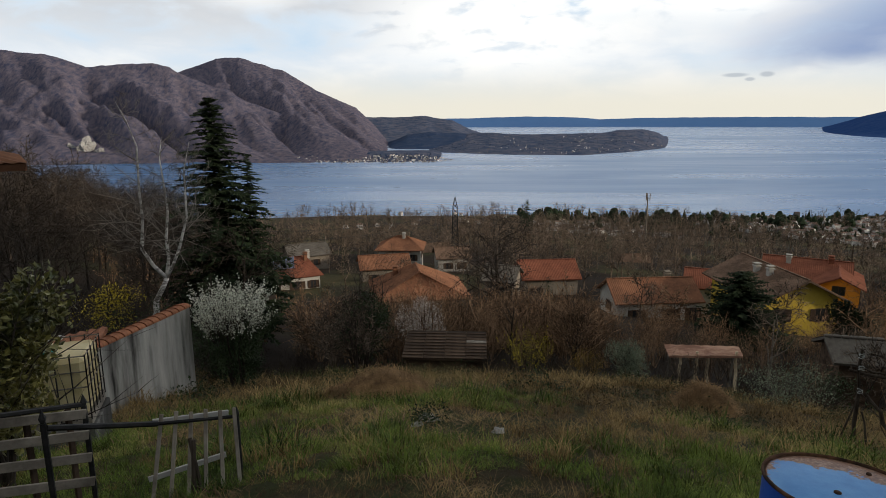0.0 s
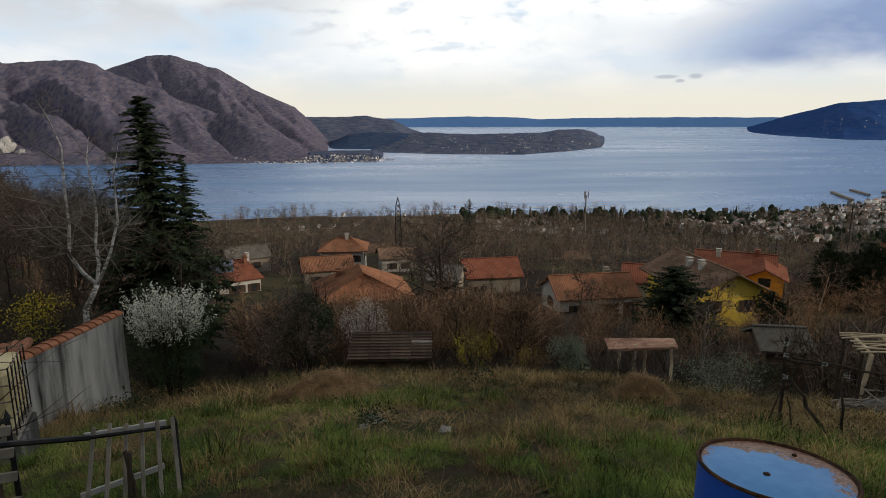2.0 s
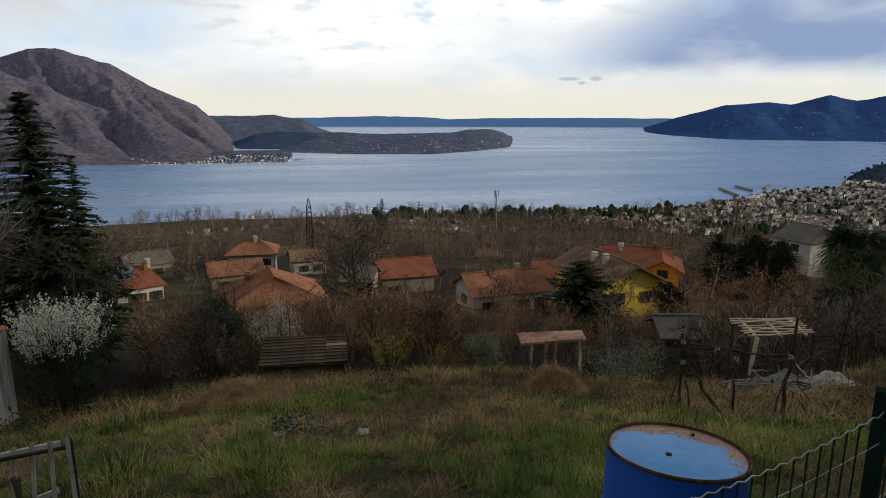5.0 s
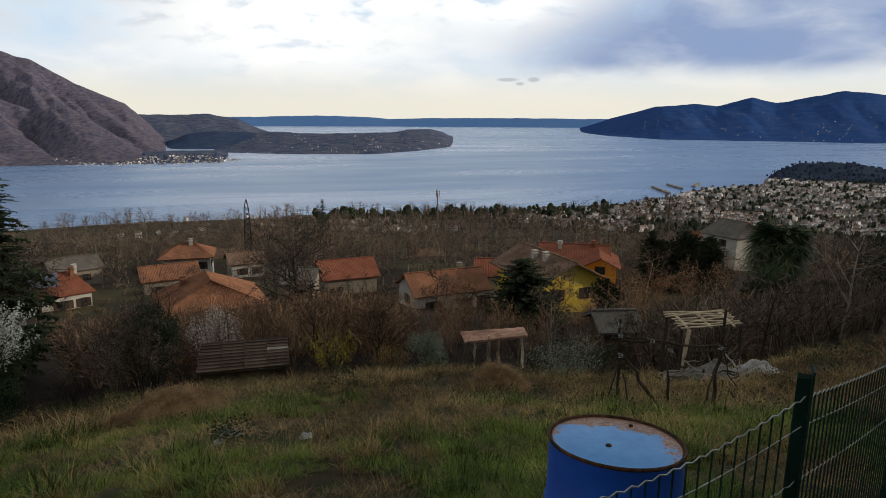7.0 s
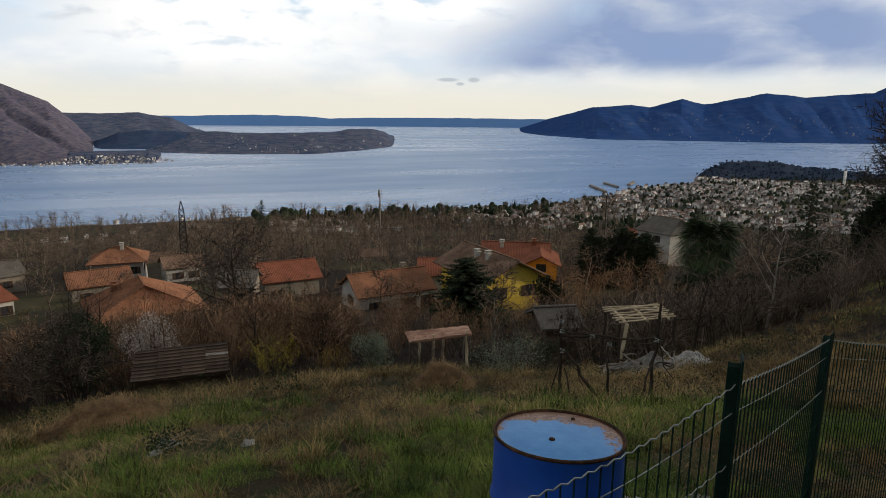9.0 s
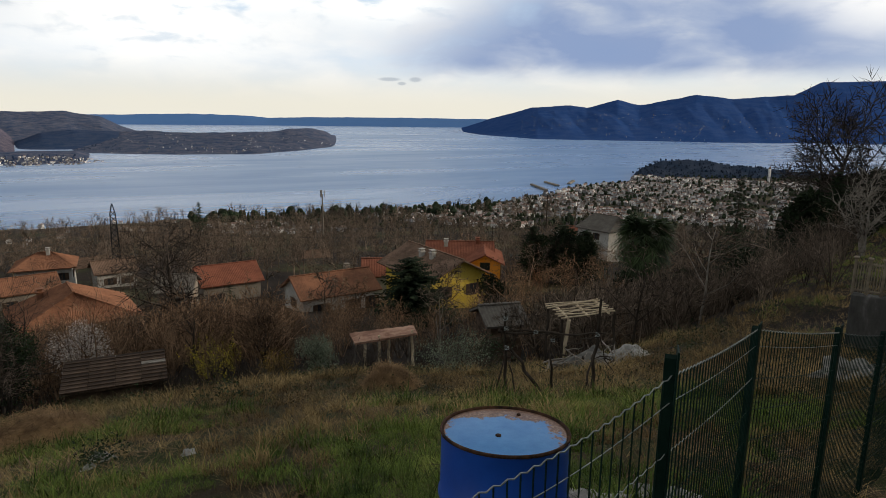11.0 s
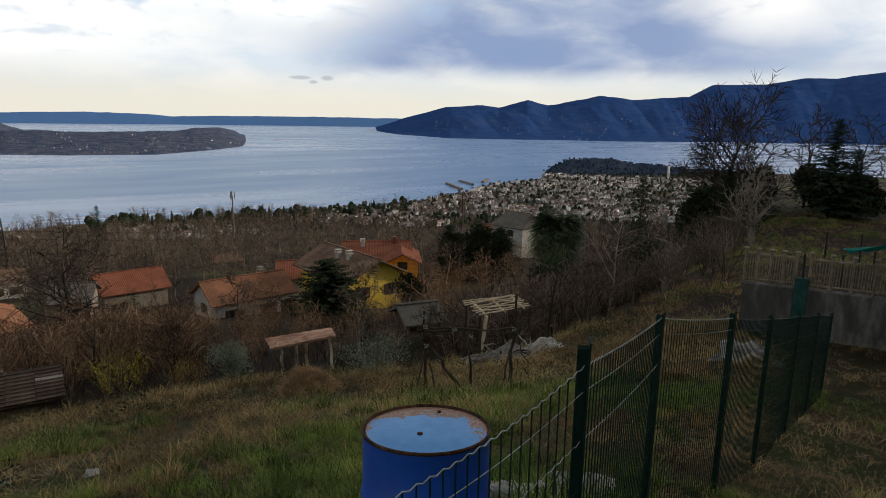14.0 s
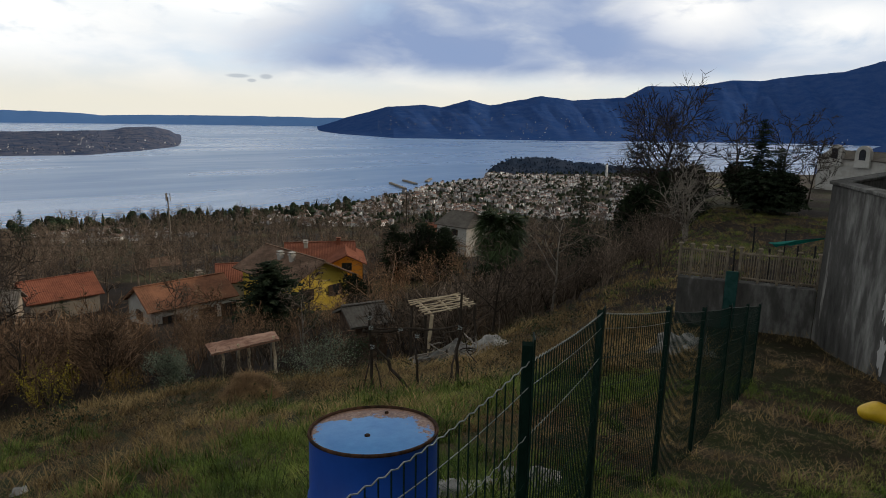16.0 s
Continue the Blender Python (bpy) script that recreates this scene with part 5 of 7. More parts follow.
house("villa", "white villa with a grey-green hipped roof", (42.4, 152), (45.5, 146), 21.4, 5.0, 3.0, 5.0, "plaster_white", "roof_grey", 0.6, hip=1.6, windows=[("f", -1.4, 1.6, 0.9, 1.4), ("f", 1.0, 1.6, 0.9, 1.4), ("f", -1.4, -1.4, 0.9, 1.4), ("l", 0, 1.6, 0.9, 1.4), ("l", 0, -1.4, 0.9, 1.4)])
# its dark board walls stand in for the shade under the open roof
house("garden_shed", "open garden shed under a grey corrugated roof", (32.6, 37.5), (36.6, 38.5), 11.4, 1.8, 0.8, 1.6, "wood_dark", "roof_grey", 0.4)
house("cottage", "pink cottage at the meadow's edge, mostly hidden by its tiled roof", (-55.0, 17.8), (-33.7, 16.8), 0.30, 1.8, 0.55, 3.0, "plaster_white", "roof_orange", 0.8, hip=1.6)


def solar_panels(root):
    m = Matrix.Translation(polar(-14.9, 97.7, -12.72)) @ Matrix.Rotation(radians(14), 4, "Z") @ Matrix.Rotation(radians(24), 4, "X")
    for i in range(4):
        for j in range(2):
            bm = bmesh.new()
            add_box(bm, (0.96, 1.5, 0.05), Matrix.Translation((i * 1.0 - 1.5, j * 1.55 - 0.7, 0.25)), 0.01)
            p = part("solar_panel", bm, M["panel_blue"], root, "dark blue solar panel")
            p.matrix_parent_inverse = root.matrix_world.inverted()
            p.matrix_basis = m


M["panel_blue"] = material("panel_blue", (0.05, 0.07, 0.12), (0.12, 0.15, 0.22), 3, 0.2, 0, spec=0.6)
solar_panels(SOLAR)


def plank_shed():
    """The low shed whose long rows of dark roof boards face the meadow."""
    a, b = polar(-4.1, 25.2, -21.4), polar(4.2, 25.0, -21.9)
    top = polar(0, 27.6, -19.2)
    yaw = math.atan2(b.y - a.y, b.x - a.x)
    L = (b - a).length
    mid = (a + b) / 2
    z = mid.z
    root = empty("shed", Matrix.Translation((mid.x, mid.y, z)) @ Matrix.Rotation(yaw, 4, "Z"), "low shed with a roof of dark weathered boards", "shed")
    rise, run = top.z - z, 2.5
    sl = math.atan2(rise, run)
    n = 9
    rnd = random.Random(4)
    bm = bmesh.new()
    add_box(bm, (L, run, 0.06), Matrix.Translation((0, run / 2, rise / 2 - 0.08)) @ Matrix.Rotation(sl, 4, "X"))
    deck = part("roof", bm, M["wood_dark"], root)
    for i in range(n):
        for j in range(4):
            w = L / 4
            bm = bmesh.new()
            add_box(bm, (w - 0.02, run / n * 1.12, 0.035), Matrix.Rotation(rnd.uniform(-0.006, 0.006), 4, "Z"), 0.008)
            bd = part("board", bm, M["wood_dark"] if rnd.random() > 0.05 else M["wood_grey"], deck)
            v = (i + 0.5) / n
            bd.matrix_basis = Matrix.Translation((-L / 2 + (j + 0.5) * w, run * v, rise * v + 0.0)) @ Matrix.Rotation(sl - 0.11, 4, "X")
    bm = bmesh.new()
    add_box(bm, (L - 0.3, run - 0.3, 2.2), Matrix.Translation((0, run / 2 + 0.1, -1.16)))
    part("wall", bm, M["wood_dark"], root)


plank_shed()


# ---- far towns ----
def town(name, label, rows):
    """Many small gabled houses as one thing that nobody could count."""
    V, F, I, base = [], [], [], 0
    for x, y, z, a, s, h in rows:
        w, d = s, s * _rs.uniform(0.6, 0.9)
        q = h + d * 0.28
        v = np.array([(-w, -d, -1), (w, -d, -1), (w, d, -1), (-w, d, -1), (-w, -d, h), (w, -d, h), (w, d, h), (-w, d, h), (-w, 0, q), (w, 0, q)]) * 0.5
        v[:4, 2], v[4:8, 2], v[8:, 2] = -1.5, h, q
        c, t = math.cos(a), math.sin(a)
        V.append(np.stack([v[:, 0] * c - v[:, 1] * t + x, v[:, 0] * t + v[:, 1] * c + y, v[:, 2] + z], -1))
        for f, m in (((0, 1, 5, 4), 0), ((1, 2, 6, 9, 5), 0), ((2, 3, 7, 6), 0), ((3, 0, 4, 8, 7), 0), ((4, 5, 9, 8), 1), ((6, 7, 8, 9), 1)):
            F.append(tuple(k + base for k in f))
            I.append(m)
        base += 10
    tagged(new(name, mesh_of(name, np.concatenate(V), F, [M["far_wall"], M["far_roof"]], I)), label, "town", kind="stuff")


def town_rows(n, az0, az1, r0, r1, lo, hi, z=None, density=None, tall=0.03):
    out = []
    tries = 0
    while len(out) < n and tries < n * 40:
        tries += 1
        az, r = _rs.uniform(az0, az1), math.sqrt(_rs.uniform(r0 * r0, r1 * r1))
        if z is None and r > np.interp(az, *_SHORE) - 5:
            continue
        x, y = r * math.sin(radians(az)), r * math.cos(radians(az))
        if density and not density(az, r, x, y):
            continue
        s = _rs.uniform(lo, hi)
        h = s * (_rs.uniform(0.5, 0.8) if _rs.random() > tall else _rs.uniform(0.9, 1.3))
        out.append((x, y, float(ground_z(x, y)) if z is None else z(az, r), _rs.uniform(-0.5, 0.5) + (1.57 if _rs.random() > 0.5 else 0), s, h))
    return out


def on_land(prefix):
    """Heights of a built piece of land, by azimuth and distance."""
    ob = bpy.data.objects[prefix]
    co = np.empty(len(ob.data.vertices) * 3)
    ob.data.vertices.foreach_get("co", co)
    co = co.reshape(-1, 3)
    a, r = np.degrees(np.arctan2(co[:, 0], co[:, 1])), np.hypot(co[:, 0], co[:, 1])

    def z(az, q):
        i = np.argmin(((a - az) * q * 0.01745) ** 2 + (r - q) ** 2)
        return float(co[i, 2]) + 0.3
    return z


def land_trees(name, label, land, n, az0, az1, r0, r1, lo, hi, mat):
    z, tiny = on_land(land), [clump_template(190 + k, k % 4 == 0) for k in range(6)]
    out = []
    for k in range(n):
        az, r = _rs.uniform(az0, az1), _rs.uniform(r0, r1)
        h = z(az, r)
        if h > LAKE + 0.6:
            out.append((r * math.sin(radians(az)), r * math.cos(radians(az)), h - 0.6, _rs.uniform(0, 6.28), _rs.uniform(lo, hi), int(_rs.integers(0, 99))))
    scatter(name, label, "woods", tiny, out, M[mat])


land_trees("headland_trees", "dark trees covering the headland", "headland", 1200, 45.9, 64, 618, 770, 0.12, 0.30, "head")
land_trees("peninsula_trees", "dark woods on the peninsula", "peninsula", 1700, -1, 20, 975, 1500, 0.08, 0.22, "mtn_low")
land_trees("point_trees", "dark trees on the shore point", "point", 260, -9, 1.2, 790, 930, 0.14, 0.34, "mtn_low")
town("lake_town", "close-packed town with red roofs by the lake", town_rows(3300, 35, 62, 340, 720, 1.2, 2.8, density=lambda az, r, x, y: not (45.5 < az < 66 and r > 655) and fbm(x * 0.035, y * 0.035, 3) > -0.12 - 0.0012 * max(r - 420, 0), tall=0.10))
town("suburb", "scattered houses among trees above the shore", town_rows(620, 9, 46, 230, 400, 1.5, 2.8, density=lambda az, r, x, y: fbm(x * 0.02 + 4, y * 0.02, 2) > -0.1 and _rs.random() < (az + 5) / 40))
town("suburb", "a few pale houses in the woods", town_rows(26, -10, 15, 230, 340, 1.6, 2.6, tall=0.0))
town("shore_village", "pale village on the far point", town_rows(280, -9.5, 0.8, 800, 905, 1.2, 2.4, z=on_land("point"), density=lambda az, r, x, y: r > np.interp(az, (-12, -4.3, -1, 1.5), (785, 792, 800, 850)) + 6))
town("shore_village", "village along the foot of the mountain", town_rows(90, -13, -5, 815, 905, 1.2, 2.2, z=on_land("mountain")))
town("shore_village", "scattered pale houses on the peninsula", town_rows(110, 1, 19.5, 990, 1290, 0.9, 1.8, z=on_land("peninsula"), density=lambda az, r, x, y: r > np.interp(az, (1, 12, 16, 20), (1015, 975, 1080, 1260)) and fbm(az * 0.8, r * 0.01, 2) > 0.0))
town("shore_village", "pale villages on the slopes of the dark mountain", town_rows(300, 36, 76, 1890, 2480, 1.2, 2.4, z=on_land("mountain.002"), density=lambda az, r, x, y: fbm(az * 0.5, r * 0.004, 3) > -0.02 and r > np.interp(az, (36, 52.6, 70, 80), (1930, 1920, 2330, 2400))))


# ---- the slope's things ----
def drum_lid_material():
    """Blue paint flaking to rust towards the rim."""
    m = bpy.data.materials.new("drum_lid_paint")
    m.use_nodes = True
    add, link = nodes_of(m.node_tree)
    out, b = add("ShaderNodeOutputMaterial"), add("ShaderNodeBsdfPrincipled", Roughness=0.5)
    tc, sep = add("ShaderNodeTexCoord"), add("ShaderNodeVectorMath", operation="LENGTH")
    sh = add("ShaderNodeVectorMath", operation="ADD")
    sh.inputs[1].default_value = (0.085, 0.04, 0)
    link(tc, "Object", sh, 0)
    flat = add("ShaderNodeVectorMath", operation="MULTIPLY")
    flat.inputs[1].default_value = (1, 1, 0)
    link(sh, 0, flat, 0)
    link(flat, 0, sep, 0)
    n = add("ShaderNodeTexNoise", Scale=9.0, Detail=9.0, Roughness=0.75)
    f = add("ShaderNodeTexNoise", Scale=60.0, Detail=4.0, Roughness=0.7)
    link(tc, "Object", n, "Vector")
    link(tc, "Object", f, "Vector")
    a = add("ShaderNodeMath", operation="MULTIPLY_ADD")
    a.inputs[1].default_value, a.inputs[2].default_value = 2.6, -0.45
    link(sep, "Value", a, 0)
    c = add("ShaderNodeMath", operation="ADD")
    link(a, 0, c, 0)
    link(n, 0, c, 1)
    mask = ramp(add, [(0.705, (0, 0, 0)), (0.745, (1, 1, 1))])
    link(c, 0, mask, 0)
    rust = ramp(add, [(0.3, (0.07, 0.03, 0.016)), (0.5, (0.20, 0.09, 0.045)), (0.65, (0.36, 0.24, 0.17))])
    link(f, 0, rust, 0)
    paint = ramp(add, [(0.3, (0.04, 0.20, 0.52)), (0.7, (0.09, 0.30, 0.62))])
    link(n, 0, paint, 0)
    mix = add("ShaderNodeMix", data_type="RGBA")
    link(mask, 0, mix, 0)
    link(paint, 0, mix, 6)
    link(rust, 0, mix, 7)
    link(mix, 2, b, "Base Color")
    bp = add("ShaderNodeBump", Strength=0.4, Distance=0.004)
    link(c, 0, bp, "Height")
    link(bp, 0, b, "Normal")
    link(b, 0, out, 0)
    return m


M["drum_lid"] = drum_lid_material()
M["drum_blue"] = material("drum_blue_paint", (0.007, 0.05, 0.29), (0.014, 0.085, 0.43), 4, 0.36, 0.08, spec=0.5)
M["rust"] = material("rusty_rim", (0.018, 0.011, 0.008), (0.10, 0.05, 0.028), 30, 0.8, 0.3)
M["galvanised"] = material("galvanised_wire", (0.16, 0.18, 0.17), (0.36, 0.38, 0.36), 30, 0.45, 0, metal=0.4)
M["net_green"] = material("turquoise_net", (0.02, 0.22, 0.19), (0.05, 0.36, 0.31), 9, 0.7, 0.1)
M["door_green"] = material("green_steel_door", (0.012, 0.05, 0.045), (0.03, 0.09, 0.08), 6, 0.5, 0.1)
M["yellow_plastic"] = material("yellow_plastic", (0.62, 0.38, 0.01), (0.80, 0.54, 0.03), 5, 0.4, 0.05, spec=0.5)
M["tank_plastic"] = material("yellowed_tank", (0.50, 0.40, 0.20), (0.72, 0.62, 0.38), 2.5, 0.5, 0.05)
M["baluster"] = material("aged_baluster", (0.13, 0.105, 0.078), (0.30, 0.25, 0.185), 4, 0.9, 0.2)
M["sheet_rust"] = material("rusted_sheet", (0.225, 0.112, 0.0732), (0.473, 0.282, 0.192), 3, 0.85, 0.3)
M["tarp"] = material("grey_tarpaulin", (0.05, 0.048, 0.043), (0.20, 0.19, 0.17), 3, 0.7, 0.6)
M["white_paint"] = material("flaked_white_paint", (0.36, 0.352, 0.336), (0.528, 0.52, 0.496), 3, 0.9, 0.3)


def lathe(bm, profile, sides=48):
    """A turned shape from (radius, height) rows."""
    rings = []
    for r, z in profile:
        rings.append([bm.verts.new((r * math.cos(2 * math.pi * k / sides), r * math.sin(2 * math.pi * k / sides), z)) for k in range(sides)])
    for a, b in zip(rings, rings[1:]):
        for k in range(sides):
            bm.faces.new((a[k], a[(k + 1) % sides], b[(k + 1) % sides], b[k]))
    bm.faces.new(rings[0][::-1])
    bm.faces.new(rings[-1])
    for f in bm.faces:
        f.smooth = True


def oil_drum():
    top = polar(35.6, 2.66, -27.5)
    ray = Vector((math.sin(radians(35.6)), math.cos(radians(35.6)), 0))
    side = Vector((ray.y, -ray.x, 0))
    m = Matrix.Translation(top) @ Matrix.Rotation(radians(-DRUM_LEAN), 4, side) @ Matrix.Rotation(radians(20), 4, "Z")
    root = empty("oil_drum", m @ Matrix.Translation((0, 0, -0.88)), "blue steel oil drum with a rusty lid, standing on grass", "drum")
    R = 0.292
    bm = bmesh.new()
    prof = [(R - 0.012, 0.0), (R + 0.006, 0.008), (R + 0.006, 0.022), (R, 0.03)]
    for z in (0.30, 0.58):
        prof += [(R, z - 0.022), (R + 0.007, z - 0.012), (R + 0.010, z), (R + 0.007, z + 0.012), (R, z + 0.022)]
    prof += [(R, 0.858), (R + 0.002, 0.864)]
    lathe(bm, prof, 64)
    part("body", bm, M["drum_blue"], root)
    bm = bmesh.new()
    lathe(bm, [(R - 0.004, 0.862), (R + 0.005, 0.864), (R + 0.007, 0.870), (R + 0.005, 0.877), (R - 0.001, 0.879), (R - 0.005, 0.874), (R - 0.007, 0.862)], 64)
    part("rim", bm, M["rust"], root, "rusty rolled rim")
    bm = bmesh.new()
    lathe(bm, [(R - 0.006, 0.8665), (R - 0.016, 0.868), (0.24, 0.8685), (0.236, 0.8705), (0.05, 0.8715), (0.01, 0.872)], 64)
    part("lid", bm, M["drum_lid"], root, "blue lid flaking to rust")
    for x, y, r in ((-0.08, -0.02, 0.013), (0.2, 0.06, 0.010)):
        bm = bmesh.new()
        lathe(bm, [(r, 0.0), (r, 0.010), (r - 0.005, 0.013), (r * 0.5, 0.013)], 20)
        b = part("bung", bm, M["rust"], root)
        b.location = (x, y, 0.867)


DRUM_LEAN = 6.0
oil_drum()

# fence line: azimuth, distance, top wire below the eye, post top above the wire
FENCE = [(25.0, 1.36, 0.98, 0.05), (50.7, 2.2, 0.868, 0.108), (57.1, 3.9, 1.17, 0.05), (62.9, 5.4, 1.54, 0.07), (65.8, 7.0, 1.95, 0.07), (67.8, 9.2, 2.46, 0.06), (69.1, 11.0, 2.88, 0.06), (70.0, 12.5, 3.24, 0.06)]


def fence():
    root = empty("wire_fence", Matrix(), "green wire mesh fence on steel posts", "fence")
    pts = []
    for az, r, d, up in FENCE:
        g = polar(az, r)
        pts.append((g, EYE - d, up))
    for k, (g, z, up) in enumerate(pts):
        bm = bmesh.new()
        h = z + up - g.z + 0.3
        # a T-shaped post with a slanted tip
        a, b = pts[max(k - 1, 0)][0], pts[min(k + 1, len(pts) - 1)][0]
        yaw = math.atan2(b.y - a.y, b.x - a.x)
        add_box(bm, (0.052, 0.006, h), Matrix.Translation((0, -0.012, h / 2 - 0.3)), 0.001)
        add_box(bm, (0.007, 0.04, h - 0.03), Matrix.Translation((0, 0.011, h / 2 - 0.315)), 0.001)
        for v in bm.verts:
            if v.co.z > h - 0.35:
                v.co.z -= 0.012 if v.co.x < 0 else 0.0
        p = part("post", bm, M["fence_green"], root)
        p.matrix_basis = Matrix.Translation(g) @ Matrix.Rotation(yaw + (0 if k != 1 else 0.5), 4, "Z")
    for k in range(len(pts) - 1):
        (ga, za, _), (gb, zb, _) = pts[k], pts[k + 1]
        L = math.hypot(gb.x - ga.x, gb.y - ga.y)
        n = int(L / 0.05)
        sag = 0.05 if k == 0 else 0.015
        top = lambda u: za + (zb - za) * u - sag * math.sin(math.pi * u)
        xy = lambda u: (ga.x + (gb.x - ga.x) * u, ga.y + (gb.y - ga.y) * u)
        bm = bmesh.new()
        for i in range(1, n):
            u = i / n
            x, y = xy(u)
            bot = float(ground_z(x, y)) - 0.02
            add_tube(bm, [(x, y, bot), (x, y, (bot + top(u)) / 2), (x, y, top(u))], 0.0028, 4, False)
        tagged(part("wire_mesh", bm, M["fence_green"], root), kind="stuff")
        heights = [0.0, -0.10, -0.30, -0.50, -0.70, -0.90, -1.10, -1.3]
        for j, dz in enumerate(heights):
            bm = bmesh.new()
            m = n * (2 if k < 3 else 1)
            line = []
            for i in range(m + 1):
                u = i / m
                x, y = xy(u)
                z = top(u) + dz
                if z < float(ground_z(x, y)) + 0.02:
                    continue
                line.append((x, y, z + (0.005 * (-1) ** i if j == 0 or j > 1 else 0.0)))
            if len(line) > 3:
                add_tube(bm, line, 0.0026 if j == 0 else 0.002, 4, False)
                part("line_wire", bm, M["galvanised"] if j < 2 and k < 3 or (k < 2 and j < 3) else M["fence_green"], root)
            else:
                bm.free()


fence()


def rock(place, size, seed, label):
    bm = bmesh.new()
    bmesh.ops.create_icosphere(bm, subdivisions=4, radius=1.0)
    for v in bm.verts:
        p = v.co.normalized()
        d = 0.75 + 0.45 * noise.fractal(p * 1.3 + Vector((seed, 0, 0)), 1.0, 2.0, 5) + 0.25 * abs(noise.noise(p * 2.7 + Vector((0, seed, 0))))
        v.co = Vector((p.x * size[0], p.y * size[1], p.z * size[2])) * d
    me = bpy.data.meshes.new("rock")
    bm.to_mesh(me)
    bm.free()
    me.materials.append(M["rock"])
    ob = new("rock", me)
    ob.matrix_world = Matrix.Translation(place) @ Matrix.Rotation(seed * 1.7, 4, "Z")
    tagged(ob, label, "rock")


for az, r, s, seed in ((43.5, 3.7, (0.34, 0.22, 0.15), 1), (47.0, 3.9, (0.30, 0.25, 0.13), 2), (50.6, 4.1, (0.22, 0.2, 0.2), 3), (52.8, 4.4, (0.2, 0.16, 0.12), 4)):
    rock(polar(az, r), s, seed, "pale rough rock in the grass beside the fence")
rock(polar(64.2, 14.5), (0.75, 0.5, 0.45), 5, "large pale boulder beyond the fence")
for az, r, s, seed in ((-2.6, 7.6, (0.12, 0.08, 0.05), 6), (-1.4, 7.9, (0.22, 0.14, 0.09), 7), (5.3, 7.2, (0.12, 0.09, 0.05), 8)):
    rock(polar(az, r), s, seed, "small pale stone lying in the grass")
bush("weed_clump", polar(-1.6, 7.7), 0.8, 0.15, "low clump of dark green weeds", 61, "leaf_dark", 500, 0.04, "twig_dark", 3)


for az, r, el, s, sd in ((-29.4, 985, -2.2, (13, 8, 15), 21), (-28.5, 975, -2.6, (9, 6, 8), 22), (-30.4, 1000, -2.3, (7, 5, 9), 23)):
    rock(polar(az, r, el), s, sd, "pale bare rock face low on the mountain")


def heap(place, rx, ry, h, seed, label):
    """A heap of dry stalks: a low mound under thousands of straws."""
    rng = np.random.default_rng(seed)
    n = 2600
    a, q = rng.uniform(0, 6.28, n), np.sqrt(rng.random(n))
    x, y = np.cos(a) * q * rx, np.sin(a) * q * ry
    z = h * (1 - q ** 2) * (0.8 + 0.4 * vnoise(x * 3 + 9, y * 3 + 9)) + rng.uniform(-0.04, 0.04, n)
    gx = np.array([float(ground_z(place.x + u, place.y + w)) for u, w in zip(x, y)]) - place.z
    c = np.stack([x, y, np.maximum(z, 0) + gx], -1)
    d = rng.normal(size=(n, 3)) * [1, 1, 0.35]
    d /= np.linalg.norm(d, axis=1)[:, None]
    L = rng.uniform(0.15, 0.45, n)[:, None]
    w = np.cross(d, [0, 0, 1.0]) * 0.006
    v = np.stack([c - d * L / 2 - w, c - d * L / 2 + w, c + d * L / 2], 1).reshape(-1, 3)
    f = np.arange(n * 3).reshape(-1, 3)
    root = empty("hay_heap", Matrix.Translation(place), label, "heap")
    ob = child("straw_cover", mesh_of("straw_cover", v, f, M["straw_brown"]), root)
    tagged(ob, kind="stuff")
    k = 26
    gv, gf = [(0, 0, h * 0.9)], []
    for i in range(1, 5):
        for j in range(k):
            u, w2 = math.cos(2 * math.pi * j / k) * rx * i / 4, math.sin(2 * math.pi * j / k) * ry * i / 4
            gv.append((u, w2, h * 0.9 * (1 - (i / 4) ** 2) + float(ground_z(place.x + u, place.y + w2)) - place.z - (0.05 if i == 4 else 0)))
    gf += [(0, 1 + j, 1 + (j + 1) % k) for j in range(k)]
    for i in range(3):
        s = 1 + i * k
        gf += [(s + j, s + k + j, s + k + (j + 1) % k, s + (j + 1) % k) for j in range(k)]
    child("mound", mesh_of("mound", gv, gf, M["straw_brown"], shade=True), root)


M["straw_brown"] = material("brown_stalks", (0.13, 0.0781, 0.04), (0.351, 0.22, 0.11), 4, 0.95, 0.4, island=0.5)
heap(polar(-5.6, 12.0), 1.15, 0.8, 0.62, 1, "heap of brown dry cuttings on the meadow")
heap(polar(-9.4, 12.3), 0.6, 0.5, 0.3, 2, "small heap of brown dry cuttings")
heap(polar(24.2, 13.6), 0.7, 0.55, 0.62, 3, "heap of brown dry stalks beside the bushes")


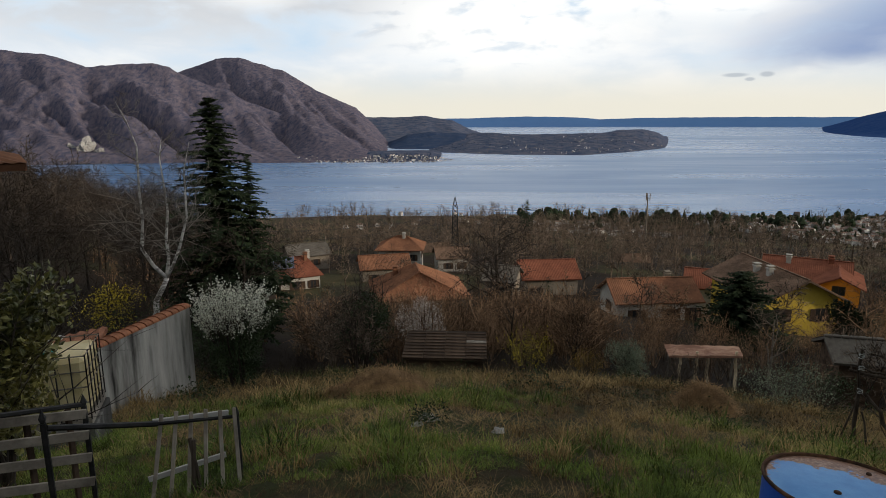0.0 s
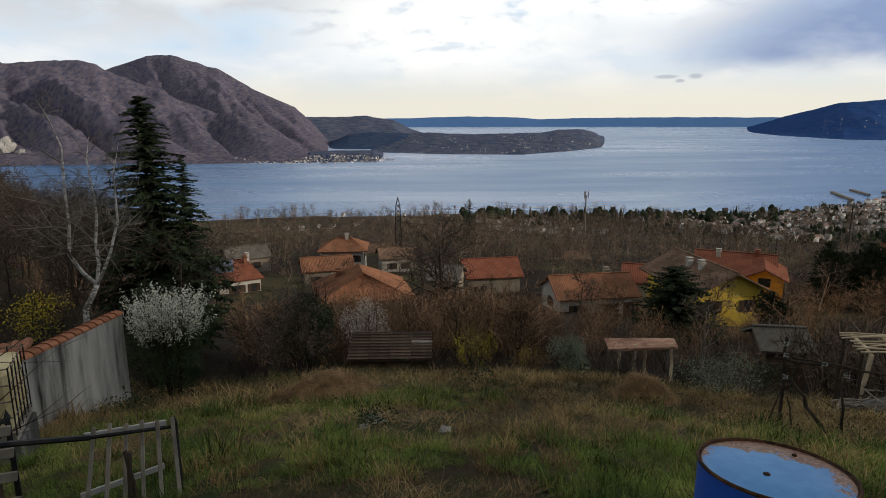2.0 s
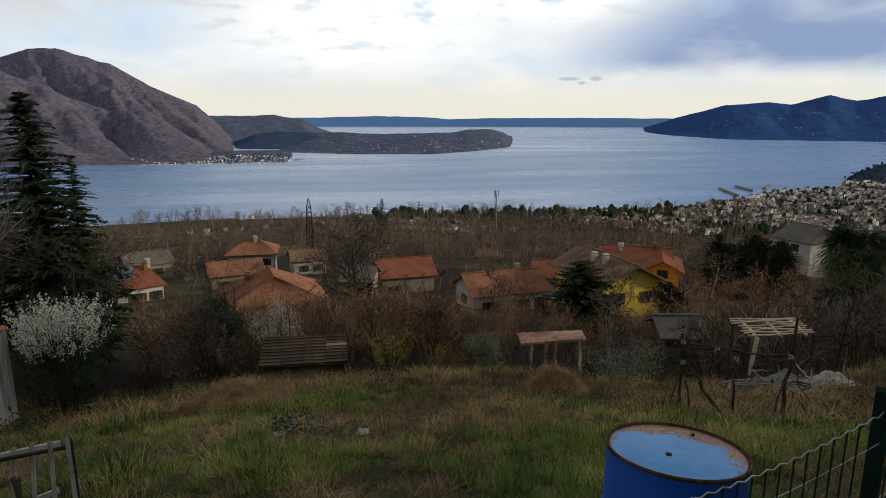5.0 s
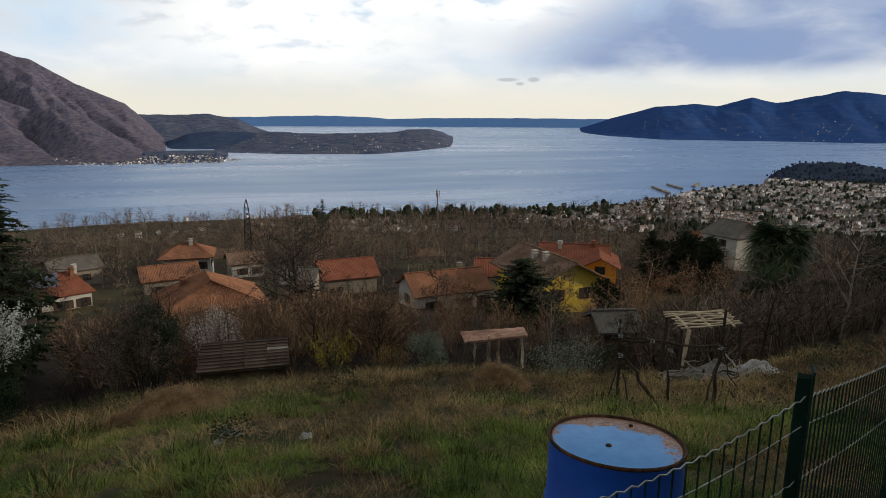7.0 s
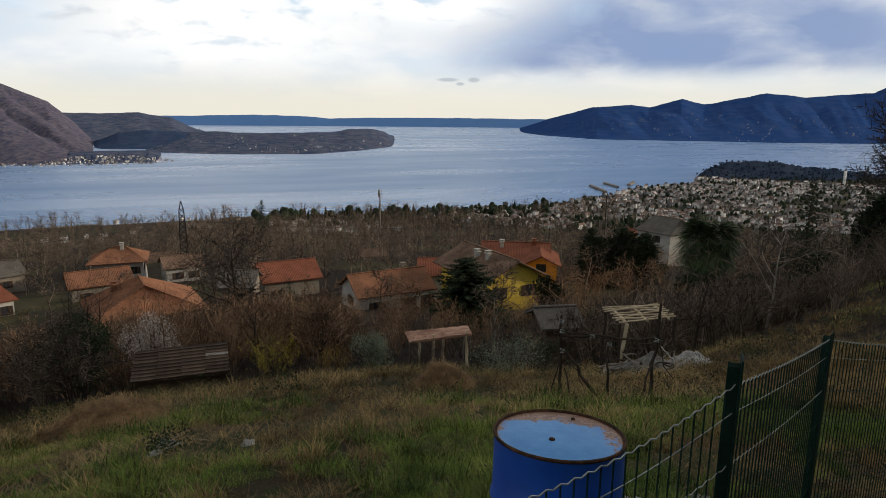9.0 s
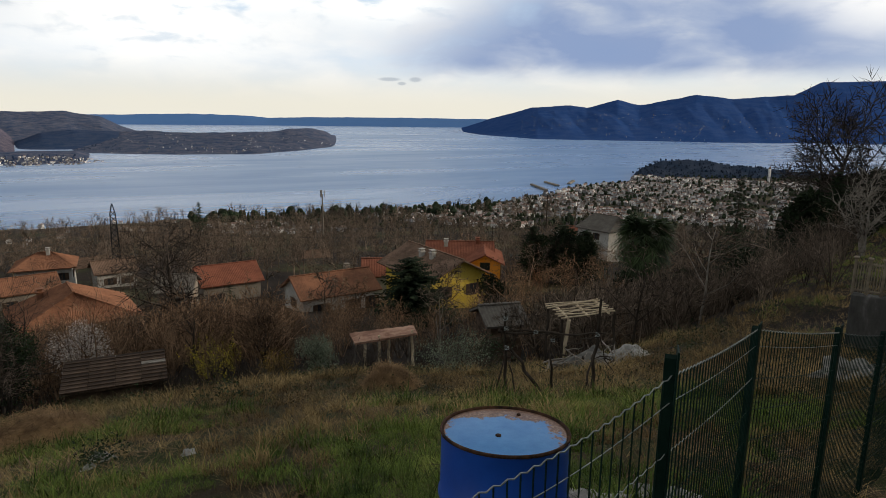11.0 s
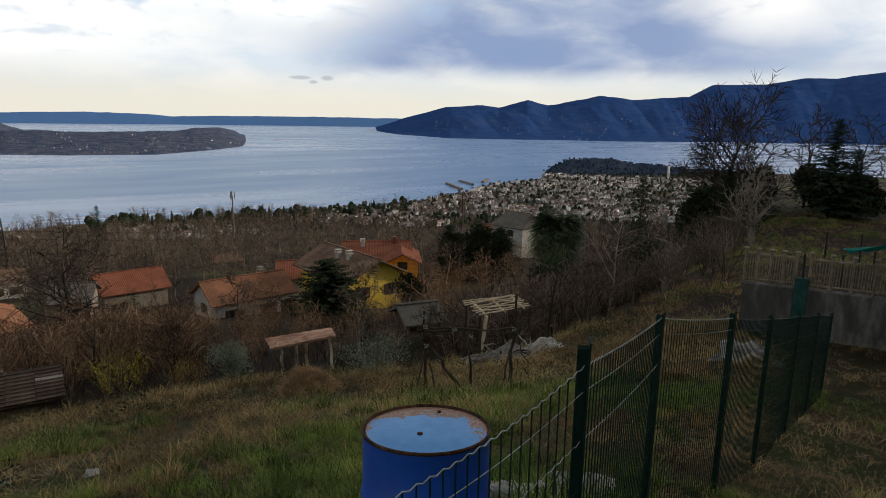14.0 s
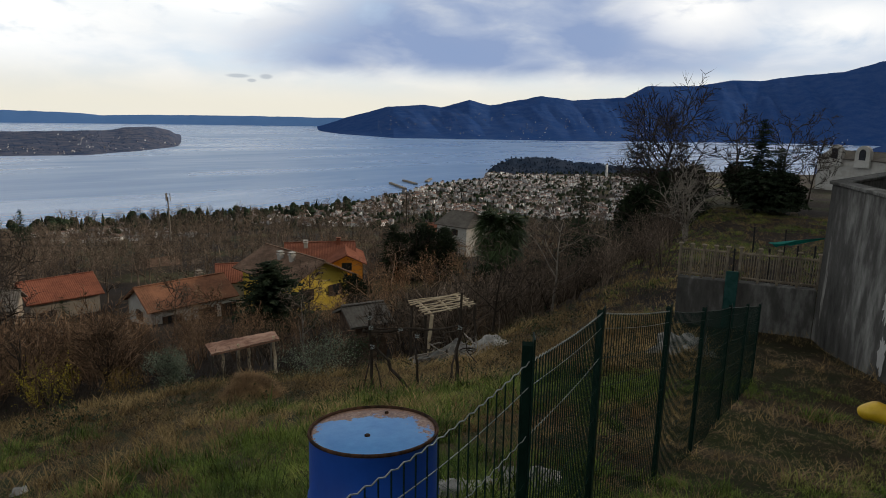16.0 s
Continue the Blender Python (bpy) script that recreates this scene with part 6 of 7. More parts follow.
def pergola():
    root = empty("pergola", polar(23.6, 30.5), "rustic pergola with a flat rusty roof on pale poles", "pergola")
    o = root.matrix_world.translation
    corners = [polar(20.9, 29.6, -20.25), polar(26.9, 29.8, -19.45), polar(26.5, 31.6, -18.75), polar(20.4, 31.4, -19.35)]
    bm = bmesh.new()
    sheet(bm, *corners, pitch=0.5, amp=0.03, thick=0.08)
    roof = part("roof", bm, M["sheet_rust"], root, "rusty reddish sheet roof")
    roof.location = -o
    for k, az in enumerate((21.9, 23.3, 24.2, 26.5)):
        u = (az - 20.9) / 6
        top = corners[0].lerp(corners[1], u) + Vector((0.05, 0.25, 0.12 if k in (1, 3) else -0.04))
        g = polar(az, 29.9)
        bm = bmesh.new()
        add_tube(bm, [p - o for p in wobble(g, top, 4, 0.04, k)], [0.085, 0.08, 0.075, 0.07, 0.065], 7)
        part("post", bm, M["wood_pale"], root)
    for k, az in enumerate((20.8, 23.0, 26.0)):
        top = corners[3].lerp(corners[2], (az - 20.3) / 6.1) - Vector((0, 0.1, 0.05))
        bm = bmesh.new()
        add_tube(bm, [p - o for p in wobble(polar(az, 32.0), top, 4, 0.03, k + 9)], 0.05, 6)
        part("post", bm, M["wood_grey"], root)
    bm = bmesh.new()
    add_tube(bm, [p - o for p in wobble(corners[0] + Vector((0, 0.2, -0.1)), corners[1] + Vector((0, 0.2, -0.1)), 4, 0.03, 3)], 0.05, 6)
    part("beam", bm, M["wood_grey"], root)


pergola()


def stick_canopy():
    root = empty("stick_canopy", polar(42.3, 20.5), "open canopy of peeled poles over a garden heap", "canopy")
    o = root.matrix_world.translation
    c = [polar(40.6, 19.6, -17.6), polar(45.3, 20.0, -16.55), polar(43.9, 21.8, -15.6), polar(39.2, 21.6, -16.4)]
    rnd = random.Random(3)
    for k in range(8):
        u = k / 7
        a, b = c[0].lerp(c[3], u), c[1].lerp(c[2], u)
        e = (b - a) * rnd.uniform(0.0, 0.10)
        bm = bmesh.new()
        add_tube(bm, [p - o for p in wobble(a - e, b + e * rnd.uniform(-1, 1), 5, 0.04, k)], 0.026, 6)
        part("pole", bm, M["wood_pale"], root)
    for k in range(3):
        u = (k + 0.3) / 2.6
        bm = bmesh.new()
        add_tube(bm, [p - o - Vector((0, 0, 0.06)) for p in wobble(c[0].lerp(c[1], u), c[3].lerp(c[2], u), 4, 0.03, k + 20)], 0.04, 6)
        part("beam", bm, M["wood_pale"], root)
    for k, (q, rr) in enumerate(zip(c, (19.7, 20.1, 21.7, 21.5))):
        az = math.degrees(math.atan2(q.x, q.y))
        bm = bmesh.new()
        add_tube(bm, [p - o for p in wobble(polar(az, rr), q - Vector((0, 0, 0.05)), 4, 0.04, k + 30)], 0.05, 6)
        part("post", bm, M["bark"], root)
    bm = bmesh.new()
    add_tube(bm, [p - o for p in wobble(polar(40.6, 19.9), polar(41.2, 19.7, -17.7), 3, 0.02, 77)], 0.07, 6)
    part("prop", bm, M["wood_pale"], root)


stick_canopy()


def tarp_heap(place, rx, ry, h, seed, mat, label):
    bm = bmesh.new()
    n = 40
    grid = []
    for j in range(n + 1):
        row = []
        for i in range(n + 1):
            u, v = i / n * 2 - 1, j / n * 2 - 1
            x, y = u * rx, v * ry
            d = max(0.0, 1 - (u * u + v * v) ** 1.1)
            z = h * d * (0.7 + 0.9 * vnoise(u * 3 + seed * 5 + 9, v * 3 + 9)) + 0.05 * float(fbm(x * 4 + seed, y * 4, 3))
            row.append(bm.verts.new((x, y, float(z) + float(ground_z(place.x + x, place.y + y)) - place.z)))
        grid.append(row)
    for j in range(n):
        for i in range(n):
            bm.faces.new((grid[j][i], grid[j][i + 1], grid[j + 1][i + 1], grid[j + 1][i]))
    for f in bm.faces:
        f.smooth = True
    me = bpy.data.meshes.new("compost_mound")
    bm.to_mesh(me)
    bm.free()
    me.materials.append(M[mat])
    ob = new("compost_mound", me)
    ob.location = place
    tagged(ob, label, "heap")


tarp_heap(polar(42.6, 19.4), 1.4, 0.9, 0.42, 1, "tarp", "crumpled grey tarpaulin over a garden heap")
tarp_heap(polar(46.4, 19.6), 0.9, 0.6, 0.34, 2, "rock", "pale grey heap of rubble beside a tarpaulin")


def branch_pile(place, n, spread, seed):
    root = empty("branch_pile", Matrix.Translation(place), "loose pile of cut dark branches", "branches")
    rnd = random.Random(seed)
    for k in range(n):
        a = Vector((rnd.uniform(-spread, spread), rnd.uniform(-0.5, 0.5), rnd.uniform(0.05, 0.5)))
        d = Vector((rnd.uniform(-1, 1), rnd.uniform(-0.6, 0.6), rnd.uniform(-0.1, 0.35))).normalized() * rnd.uniform(0.5, 1.3)
        bm = bmesh.new()
        add_tube(bm, wobble(a - d / 2, a + d / 2, 4, 0.05, seed * 50 + k), [0.03, 0.026, 0.022, 0.016, 0.008], 5)
        part("branch", bm, M["wood_grey"] if k % 3 else M["bark"], root)


branch_pile(polar(41.8, 18.6), 26, 1.0, 2)
branch_pile(polar(44.6, 18.4), 14, 0.7, 3)


def trellis():
    """A rustic vine frame of crooked branches tied with wire."""
    root = empty("vine_trellis", polar(39.6, 13.2), "rustic vine trellis of crooked branches", "trellis")
    o = root.matrix_world.translation
    P = lambda az, r, el=None: polar(az, r, el) - o
    bars = [
        ("post", wobble(P(35.6, 13.2), P(35.3, 13.2, -17.4), 5, 0.03, 1), 0.05),
        ("post", wobble(P(43.7, 13.4), P(44.0, 13.4, -15.6), 6, 0.05, 2), 0.055),
        ("post", wobble(P(40.0, 13.3), P(39.7, 13.3, -19.7), 4, 0.04, 3), 0.04),
        ("brace", wobble(P(34.4, 12.7), P(35.4, 13.1, -21.2), 3, 0.03, 4), 0.025),
        ("brace", wobble(P(36.5, 12.9), P(35.8, 13.0, -22.0), 3, 0.03, 5), 0.03),
        ("brace", wobble(P(39.0, 12.8), P(35.8, 13.1, -20.6), 6, 0.06, 6), 0.055),
        ("brace", wobble(P(42.9, 12.9), P(43.8, 13.3, -20.3), 4, 0.05, 7), 0.035),
        ("bar", wobble(P(34.6, 13.2, -19.1), P(44.6, 13.4, -18.6), 8, 0.06, 8), 0.04),
        ("bar", wobble(P(35.2, 13.2, -18.7), P(40.6, 13.3, -19.2), 6, 0.05, 9), 0.025),
        ("bar", wobble(P(43.8, 13.4, -19.0), P(41.0, 13.0, -20.2), 5, 0.08, 10), 0.025),
        ("vine", wobble(P(43.9, 13.3, -18.6), P(45.8, 13.2, -23.2), 6, 0.10, 11), 0.018),
        ("vine", wobble(P(43.6, 13.3, -17.0), P(45.6, 13.4, -17.9), 5, 0.08, 12), 0.015),
        ("vine", wobble(P(35.4, 13.2, -18.6), P(33.2, 13.0, -21.0), 6, 0.08, 13), 0.014),
        ("vine", wobble(P(35.5, 13.2, -20.2), P(37.6, 13.0, -23.4), 6, 0.08, 14), 0.014),
        ("vine", wobble(P(33.6, 12.8, -22.0), P(35.4, 13.1, -20.4), 6, 0.06, 15), 0.013),
    ]
    for name, pts, r in bars:
        bm = bmesh.new()
        n = len(pts)
        add_tube(bm, pts, [r * (0.78 - 0.36 * i / n) for i in range(n)], 7)
        part(name, bm, M["bark"], root)
    rnd = random.Random(8)
    for az, el in ((35.4, -18.8), (35.5, -20.5), (43.9, -18.8), (39.8, -19.6), (38.2, -19.0), (35.3, -17.9)):
        c = P(az, 13.15, el)
        bm = bmesh.new()
        add_tube(bm, [c + Vector((math.cos(t * 1.3) * 0.05, math.sin(t * 1.3) * 0.05, 0.007 * t - 0.05 + rnd.uniform(-0.02, 0.02))) for t in range(14)], 0.006, 4)
        part("tie_wire", bm, M["galvanised"], root)


trellis()


def retaining_wall():
    """The stained wall with its balustrade, and the tall tank wall that it meets."""
    root = empty("retaining_wall", Matrix(), "stained concrete retaining wall with vertical dark streaks", "wall", kind="structure")
    top_z = EYE - 4.30

    def block(a, b, z0, z1, thick, name, mat="concrete"):
        a2, b2 = Vector((a.x, a.y, 0)), Vector((b.x, b.y, 0))
        d = b2 - a2
        bm = bmesh.new()
        m = Matrix.Translation(((a.x + b.x) / 2, (a.y + b.y) / 2, (z0 + z1) / 2)) @ Matrix.Rotation(math.atan2(d.y, d.x), 4, "Z") @ Matrix.Translation((0, thick / 2, 0))
        add_box(bm, (d.length, thick, z1 - z0), m, 0.02)
        return part(name, bm, M[mat], root)
    A, B, C, D = polar(63.3, 18.8), polar(67.1, 18.8), polar(68.1, 18.85), polar(73.9, 19.0)
    block(A, B, EYE - 7.4, top_z, 0.35, "wall_panel")
    block(C, D, EYE - 7.4, top_z, 0.35, "wall_panel")
    block(B, C, EYE - 7.2, EYE - 4.0, 0.06, "green_door", "door_green")
    tall = EYE - 1.44
    E, F = polar(79.0, 15.1), polar(96.0, 11.0)
    G = polar(78.5, 27.0)
    block(D, E, EYE - 7.0, tall, 0.35, "tall_wall")
    block(E, F, EYE - 6.5, tall - 0.004, 0.35, "tall_wall")
    block(G, D, EYE - 8.0, tall - 0.004, 0.35, "tall_wall")
    for a, b in ((D, E), (E, F), (G, D)):
        d = Vector((b.x - a.x, b.y - a.y, 0))
        bm = bmesh.new()
        add_box(bm, (d.length + 0.05, 0.46, 0.08), Matrix.Translation(((a.x + b.x) / 2, (a.y + b.y) / 2, tall + 0.042)) @ Matrix.Rotation(math.atan2(d.y, d.x), 4, "Z") @ Matrix.Translation((0, 0.16, 0)), 0.015)
        part("coping", bm, M["concrete"], root)
    # flaked white paint, a few millimetres proud of the tall wall
    d = (Vector((E.x - D.x, E.y - D.y, 0))).normalized()
    out = Vector((-d.y, d.x, 0)) * -1
    rnd = random.Random(12)
    for s0, zc, w, h in ((3.95, -3.4, 0.28, 1.5), (4.0, -4.6, 0.22, 1.0), (0.45, -4.0, 0.13, 3.0)):
        bm = bmesh.new()
        ring = []
        for k in range(26):
            a = 2 * math.pi * k / 26
            q = 0.75 + rnd.uniform(-0.22, 0.25)
            p = Vector((D.x, D.y, EYE + zc)) + d * (s0 + math.cos(a) * w * q) + Vector((0, 0, math.sin(a) * h / 2 * q)) + out * 0.006
            ring.append(bm.verts.new(p))
        bm.faces.new(ring)
        part("paint_patch", bm, M["white_paint"] if s0 > 1 else M["concrete_pale"], root)
    # balustrade
    for a, b, bays in ((A, B, 4), (C, D, 4)):
        rail = empty("balustrade", Matrix(), "aged beige balustrade with capped posts on a wall", "railing", "wall balustrade")
        a, b = Vector((a.x, a.y, top_z)), Vector((b.x, b.y, top_z))
        d = (b - a)
        yaw = math.atan2(d.y, d.x)
        inner = Matrix.Rotation(yaw, 4, "Z") @ Matrix.Translation((0, 0.17, 0))
        for k in range(bays + 1):
            bm = bmesh.new()
            p = a.lerp(b, k / bays)
            add_box(bm, (0.07, 0.09, 0.92), Matrix.Translation(p) @ inner @ Matrix.Translation((0, 0, 0.46)), 0.012)
            post = part("post", bm, M["baluster"], rail)
            bm = bmesh.new()
            add_box(bm, (0.13, 0.15, 0.06), Matrix.Translation(p) @ inner @ Matrix.Translation((0, 0, 0.95)), 0.02)
            part("cap", bm, M["baluster"], post)
        for z, h in ((0.10, 0.05), (0.80, 0.05)):
            bm = bmesh.new()
            add_box(bm, (d.length, 0.07, h), Matrix.Translation((a + b) / 2) @ inner @ Matrix.Translation((0, 0, z)), 0.01)
            part("rail", bm, M["baluster"], rail)
        me = None
        for k in range(bays):
            for j in range(6 if bays * 0.4 < d.length else 4):
                p = a.lerp(b, (k + (j + 1) / (7 if bays * 0.4 < d.length else 5)) / bays)
                if me is None:
                    bm = bmesh.new()
                    add_box(bm, (0.024, 0.03, 0.80), Matrix.Translation((0, 0, 0.46)), 0.004)
                    ob = part("baluster", bm, M["baluster"], rail)
                    me = ob.data
                else:
                    ob = child("baluster", me, rail)
                ob.matrix_basis = Matrix.Translation(p) @ inner


retaining_wall()


def net_and_stakes():
    """The thin garden stakes on the grassy rise, with a strip of turquoise net."""
    for k, (az, r) in enumerate(((67.6, 26), (70.2, 27), (72.2, 28), (73.4, 28.5), (68.9, 33), (71.2, 34))):
        g = polar(az, r)
        bm = bmesh.new()
        add_tube(bm, [(0, 0, -0.2), (0.02, 0, 0.9), (0.0, 0.02, 1.8)], 0.035, 6)
        me = bpy.data.meshes.new("garden_stake")
        bm.to_mesh(me)
        bm.free()
        me.materials.append(M["metal_black"])
        ob = new("garden_stake", me)
        ob.location = g
        tagged(ob, "thin dark stake standing in the grass", "stake", "garden stakes")
    a, b = polar(72.2, 24, -8.9), polar(74.6, 24, -8.4)
    bm = bmesh.new()
    n = 16
    rows = []
    for j in range(5):
        rows.append([bm.verts.new(a.lerp(b, i / n) + Vector((0.3 * j * 0.3, 0.28 * j, -0.10 * j - 0.10 * math.sin(i * 0.9 + j) * (j / 4)))) for i in range(n + 1)])
    for j in range(4):
        for i in range(n):
            bm.faces.new((rows[j][i], rows[j][i + 1], rows[j + 1][i + 1], rows[j + 1][i]))
    bmesh.ops.solidify(bm, geom=bm.faces[:], thickness=0.01)
    me = bpy.data.meshes.new("shade_net")
    bm.to_mesh(me)
    bm.free()
    me.materials.append(M["net_green"])
    tagged(new("shade_net", me), "turquoise garden net stretched over stakes", "net")


net_and_stakes()


def yellow_tub():
    place = polar(80.2, 11.6)
    root = empty("plastic_tub", Matrix.Translation(place + Vector((0, 0, 0.14))) @ Matrix.Rotation(radians(-70), 4, "Z"), "bright yellow plastic tub lying on trodden grass", "tub")
    bm = bmesh.new()
    bmesh.ops.create_icosphere(bm, subdivisions=4, radius=1.0)
    for v in bm.verts:
        p = v.co
        u = p.x
        v.co = Vector((u * 0.5, p.y * 0.20 * (1 - 0.35 * u), p.z * 0.15 * (1 - 0.45 * u) + 0.02 * math.sin(u * 9)))
    for f in bm.faces:
        f.smooth = True
    part("shell", bm, M["yellow_plastic"], root)
    for x in (-0.1, 0.16):
        bm = bmesh.new()
        ring = [(x, math.cos(2 * math.pi * k / 24) * 0.245 * (1 - 0.35 * x / 0.55), math.sin(2 * math.pi * k / 24) * 0.155 * (1 - 0.45 * x / 0.55) + 0.02 * math.sin(x / 0.55 * 9)) for k in range(25)]
        add_tube(bm, ring, 0.010, 5)
        part("strap", bm, M["metal_black"], root, "black strap")


yellow_tub()


# ---- the garden's left end ----
def garden_wall():
    root = empty("garden_wall", Matrix(), "pale rendered garden wall streaked with black", "wall", kind="structure")
    a, b = polar(-22.9, 17.0, -15.8), polar(-31.5, 14.3, -15.8)
    za, zb = EYE - 4.78, EYE - 4.72
    ga = EYE - 7.6
    d = Vector((b.x - a.x, b.y - a.y, 0))
    L = d.length
    yaw = math.atan2(d.y, d.x)
    m = Matrix.Translation((a.x, a.y, 0)) @ Matrix.Rotation(yaw, 4, "Z")
    bm = bmesh.new()
    add_box(bm, (L, 0.28, za - ga), m @ Matrix.Translation((L / 2, -0.14, (za + ga) / 2)), 0.015)
    part("wall_panel", bm, M["concrete_pale"], root)
    n = 15
    me = None
    for i in range(n):
        if me is None:
            bm = bmesh.new()
            prof = [(0.20 * math.cos(math.pi * k / 8), 0.10 * math.sin(math.pi * k / 8)) for k in range(9)]
            ends = []
            for x, s in ((-0.24, 1.0), (0.24, 0.84)):
                ends.append(([bm.verts.new((x, y * s, z * s + (0.012 if x < 0 else 0))) for y, z in prof], [bm.verts.new((x, y * s * 0.86, max(z * s - 0.02, -0.015) + (0.012 if x < 0 else 0))) for y, z in prof]))
            for k in range(8):
                bm.faces.new((ends[0][0][k], ends[0][0][k + 1], ends[1][0][k + 1], ends[1][0][k]))
                bm.faces.new((ends[0][1][k + 1], ends[0][1][k], ends[1][1][k], ends[1][1][k + 1]))
                for e in ends:
                    bm.faces.new((e[0][k], e[1][k], e[1][k + 1], e[0][k + 1]))
            ob = part("coping_tile", bm, M["terracotta"], root)
            me = ob.data
        else:
            ob = child("coping_tile", me, root)
        ob.matrix_basis = m @ Matrix.Translation(((i + 0.5) * L / n, -0.14, za + 0.012)) @ Matrix.Rotation(math.pi, 4, "Z")
        ob.scale = (L / n / 0.44, 1, 1)
    # the low tiled lean-to roof behind it
    lean = empty("lean_to", Matrix(), "low lean-to with an orange tiled roof behind a wall", "shed")
    p0, p1 = polar(-30.2, 15.0), polar(-36.5, 14.2)
    q0, q1 = polar(-29.4, 17.0), polar(-35.0, 16.6)
    zl, zh = EYE - 4.76, EYE - 4.88
    bm = bmesh.new()
    sheet(bm, (p1.x, p1.y, zl), (p0.x, p0.y, zl), (q0.x, q0.y, zh - 0.15), (q1.x, q1.y, zh - 0.15), 0.24, 0.05, 0.1)
    part("roof", bm, M["terracotta"], lean)
    bm = bmesh.new()
    c = (p0 + p1 + q0 + q1) / 4
    add_box(bm, (1.5, 1.2, 2.4), Matrix.Translation((c.x - 0.3, c.y + 0.1, zl - 1.40)) @ Matrix.Rotation(radians(-20), 4, "Z"), 0.01)
    part("wall", bm, M["plaster_white"], lean)


garden_wall()


def ibc_tank():
    place = polar(-33.3, 10.7)
    place.z = EYE - 4.47
    root = empty("water_tank", Matrix.Translation(place) @ Matrix.Rotation(radians(18), 4, "Z"), "yellowed plastic water tank in a metal cage", "tank")
    W, D, H = 1.0, 1.0, 1.0
    bm = bmesh.new()
    add_box(bm, (W - 0.06, D - 0.06, H - 0.1), Matrix.Translation((0, 0, H / 2 + 0.10)), 0.06)
    part("bottle", bm, M["tank_plastic"], root)
    bm = bmesh.new()
    add_box(bm, (W, D, 0.12), Matrix.Translation((0, 0, 0.06)), 0.01)
    part("pallet", bm, M["wood_grey"], root)
    bm = bmesh.new()
    add_box(bm, (W + 0.1, D + 0.1, 1.2), Matrix.Translation((0, 0, -0.602)), 0.02)
    part("plinth", bm, M["concrete"], root, "rough concrete plinth")
    bars = []
    for i in range(6):
        u = -W / 2 + W * i / 5
        bars += [[(u, -D / 2, 0.1), (u, -D / 2, H + 0.12)], [(u, D / 2, 0.1), (u, D / 2, H + 0.12)], [(-W / 2, u, 0.1), (-W / 2, u, H + 0.12)], [(W / 2, u, 0.1), (W / 2, u, H + 0.12)]]
    for j in range(5):
        z = 0.14 + (H - 0.04) * j / 4
        bars.append([(-W / 2, -D / 2, z), (W / 2, -D / 2, z), (W / 2, D / 2, z), (-W / 2, D / 2, z), (-W / 2, -D / 2, z)])
    for k, b in enumerate(bars):
        bm = bmesh.new()
        add_tube(bm, b, 0.011, 6)
        part("cage_bar", bm, M["wood_grey"] if k > 23 else M["metal_black"], root)
    bm = bmesh.new()
    lathe(bm, [(0.11, 0.0), (0.11, 0.05), (0.09, 0.06)], 24)
    c = part("cap", bm, M["net_green"], root, "turquoise screw cap")
    c.location = (-0.1, -0.1, H + 0.06)


ibc_tank()


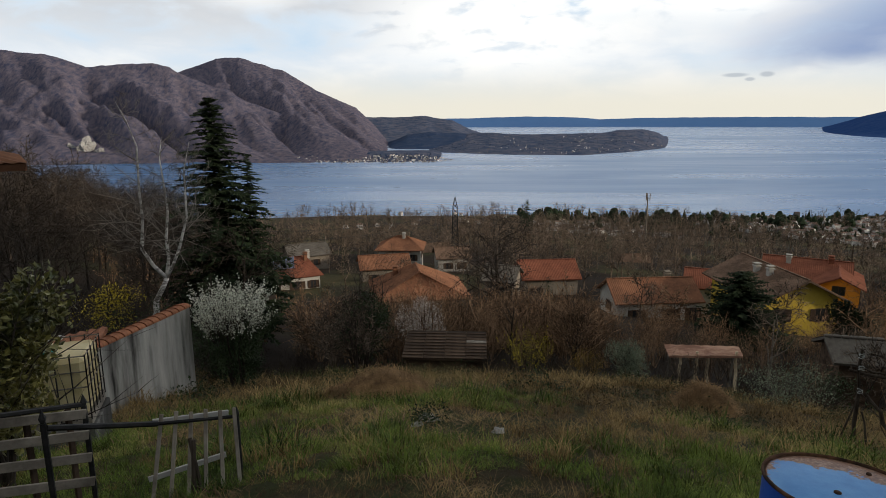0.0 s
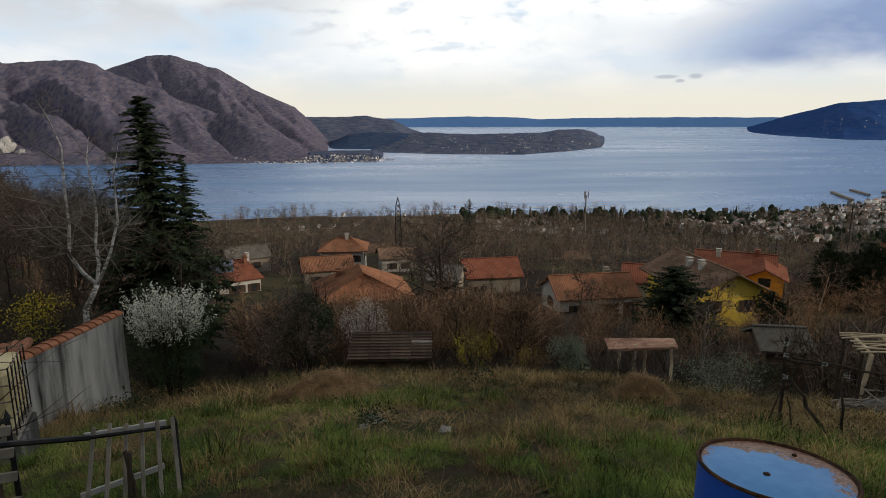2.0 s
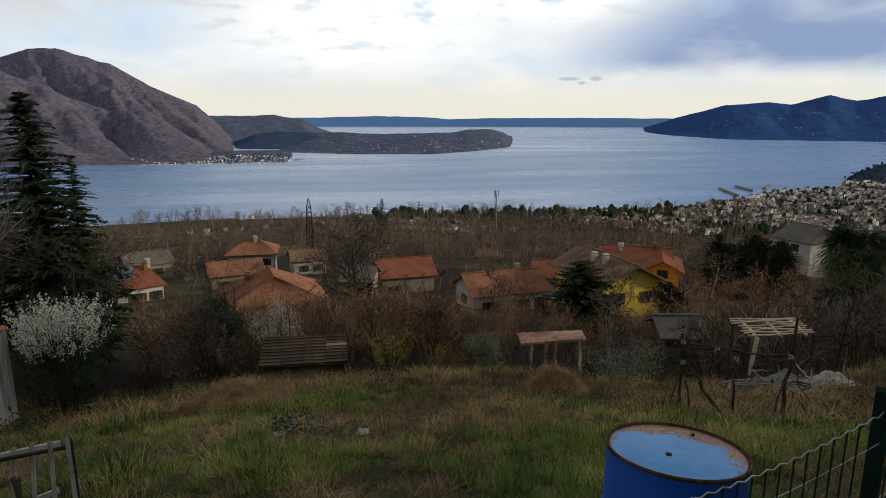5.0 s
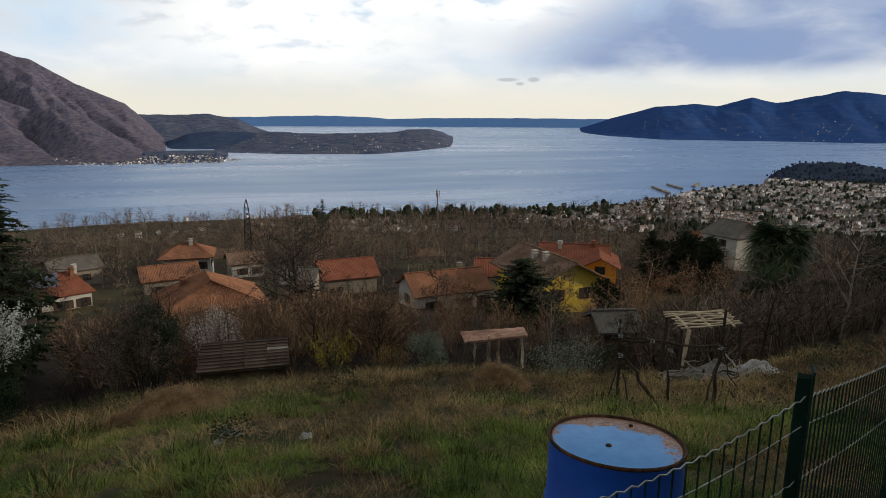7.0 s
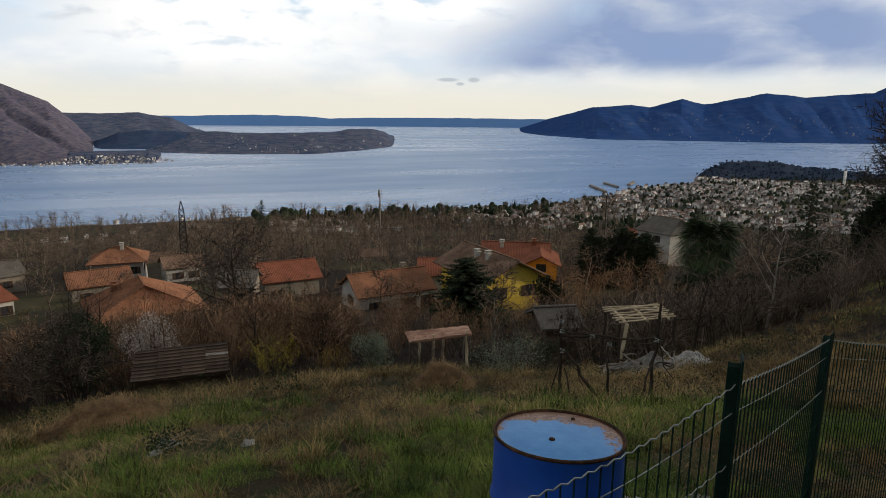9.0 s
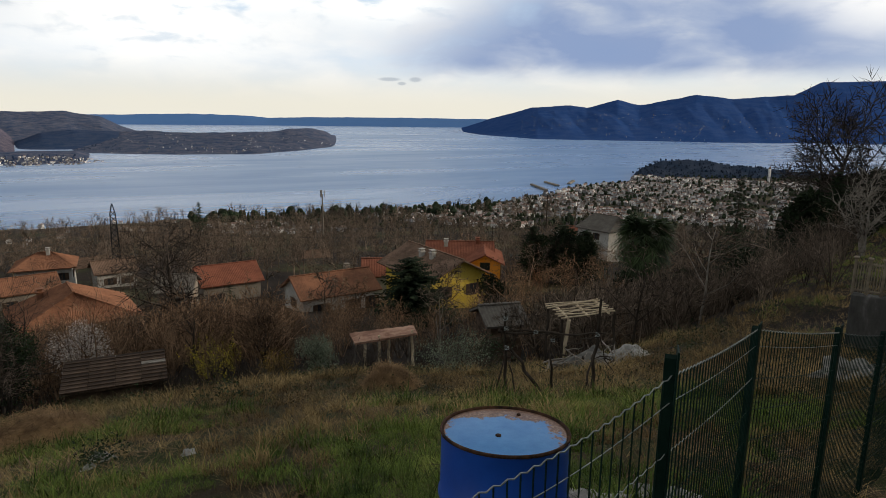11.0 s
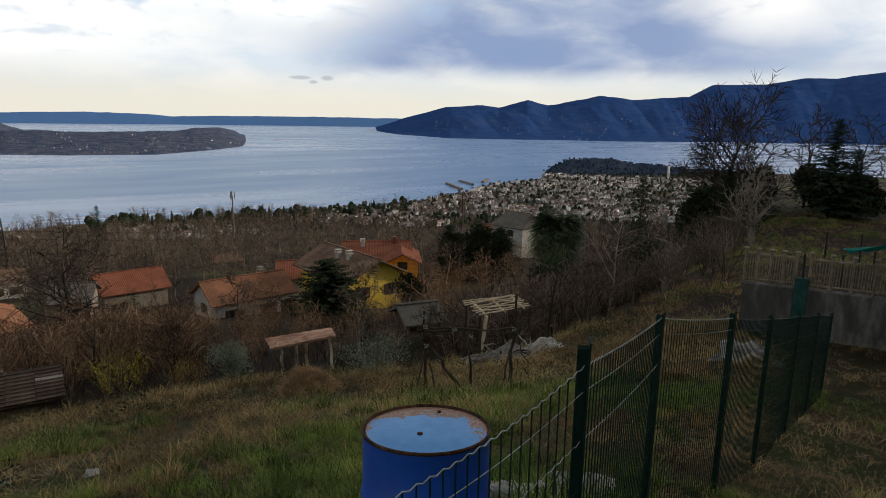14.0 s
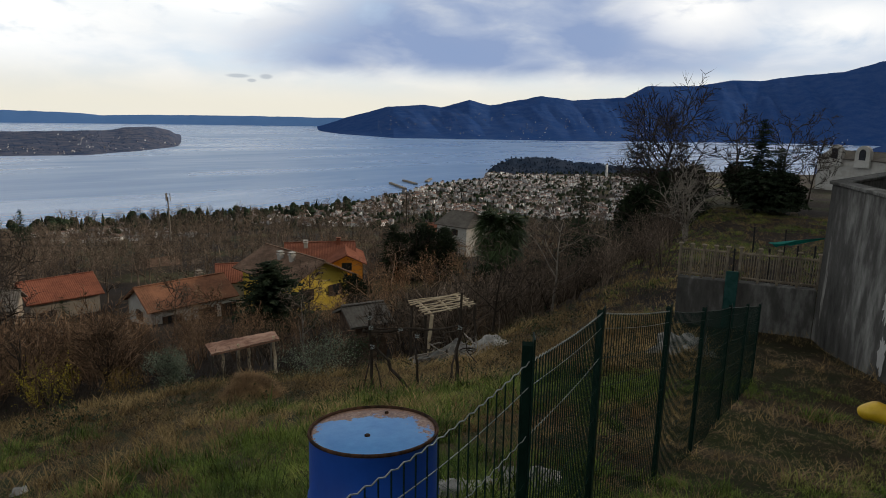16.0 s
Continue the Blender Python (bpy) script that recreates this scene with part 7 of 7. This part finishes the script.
def gate():
    """Black iron gate frames, boarded with grey slats, and a leaning wooden panel."""
    g = empty("garden_gate", Matrix(), "black iron gate with weathered wooden boards", "gate")
    r = 5.2

    def bar(name, a, b, rad, mat, root=g, flat=None):
        bm = bmesh.new()
        if flat:
            d = b - a
            q = d.to_track_quat("X", "Z").to_matrix().to_4x4()
            add_box(bm, (d.length, flat[0], flat[1]), Matrix.Translation((a + b) / 2) @ q, 0.004)
        else:
            add_tube(bm, [a, b], rad, 6)
        return part(name, bm, M[mat], root)

    def spike(p):
        bm = bmesh.new()
        add_tube(bm, [p, p + Vector((0, 0, 0.035)), p + Vector((0, 0, 0.10))], [0.014, 0.026, 0.003], 6)
        part("finial", bm, M["metal_black"], g)
    P = polar
    low = lambda az, rr: polar(az, rr) + Vector((0, 0, -0.05))
    for az, rr, el in ((-31.8, 5.4, -22.3), (-34.8, 4.9, -22.9), (-19.7, 5.3, -25.4), (-43.0, 5.2, -21.0)):
        bar("post", low(az, rr), P(az, rr, el), 0.021, "metal_black")
        spike(P(az, rr, el))
    bar("rail", P(-43.0, 5.2, -20.9), P(-31.8, 5.4, -22.15), 0.02, "metal_black")
    bar("rail", P(-34.6, 4.9, -23.3), P(-26.4, 5.2, -24.8), 0.022, "metal_black")
    bar("rail", P(-26.4, 5.2, -24.8), P(-19.8, 5.3, -25.3), 0.016, "metal_black")
    for e0, e1 in ((-21.3, -22.9), (-22.9, -24.5), (-24.4, -26.2), (-26.0, -28.0)):
        bar("board", P(-43.0, 5.3, e0), P(-31.7, 5.3, e1), 0, "wood_grey", flat=(0.022, 0.075))
    for az in (-38.6, -35.9, -33.0):
        bar("batten", low(az, 5.36), P(az, 5.36, -22.2), 0, "wood_dark", flat=(0.06, 0.022))
    pan = empty("slat_panel", Matrix(), "leaning panel of weathered wooden slats", "panel")
    for k in range(6):
        azt, azb = -26.0 + k * 1.22, -27.6 + k * 1.55
        a, b = low(azb, 5.05), P(azt, 5.28, -24.1 - k * 0.12 + (0.15 if k % 2 else 0))
        bar("slat", a, b, 0, "wood_grey", pan, flat=(0.032, 0.016))
    for azl, azr, e0, e1 in ((-26.8, -20.4, -24.6, -24.9), (-27.6, -20.9, -28.9, -28.2), (-24.9, -21.2, -31.3, -31.2)):
        bar("rail", P(azl, 5.32, e0), P(azr, 5.32, e1), 0, "white_paint", pan, flat=(0.02, 0.05))
    bar("stake", low(-24.0, 5.0), P(-23.6, 5.1, -26.6), 0.02, "bark", pan)
    bar("stake", low(-23.2, 5.0), P(-23.9, 5.15, -26.4), 0.018, "bark", pan)


gate()


# ---- masts, wires, palms, church ----
def lattice_mast():
    g = polar(1.1, 130)
    top = EYE - 130 * math.tan(radians(7.07))
    H = top - g.z
    root = empty("lattice_mast", Matrix.Translation(g), "grey steel lattice power mast above the woods", "mast")
    w = lambda u: 0.75 * (1 - 0.45 * u) if u < 0.86 else 0.41 * (1 - u) / 0.14 + 0.03
    for sx in (-1, 1):
        for sy in (-1, 1):
            bm = bmesh.new()
            add_tube(bm, [(sx * w(u), sy * w(u), H * u) for u in (0, 0.3, 0.6, 0.86, 1)], 0.12, 4)
            part("leg", bm, M["metal_black"], root)
    n = 12
    for i in range(n):
        u, v = i / n * 0.9, (i + 1) / n * 0.9
        for a, b in (((-1, -1), (1, -1)), ((1, -1), (1, 1)), ((1, 1), (-1, 1)), ((-1, 1), (-1, -1))):
            bm = bmesh.new()
            add_tube(bm, [(a[0] * w(u), a[1] * w(u), H * u), (b[0] * w(v), b[1] * w(v), H * v)], 0.08, 4)
            part("brace", bm, M["metal_black"], root)
    return g + Vector((0, 0, H * 0.72))


def antenna_mast():
    g = polar(18.2, 150)
    top = EYE - 150 * math.tan(radians(6.75))
    H = top - g.z
    root = empty("antenna_mast", Matrix.Translation(g), "slim pole mast with panel antennas on top", "mast")
    bm = bmesh.new()
    add_tube(bm, [(0, 0, -0.3), (0, 0, H * 0.6), (0, 0, H)], [0.22, 0.18, 0.13], 8)
    part("pole", bm, M["plaster_grey"], root)
    for k in range(3):
        a = 2 * math.pi * k / 3
        bm = bmesh.new()
        add_box(bm, (0.22, 0.14, 1.7), Matrix.Rotation(a, 4, "Z") @ Matrix.Translation((0, 0.5, H + 0.1)), 0.02)
        add_box(bm, (0.05, 0.5, 0.05), Matrix.Rotation(a, 4, "Z") @ Matrix.Translation((0, 0.25, H - 0.3)))
        part("antenna", bm, M["plaster_grey"], root)
    return g + Vector((0, 0, H * 0.7))


wire_a, wire_b = lattice_mast(), antenna_mast()
for k, (p, q) in enumerate(((polar(-34, 90, -7.6), wire_a), (polar(-34, 90, -8.9), wire_a - Vector((0, 0, 1.3))), (wire_a, polar(40, 170, -8.4)), (wire_a - Vector((0, 0, 1.3)), polar(40, 170, -9.3)))):
    bm = bmesh.new()
    add_tube(bm, [p.lerp(q, i / 16) - Vector((0, 0, 2.2 * math.sin(math.pi * i / 16))) for i in range(17)], 0.035, 4)
    me = bpy.data.meshes.new("power_line")
    bm.to_mesh(me)
    bm.free()
    me.materials.append(M["metal_black"])
    tagged(new("power_line", me), "thin dark power line sagging over the woods", "cable", "power lines")
for az, r, el in ((33.8, 110, -9.6), (38.7, 150, -6.6), (24.8, 120, -11.4)):
    g = polar(az, r)
    h = EYE + r * math.tan(radians(el)) - g.z
    root = empty("utility_pole", Matrix.Translation(g), "dark utility pole with a crossarm", "pole", "utility poles")
    bm = bmesh.new()
    add_tube(bm, [(0, 0, -0.3), (0, 0, h)], [0.16, 0.11], 7)
    part("pole", bm, M["bark"], root)
    bm = bmesh.new()
    add_box(bm, (1.6, 0.1, 0.1), Matrix.Translation((0, 0, h - 0.4)))
    part("crossarm", bm, M["bark"], root)


def palm(place, height, crown, label, seed, fronds=26):
    rnd = random.Random(seed)
    root = empty("palm_tree", Matrix.Translation(place), label, "tree")
    bm = bmesh.new()
    add_tube(bm, [(0, 0, -0.2), (0.05, 0, height * 0.5), (0, 0, height)], [0.20, 0.17, 0.15], 8)
    part("trunk", bm, M["bark"], root)
    for k in range(fronds):
        a, e = rnd.uniform(0, 6.28), rnd.uniform(-1.45, 1.05)
        d = Vector((math.cos(a) * math.cos(e), math.sin(a) * math.cos(e), math.sin(e)))
        stem = d * crown * rnd.uniform(0.45, 0.62)
        hub = Vector((0, 0, height)) + stem + Vector((0, 0, -0.08 * crown))
        side = d.cross(Vector((0, 0, 1))).normalized()
        v, f = [], []
        for j in range(19):
            t = (j / 18 - 0.5) * 3.6
            tip = hub + (d * math.cos(t) + side * math.sin(t)) * crown * rnd.uniform(0.38, 0.5) - Vector((0, 0, crown * rnd.uniform(0.12, 0.42)))
            q = (tip - hub).cross(d.cross(side)).normalized() * crown * 0.016
            b = len(v)
            v += [tuple(hub), tuple(hub.lerp(tip, 0.55) + q), tuple(tip), tuple(hub.lerp(tip, 0.55) - q)]
            f += [(b, b + 1, b + 2), (b, b + 2, b + 3)]
        fr = child("frond", mesh_of("frond", v, f, M["leaf_dark"]), root)
        bm = bmesh.new()
        add_tube(bm, [(0, 0, height), tuple(hub)], 0.012 * crown, 4)
        part("stalk", bm, M["leaf_dark"], fr)


palm(polar(47.4, 38), 7.6, 2.15, "tall fan palm with a dense drooping crown", 3, 120)
palm(polar(-36.3, 11), 2.2, 0.9, "young fan palm beside the cottage", 4, 14)


def church():
    root = house("church", "white church with arched gables and a solar roof", (73.4, 130), (78.0, 122), 4.0, 3.0, 1.2, 5.0, "plaster_white", "roof_grey", 0.3)
    for x in (-2.6, 2.4):
        bm = bmesh.new()
        pts = [(-1.3, 0), (1.3, 0)] + [(1.3 * math.cos(math.pi * k / 14), 2.2 + 1.3 * math.sin(math.pi * k / 14)) for k in range(15)]
        lo = [bm.verts.new((x + u, -3.25, 1.5 + v * 1.0)) for u, v in pts]
        hi = [bm.verts.new((x + u, -2.6, 1.5 + v * 1.0)) for u, v in pts]
        bm.faces.new(lo)
        bm.faces.new(hi[::-1])
        n = len(pts)
        for k in range(n):
            bm.faces.new((lo[k], hi[k], hi[(k + 1) % n], lo[(k + 1) % n]))
        g = part("arched_gable", bm, M["plaster_white"], root)
        g.location = (0, 0, LIFT)
        bm = bmesh.new()
        w = [bm.verts.new((x + 0.45 * u, -3.27, 1.5 + 1.2 + v * 0.5)) for u, v in pts]
        bm.faces.new(w)
        part("arch_window", bm, M["window_dark"], g)


LIFT = 3.2
church()
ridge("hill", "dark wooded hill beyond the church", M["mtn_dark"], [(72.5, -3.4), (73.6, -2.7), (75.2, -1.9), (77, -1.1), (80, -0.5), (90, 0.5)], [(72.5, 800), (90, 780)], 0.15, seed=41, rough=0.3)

# campanile and piers of the town
_g = polar(56.6, 640)
_bell = empty("bell_tower", Matrix.Translation((_g.x, _g.y, LAKE + 2)), "slim pale bell tower in the lake town", "tower")
_bm = bmesh.new()
add_box(_bm, (1.7, 1.7, 12.5), Matrix.Translation((0, 0, 6.2)))
part("shaft", _bm, M["far_wall"], _bell)
_bm = bmesh.new()
lathe(_bm, [(1.3, 12.5), (0.8, 13.6), (0.1, 15.0)], 4)
part("spire", _bm, M["far_roof"], _bell)
for az0, r0, az1, r1, w in ((38.6, 500, 37.2, 545, 2.5), (39.6, 540, 38.4, 570, 2.5), (40.5, 560, 40.9, 590, 3.0)):
    a, b = polar(az0, r0), polar(az1, r1)
    d = Vector((b.x - a.x, b.y - a.y, 0))
    _bm = bmesh.new()
    add_box(_bm, (d.length, w, 2.4), Matrix.Translation(((a.x + b.x) / 2, (a.y + b.y) / 2, LAKE + 0.2)) @ Matrix.Rotation(math.atan2(d.y, d.x), 4, "Z"), 0.2)
    me = bpy.data.meshes.new("pier")
    _bm.to_mesh(me)
    _bm.free()
    me.materials.append(M["plaster_grey"])
    tagged(new("pier", me), "grey harbour pier in the lake", "pier", "harbour piers")
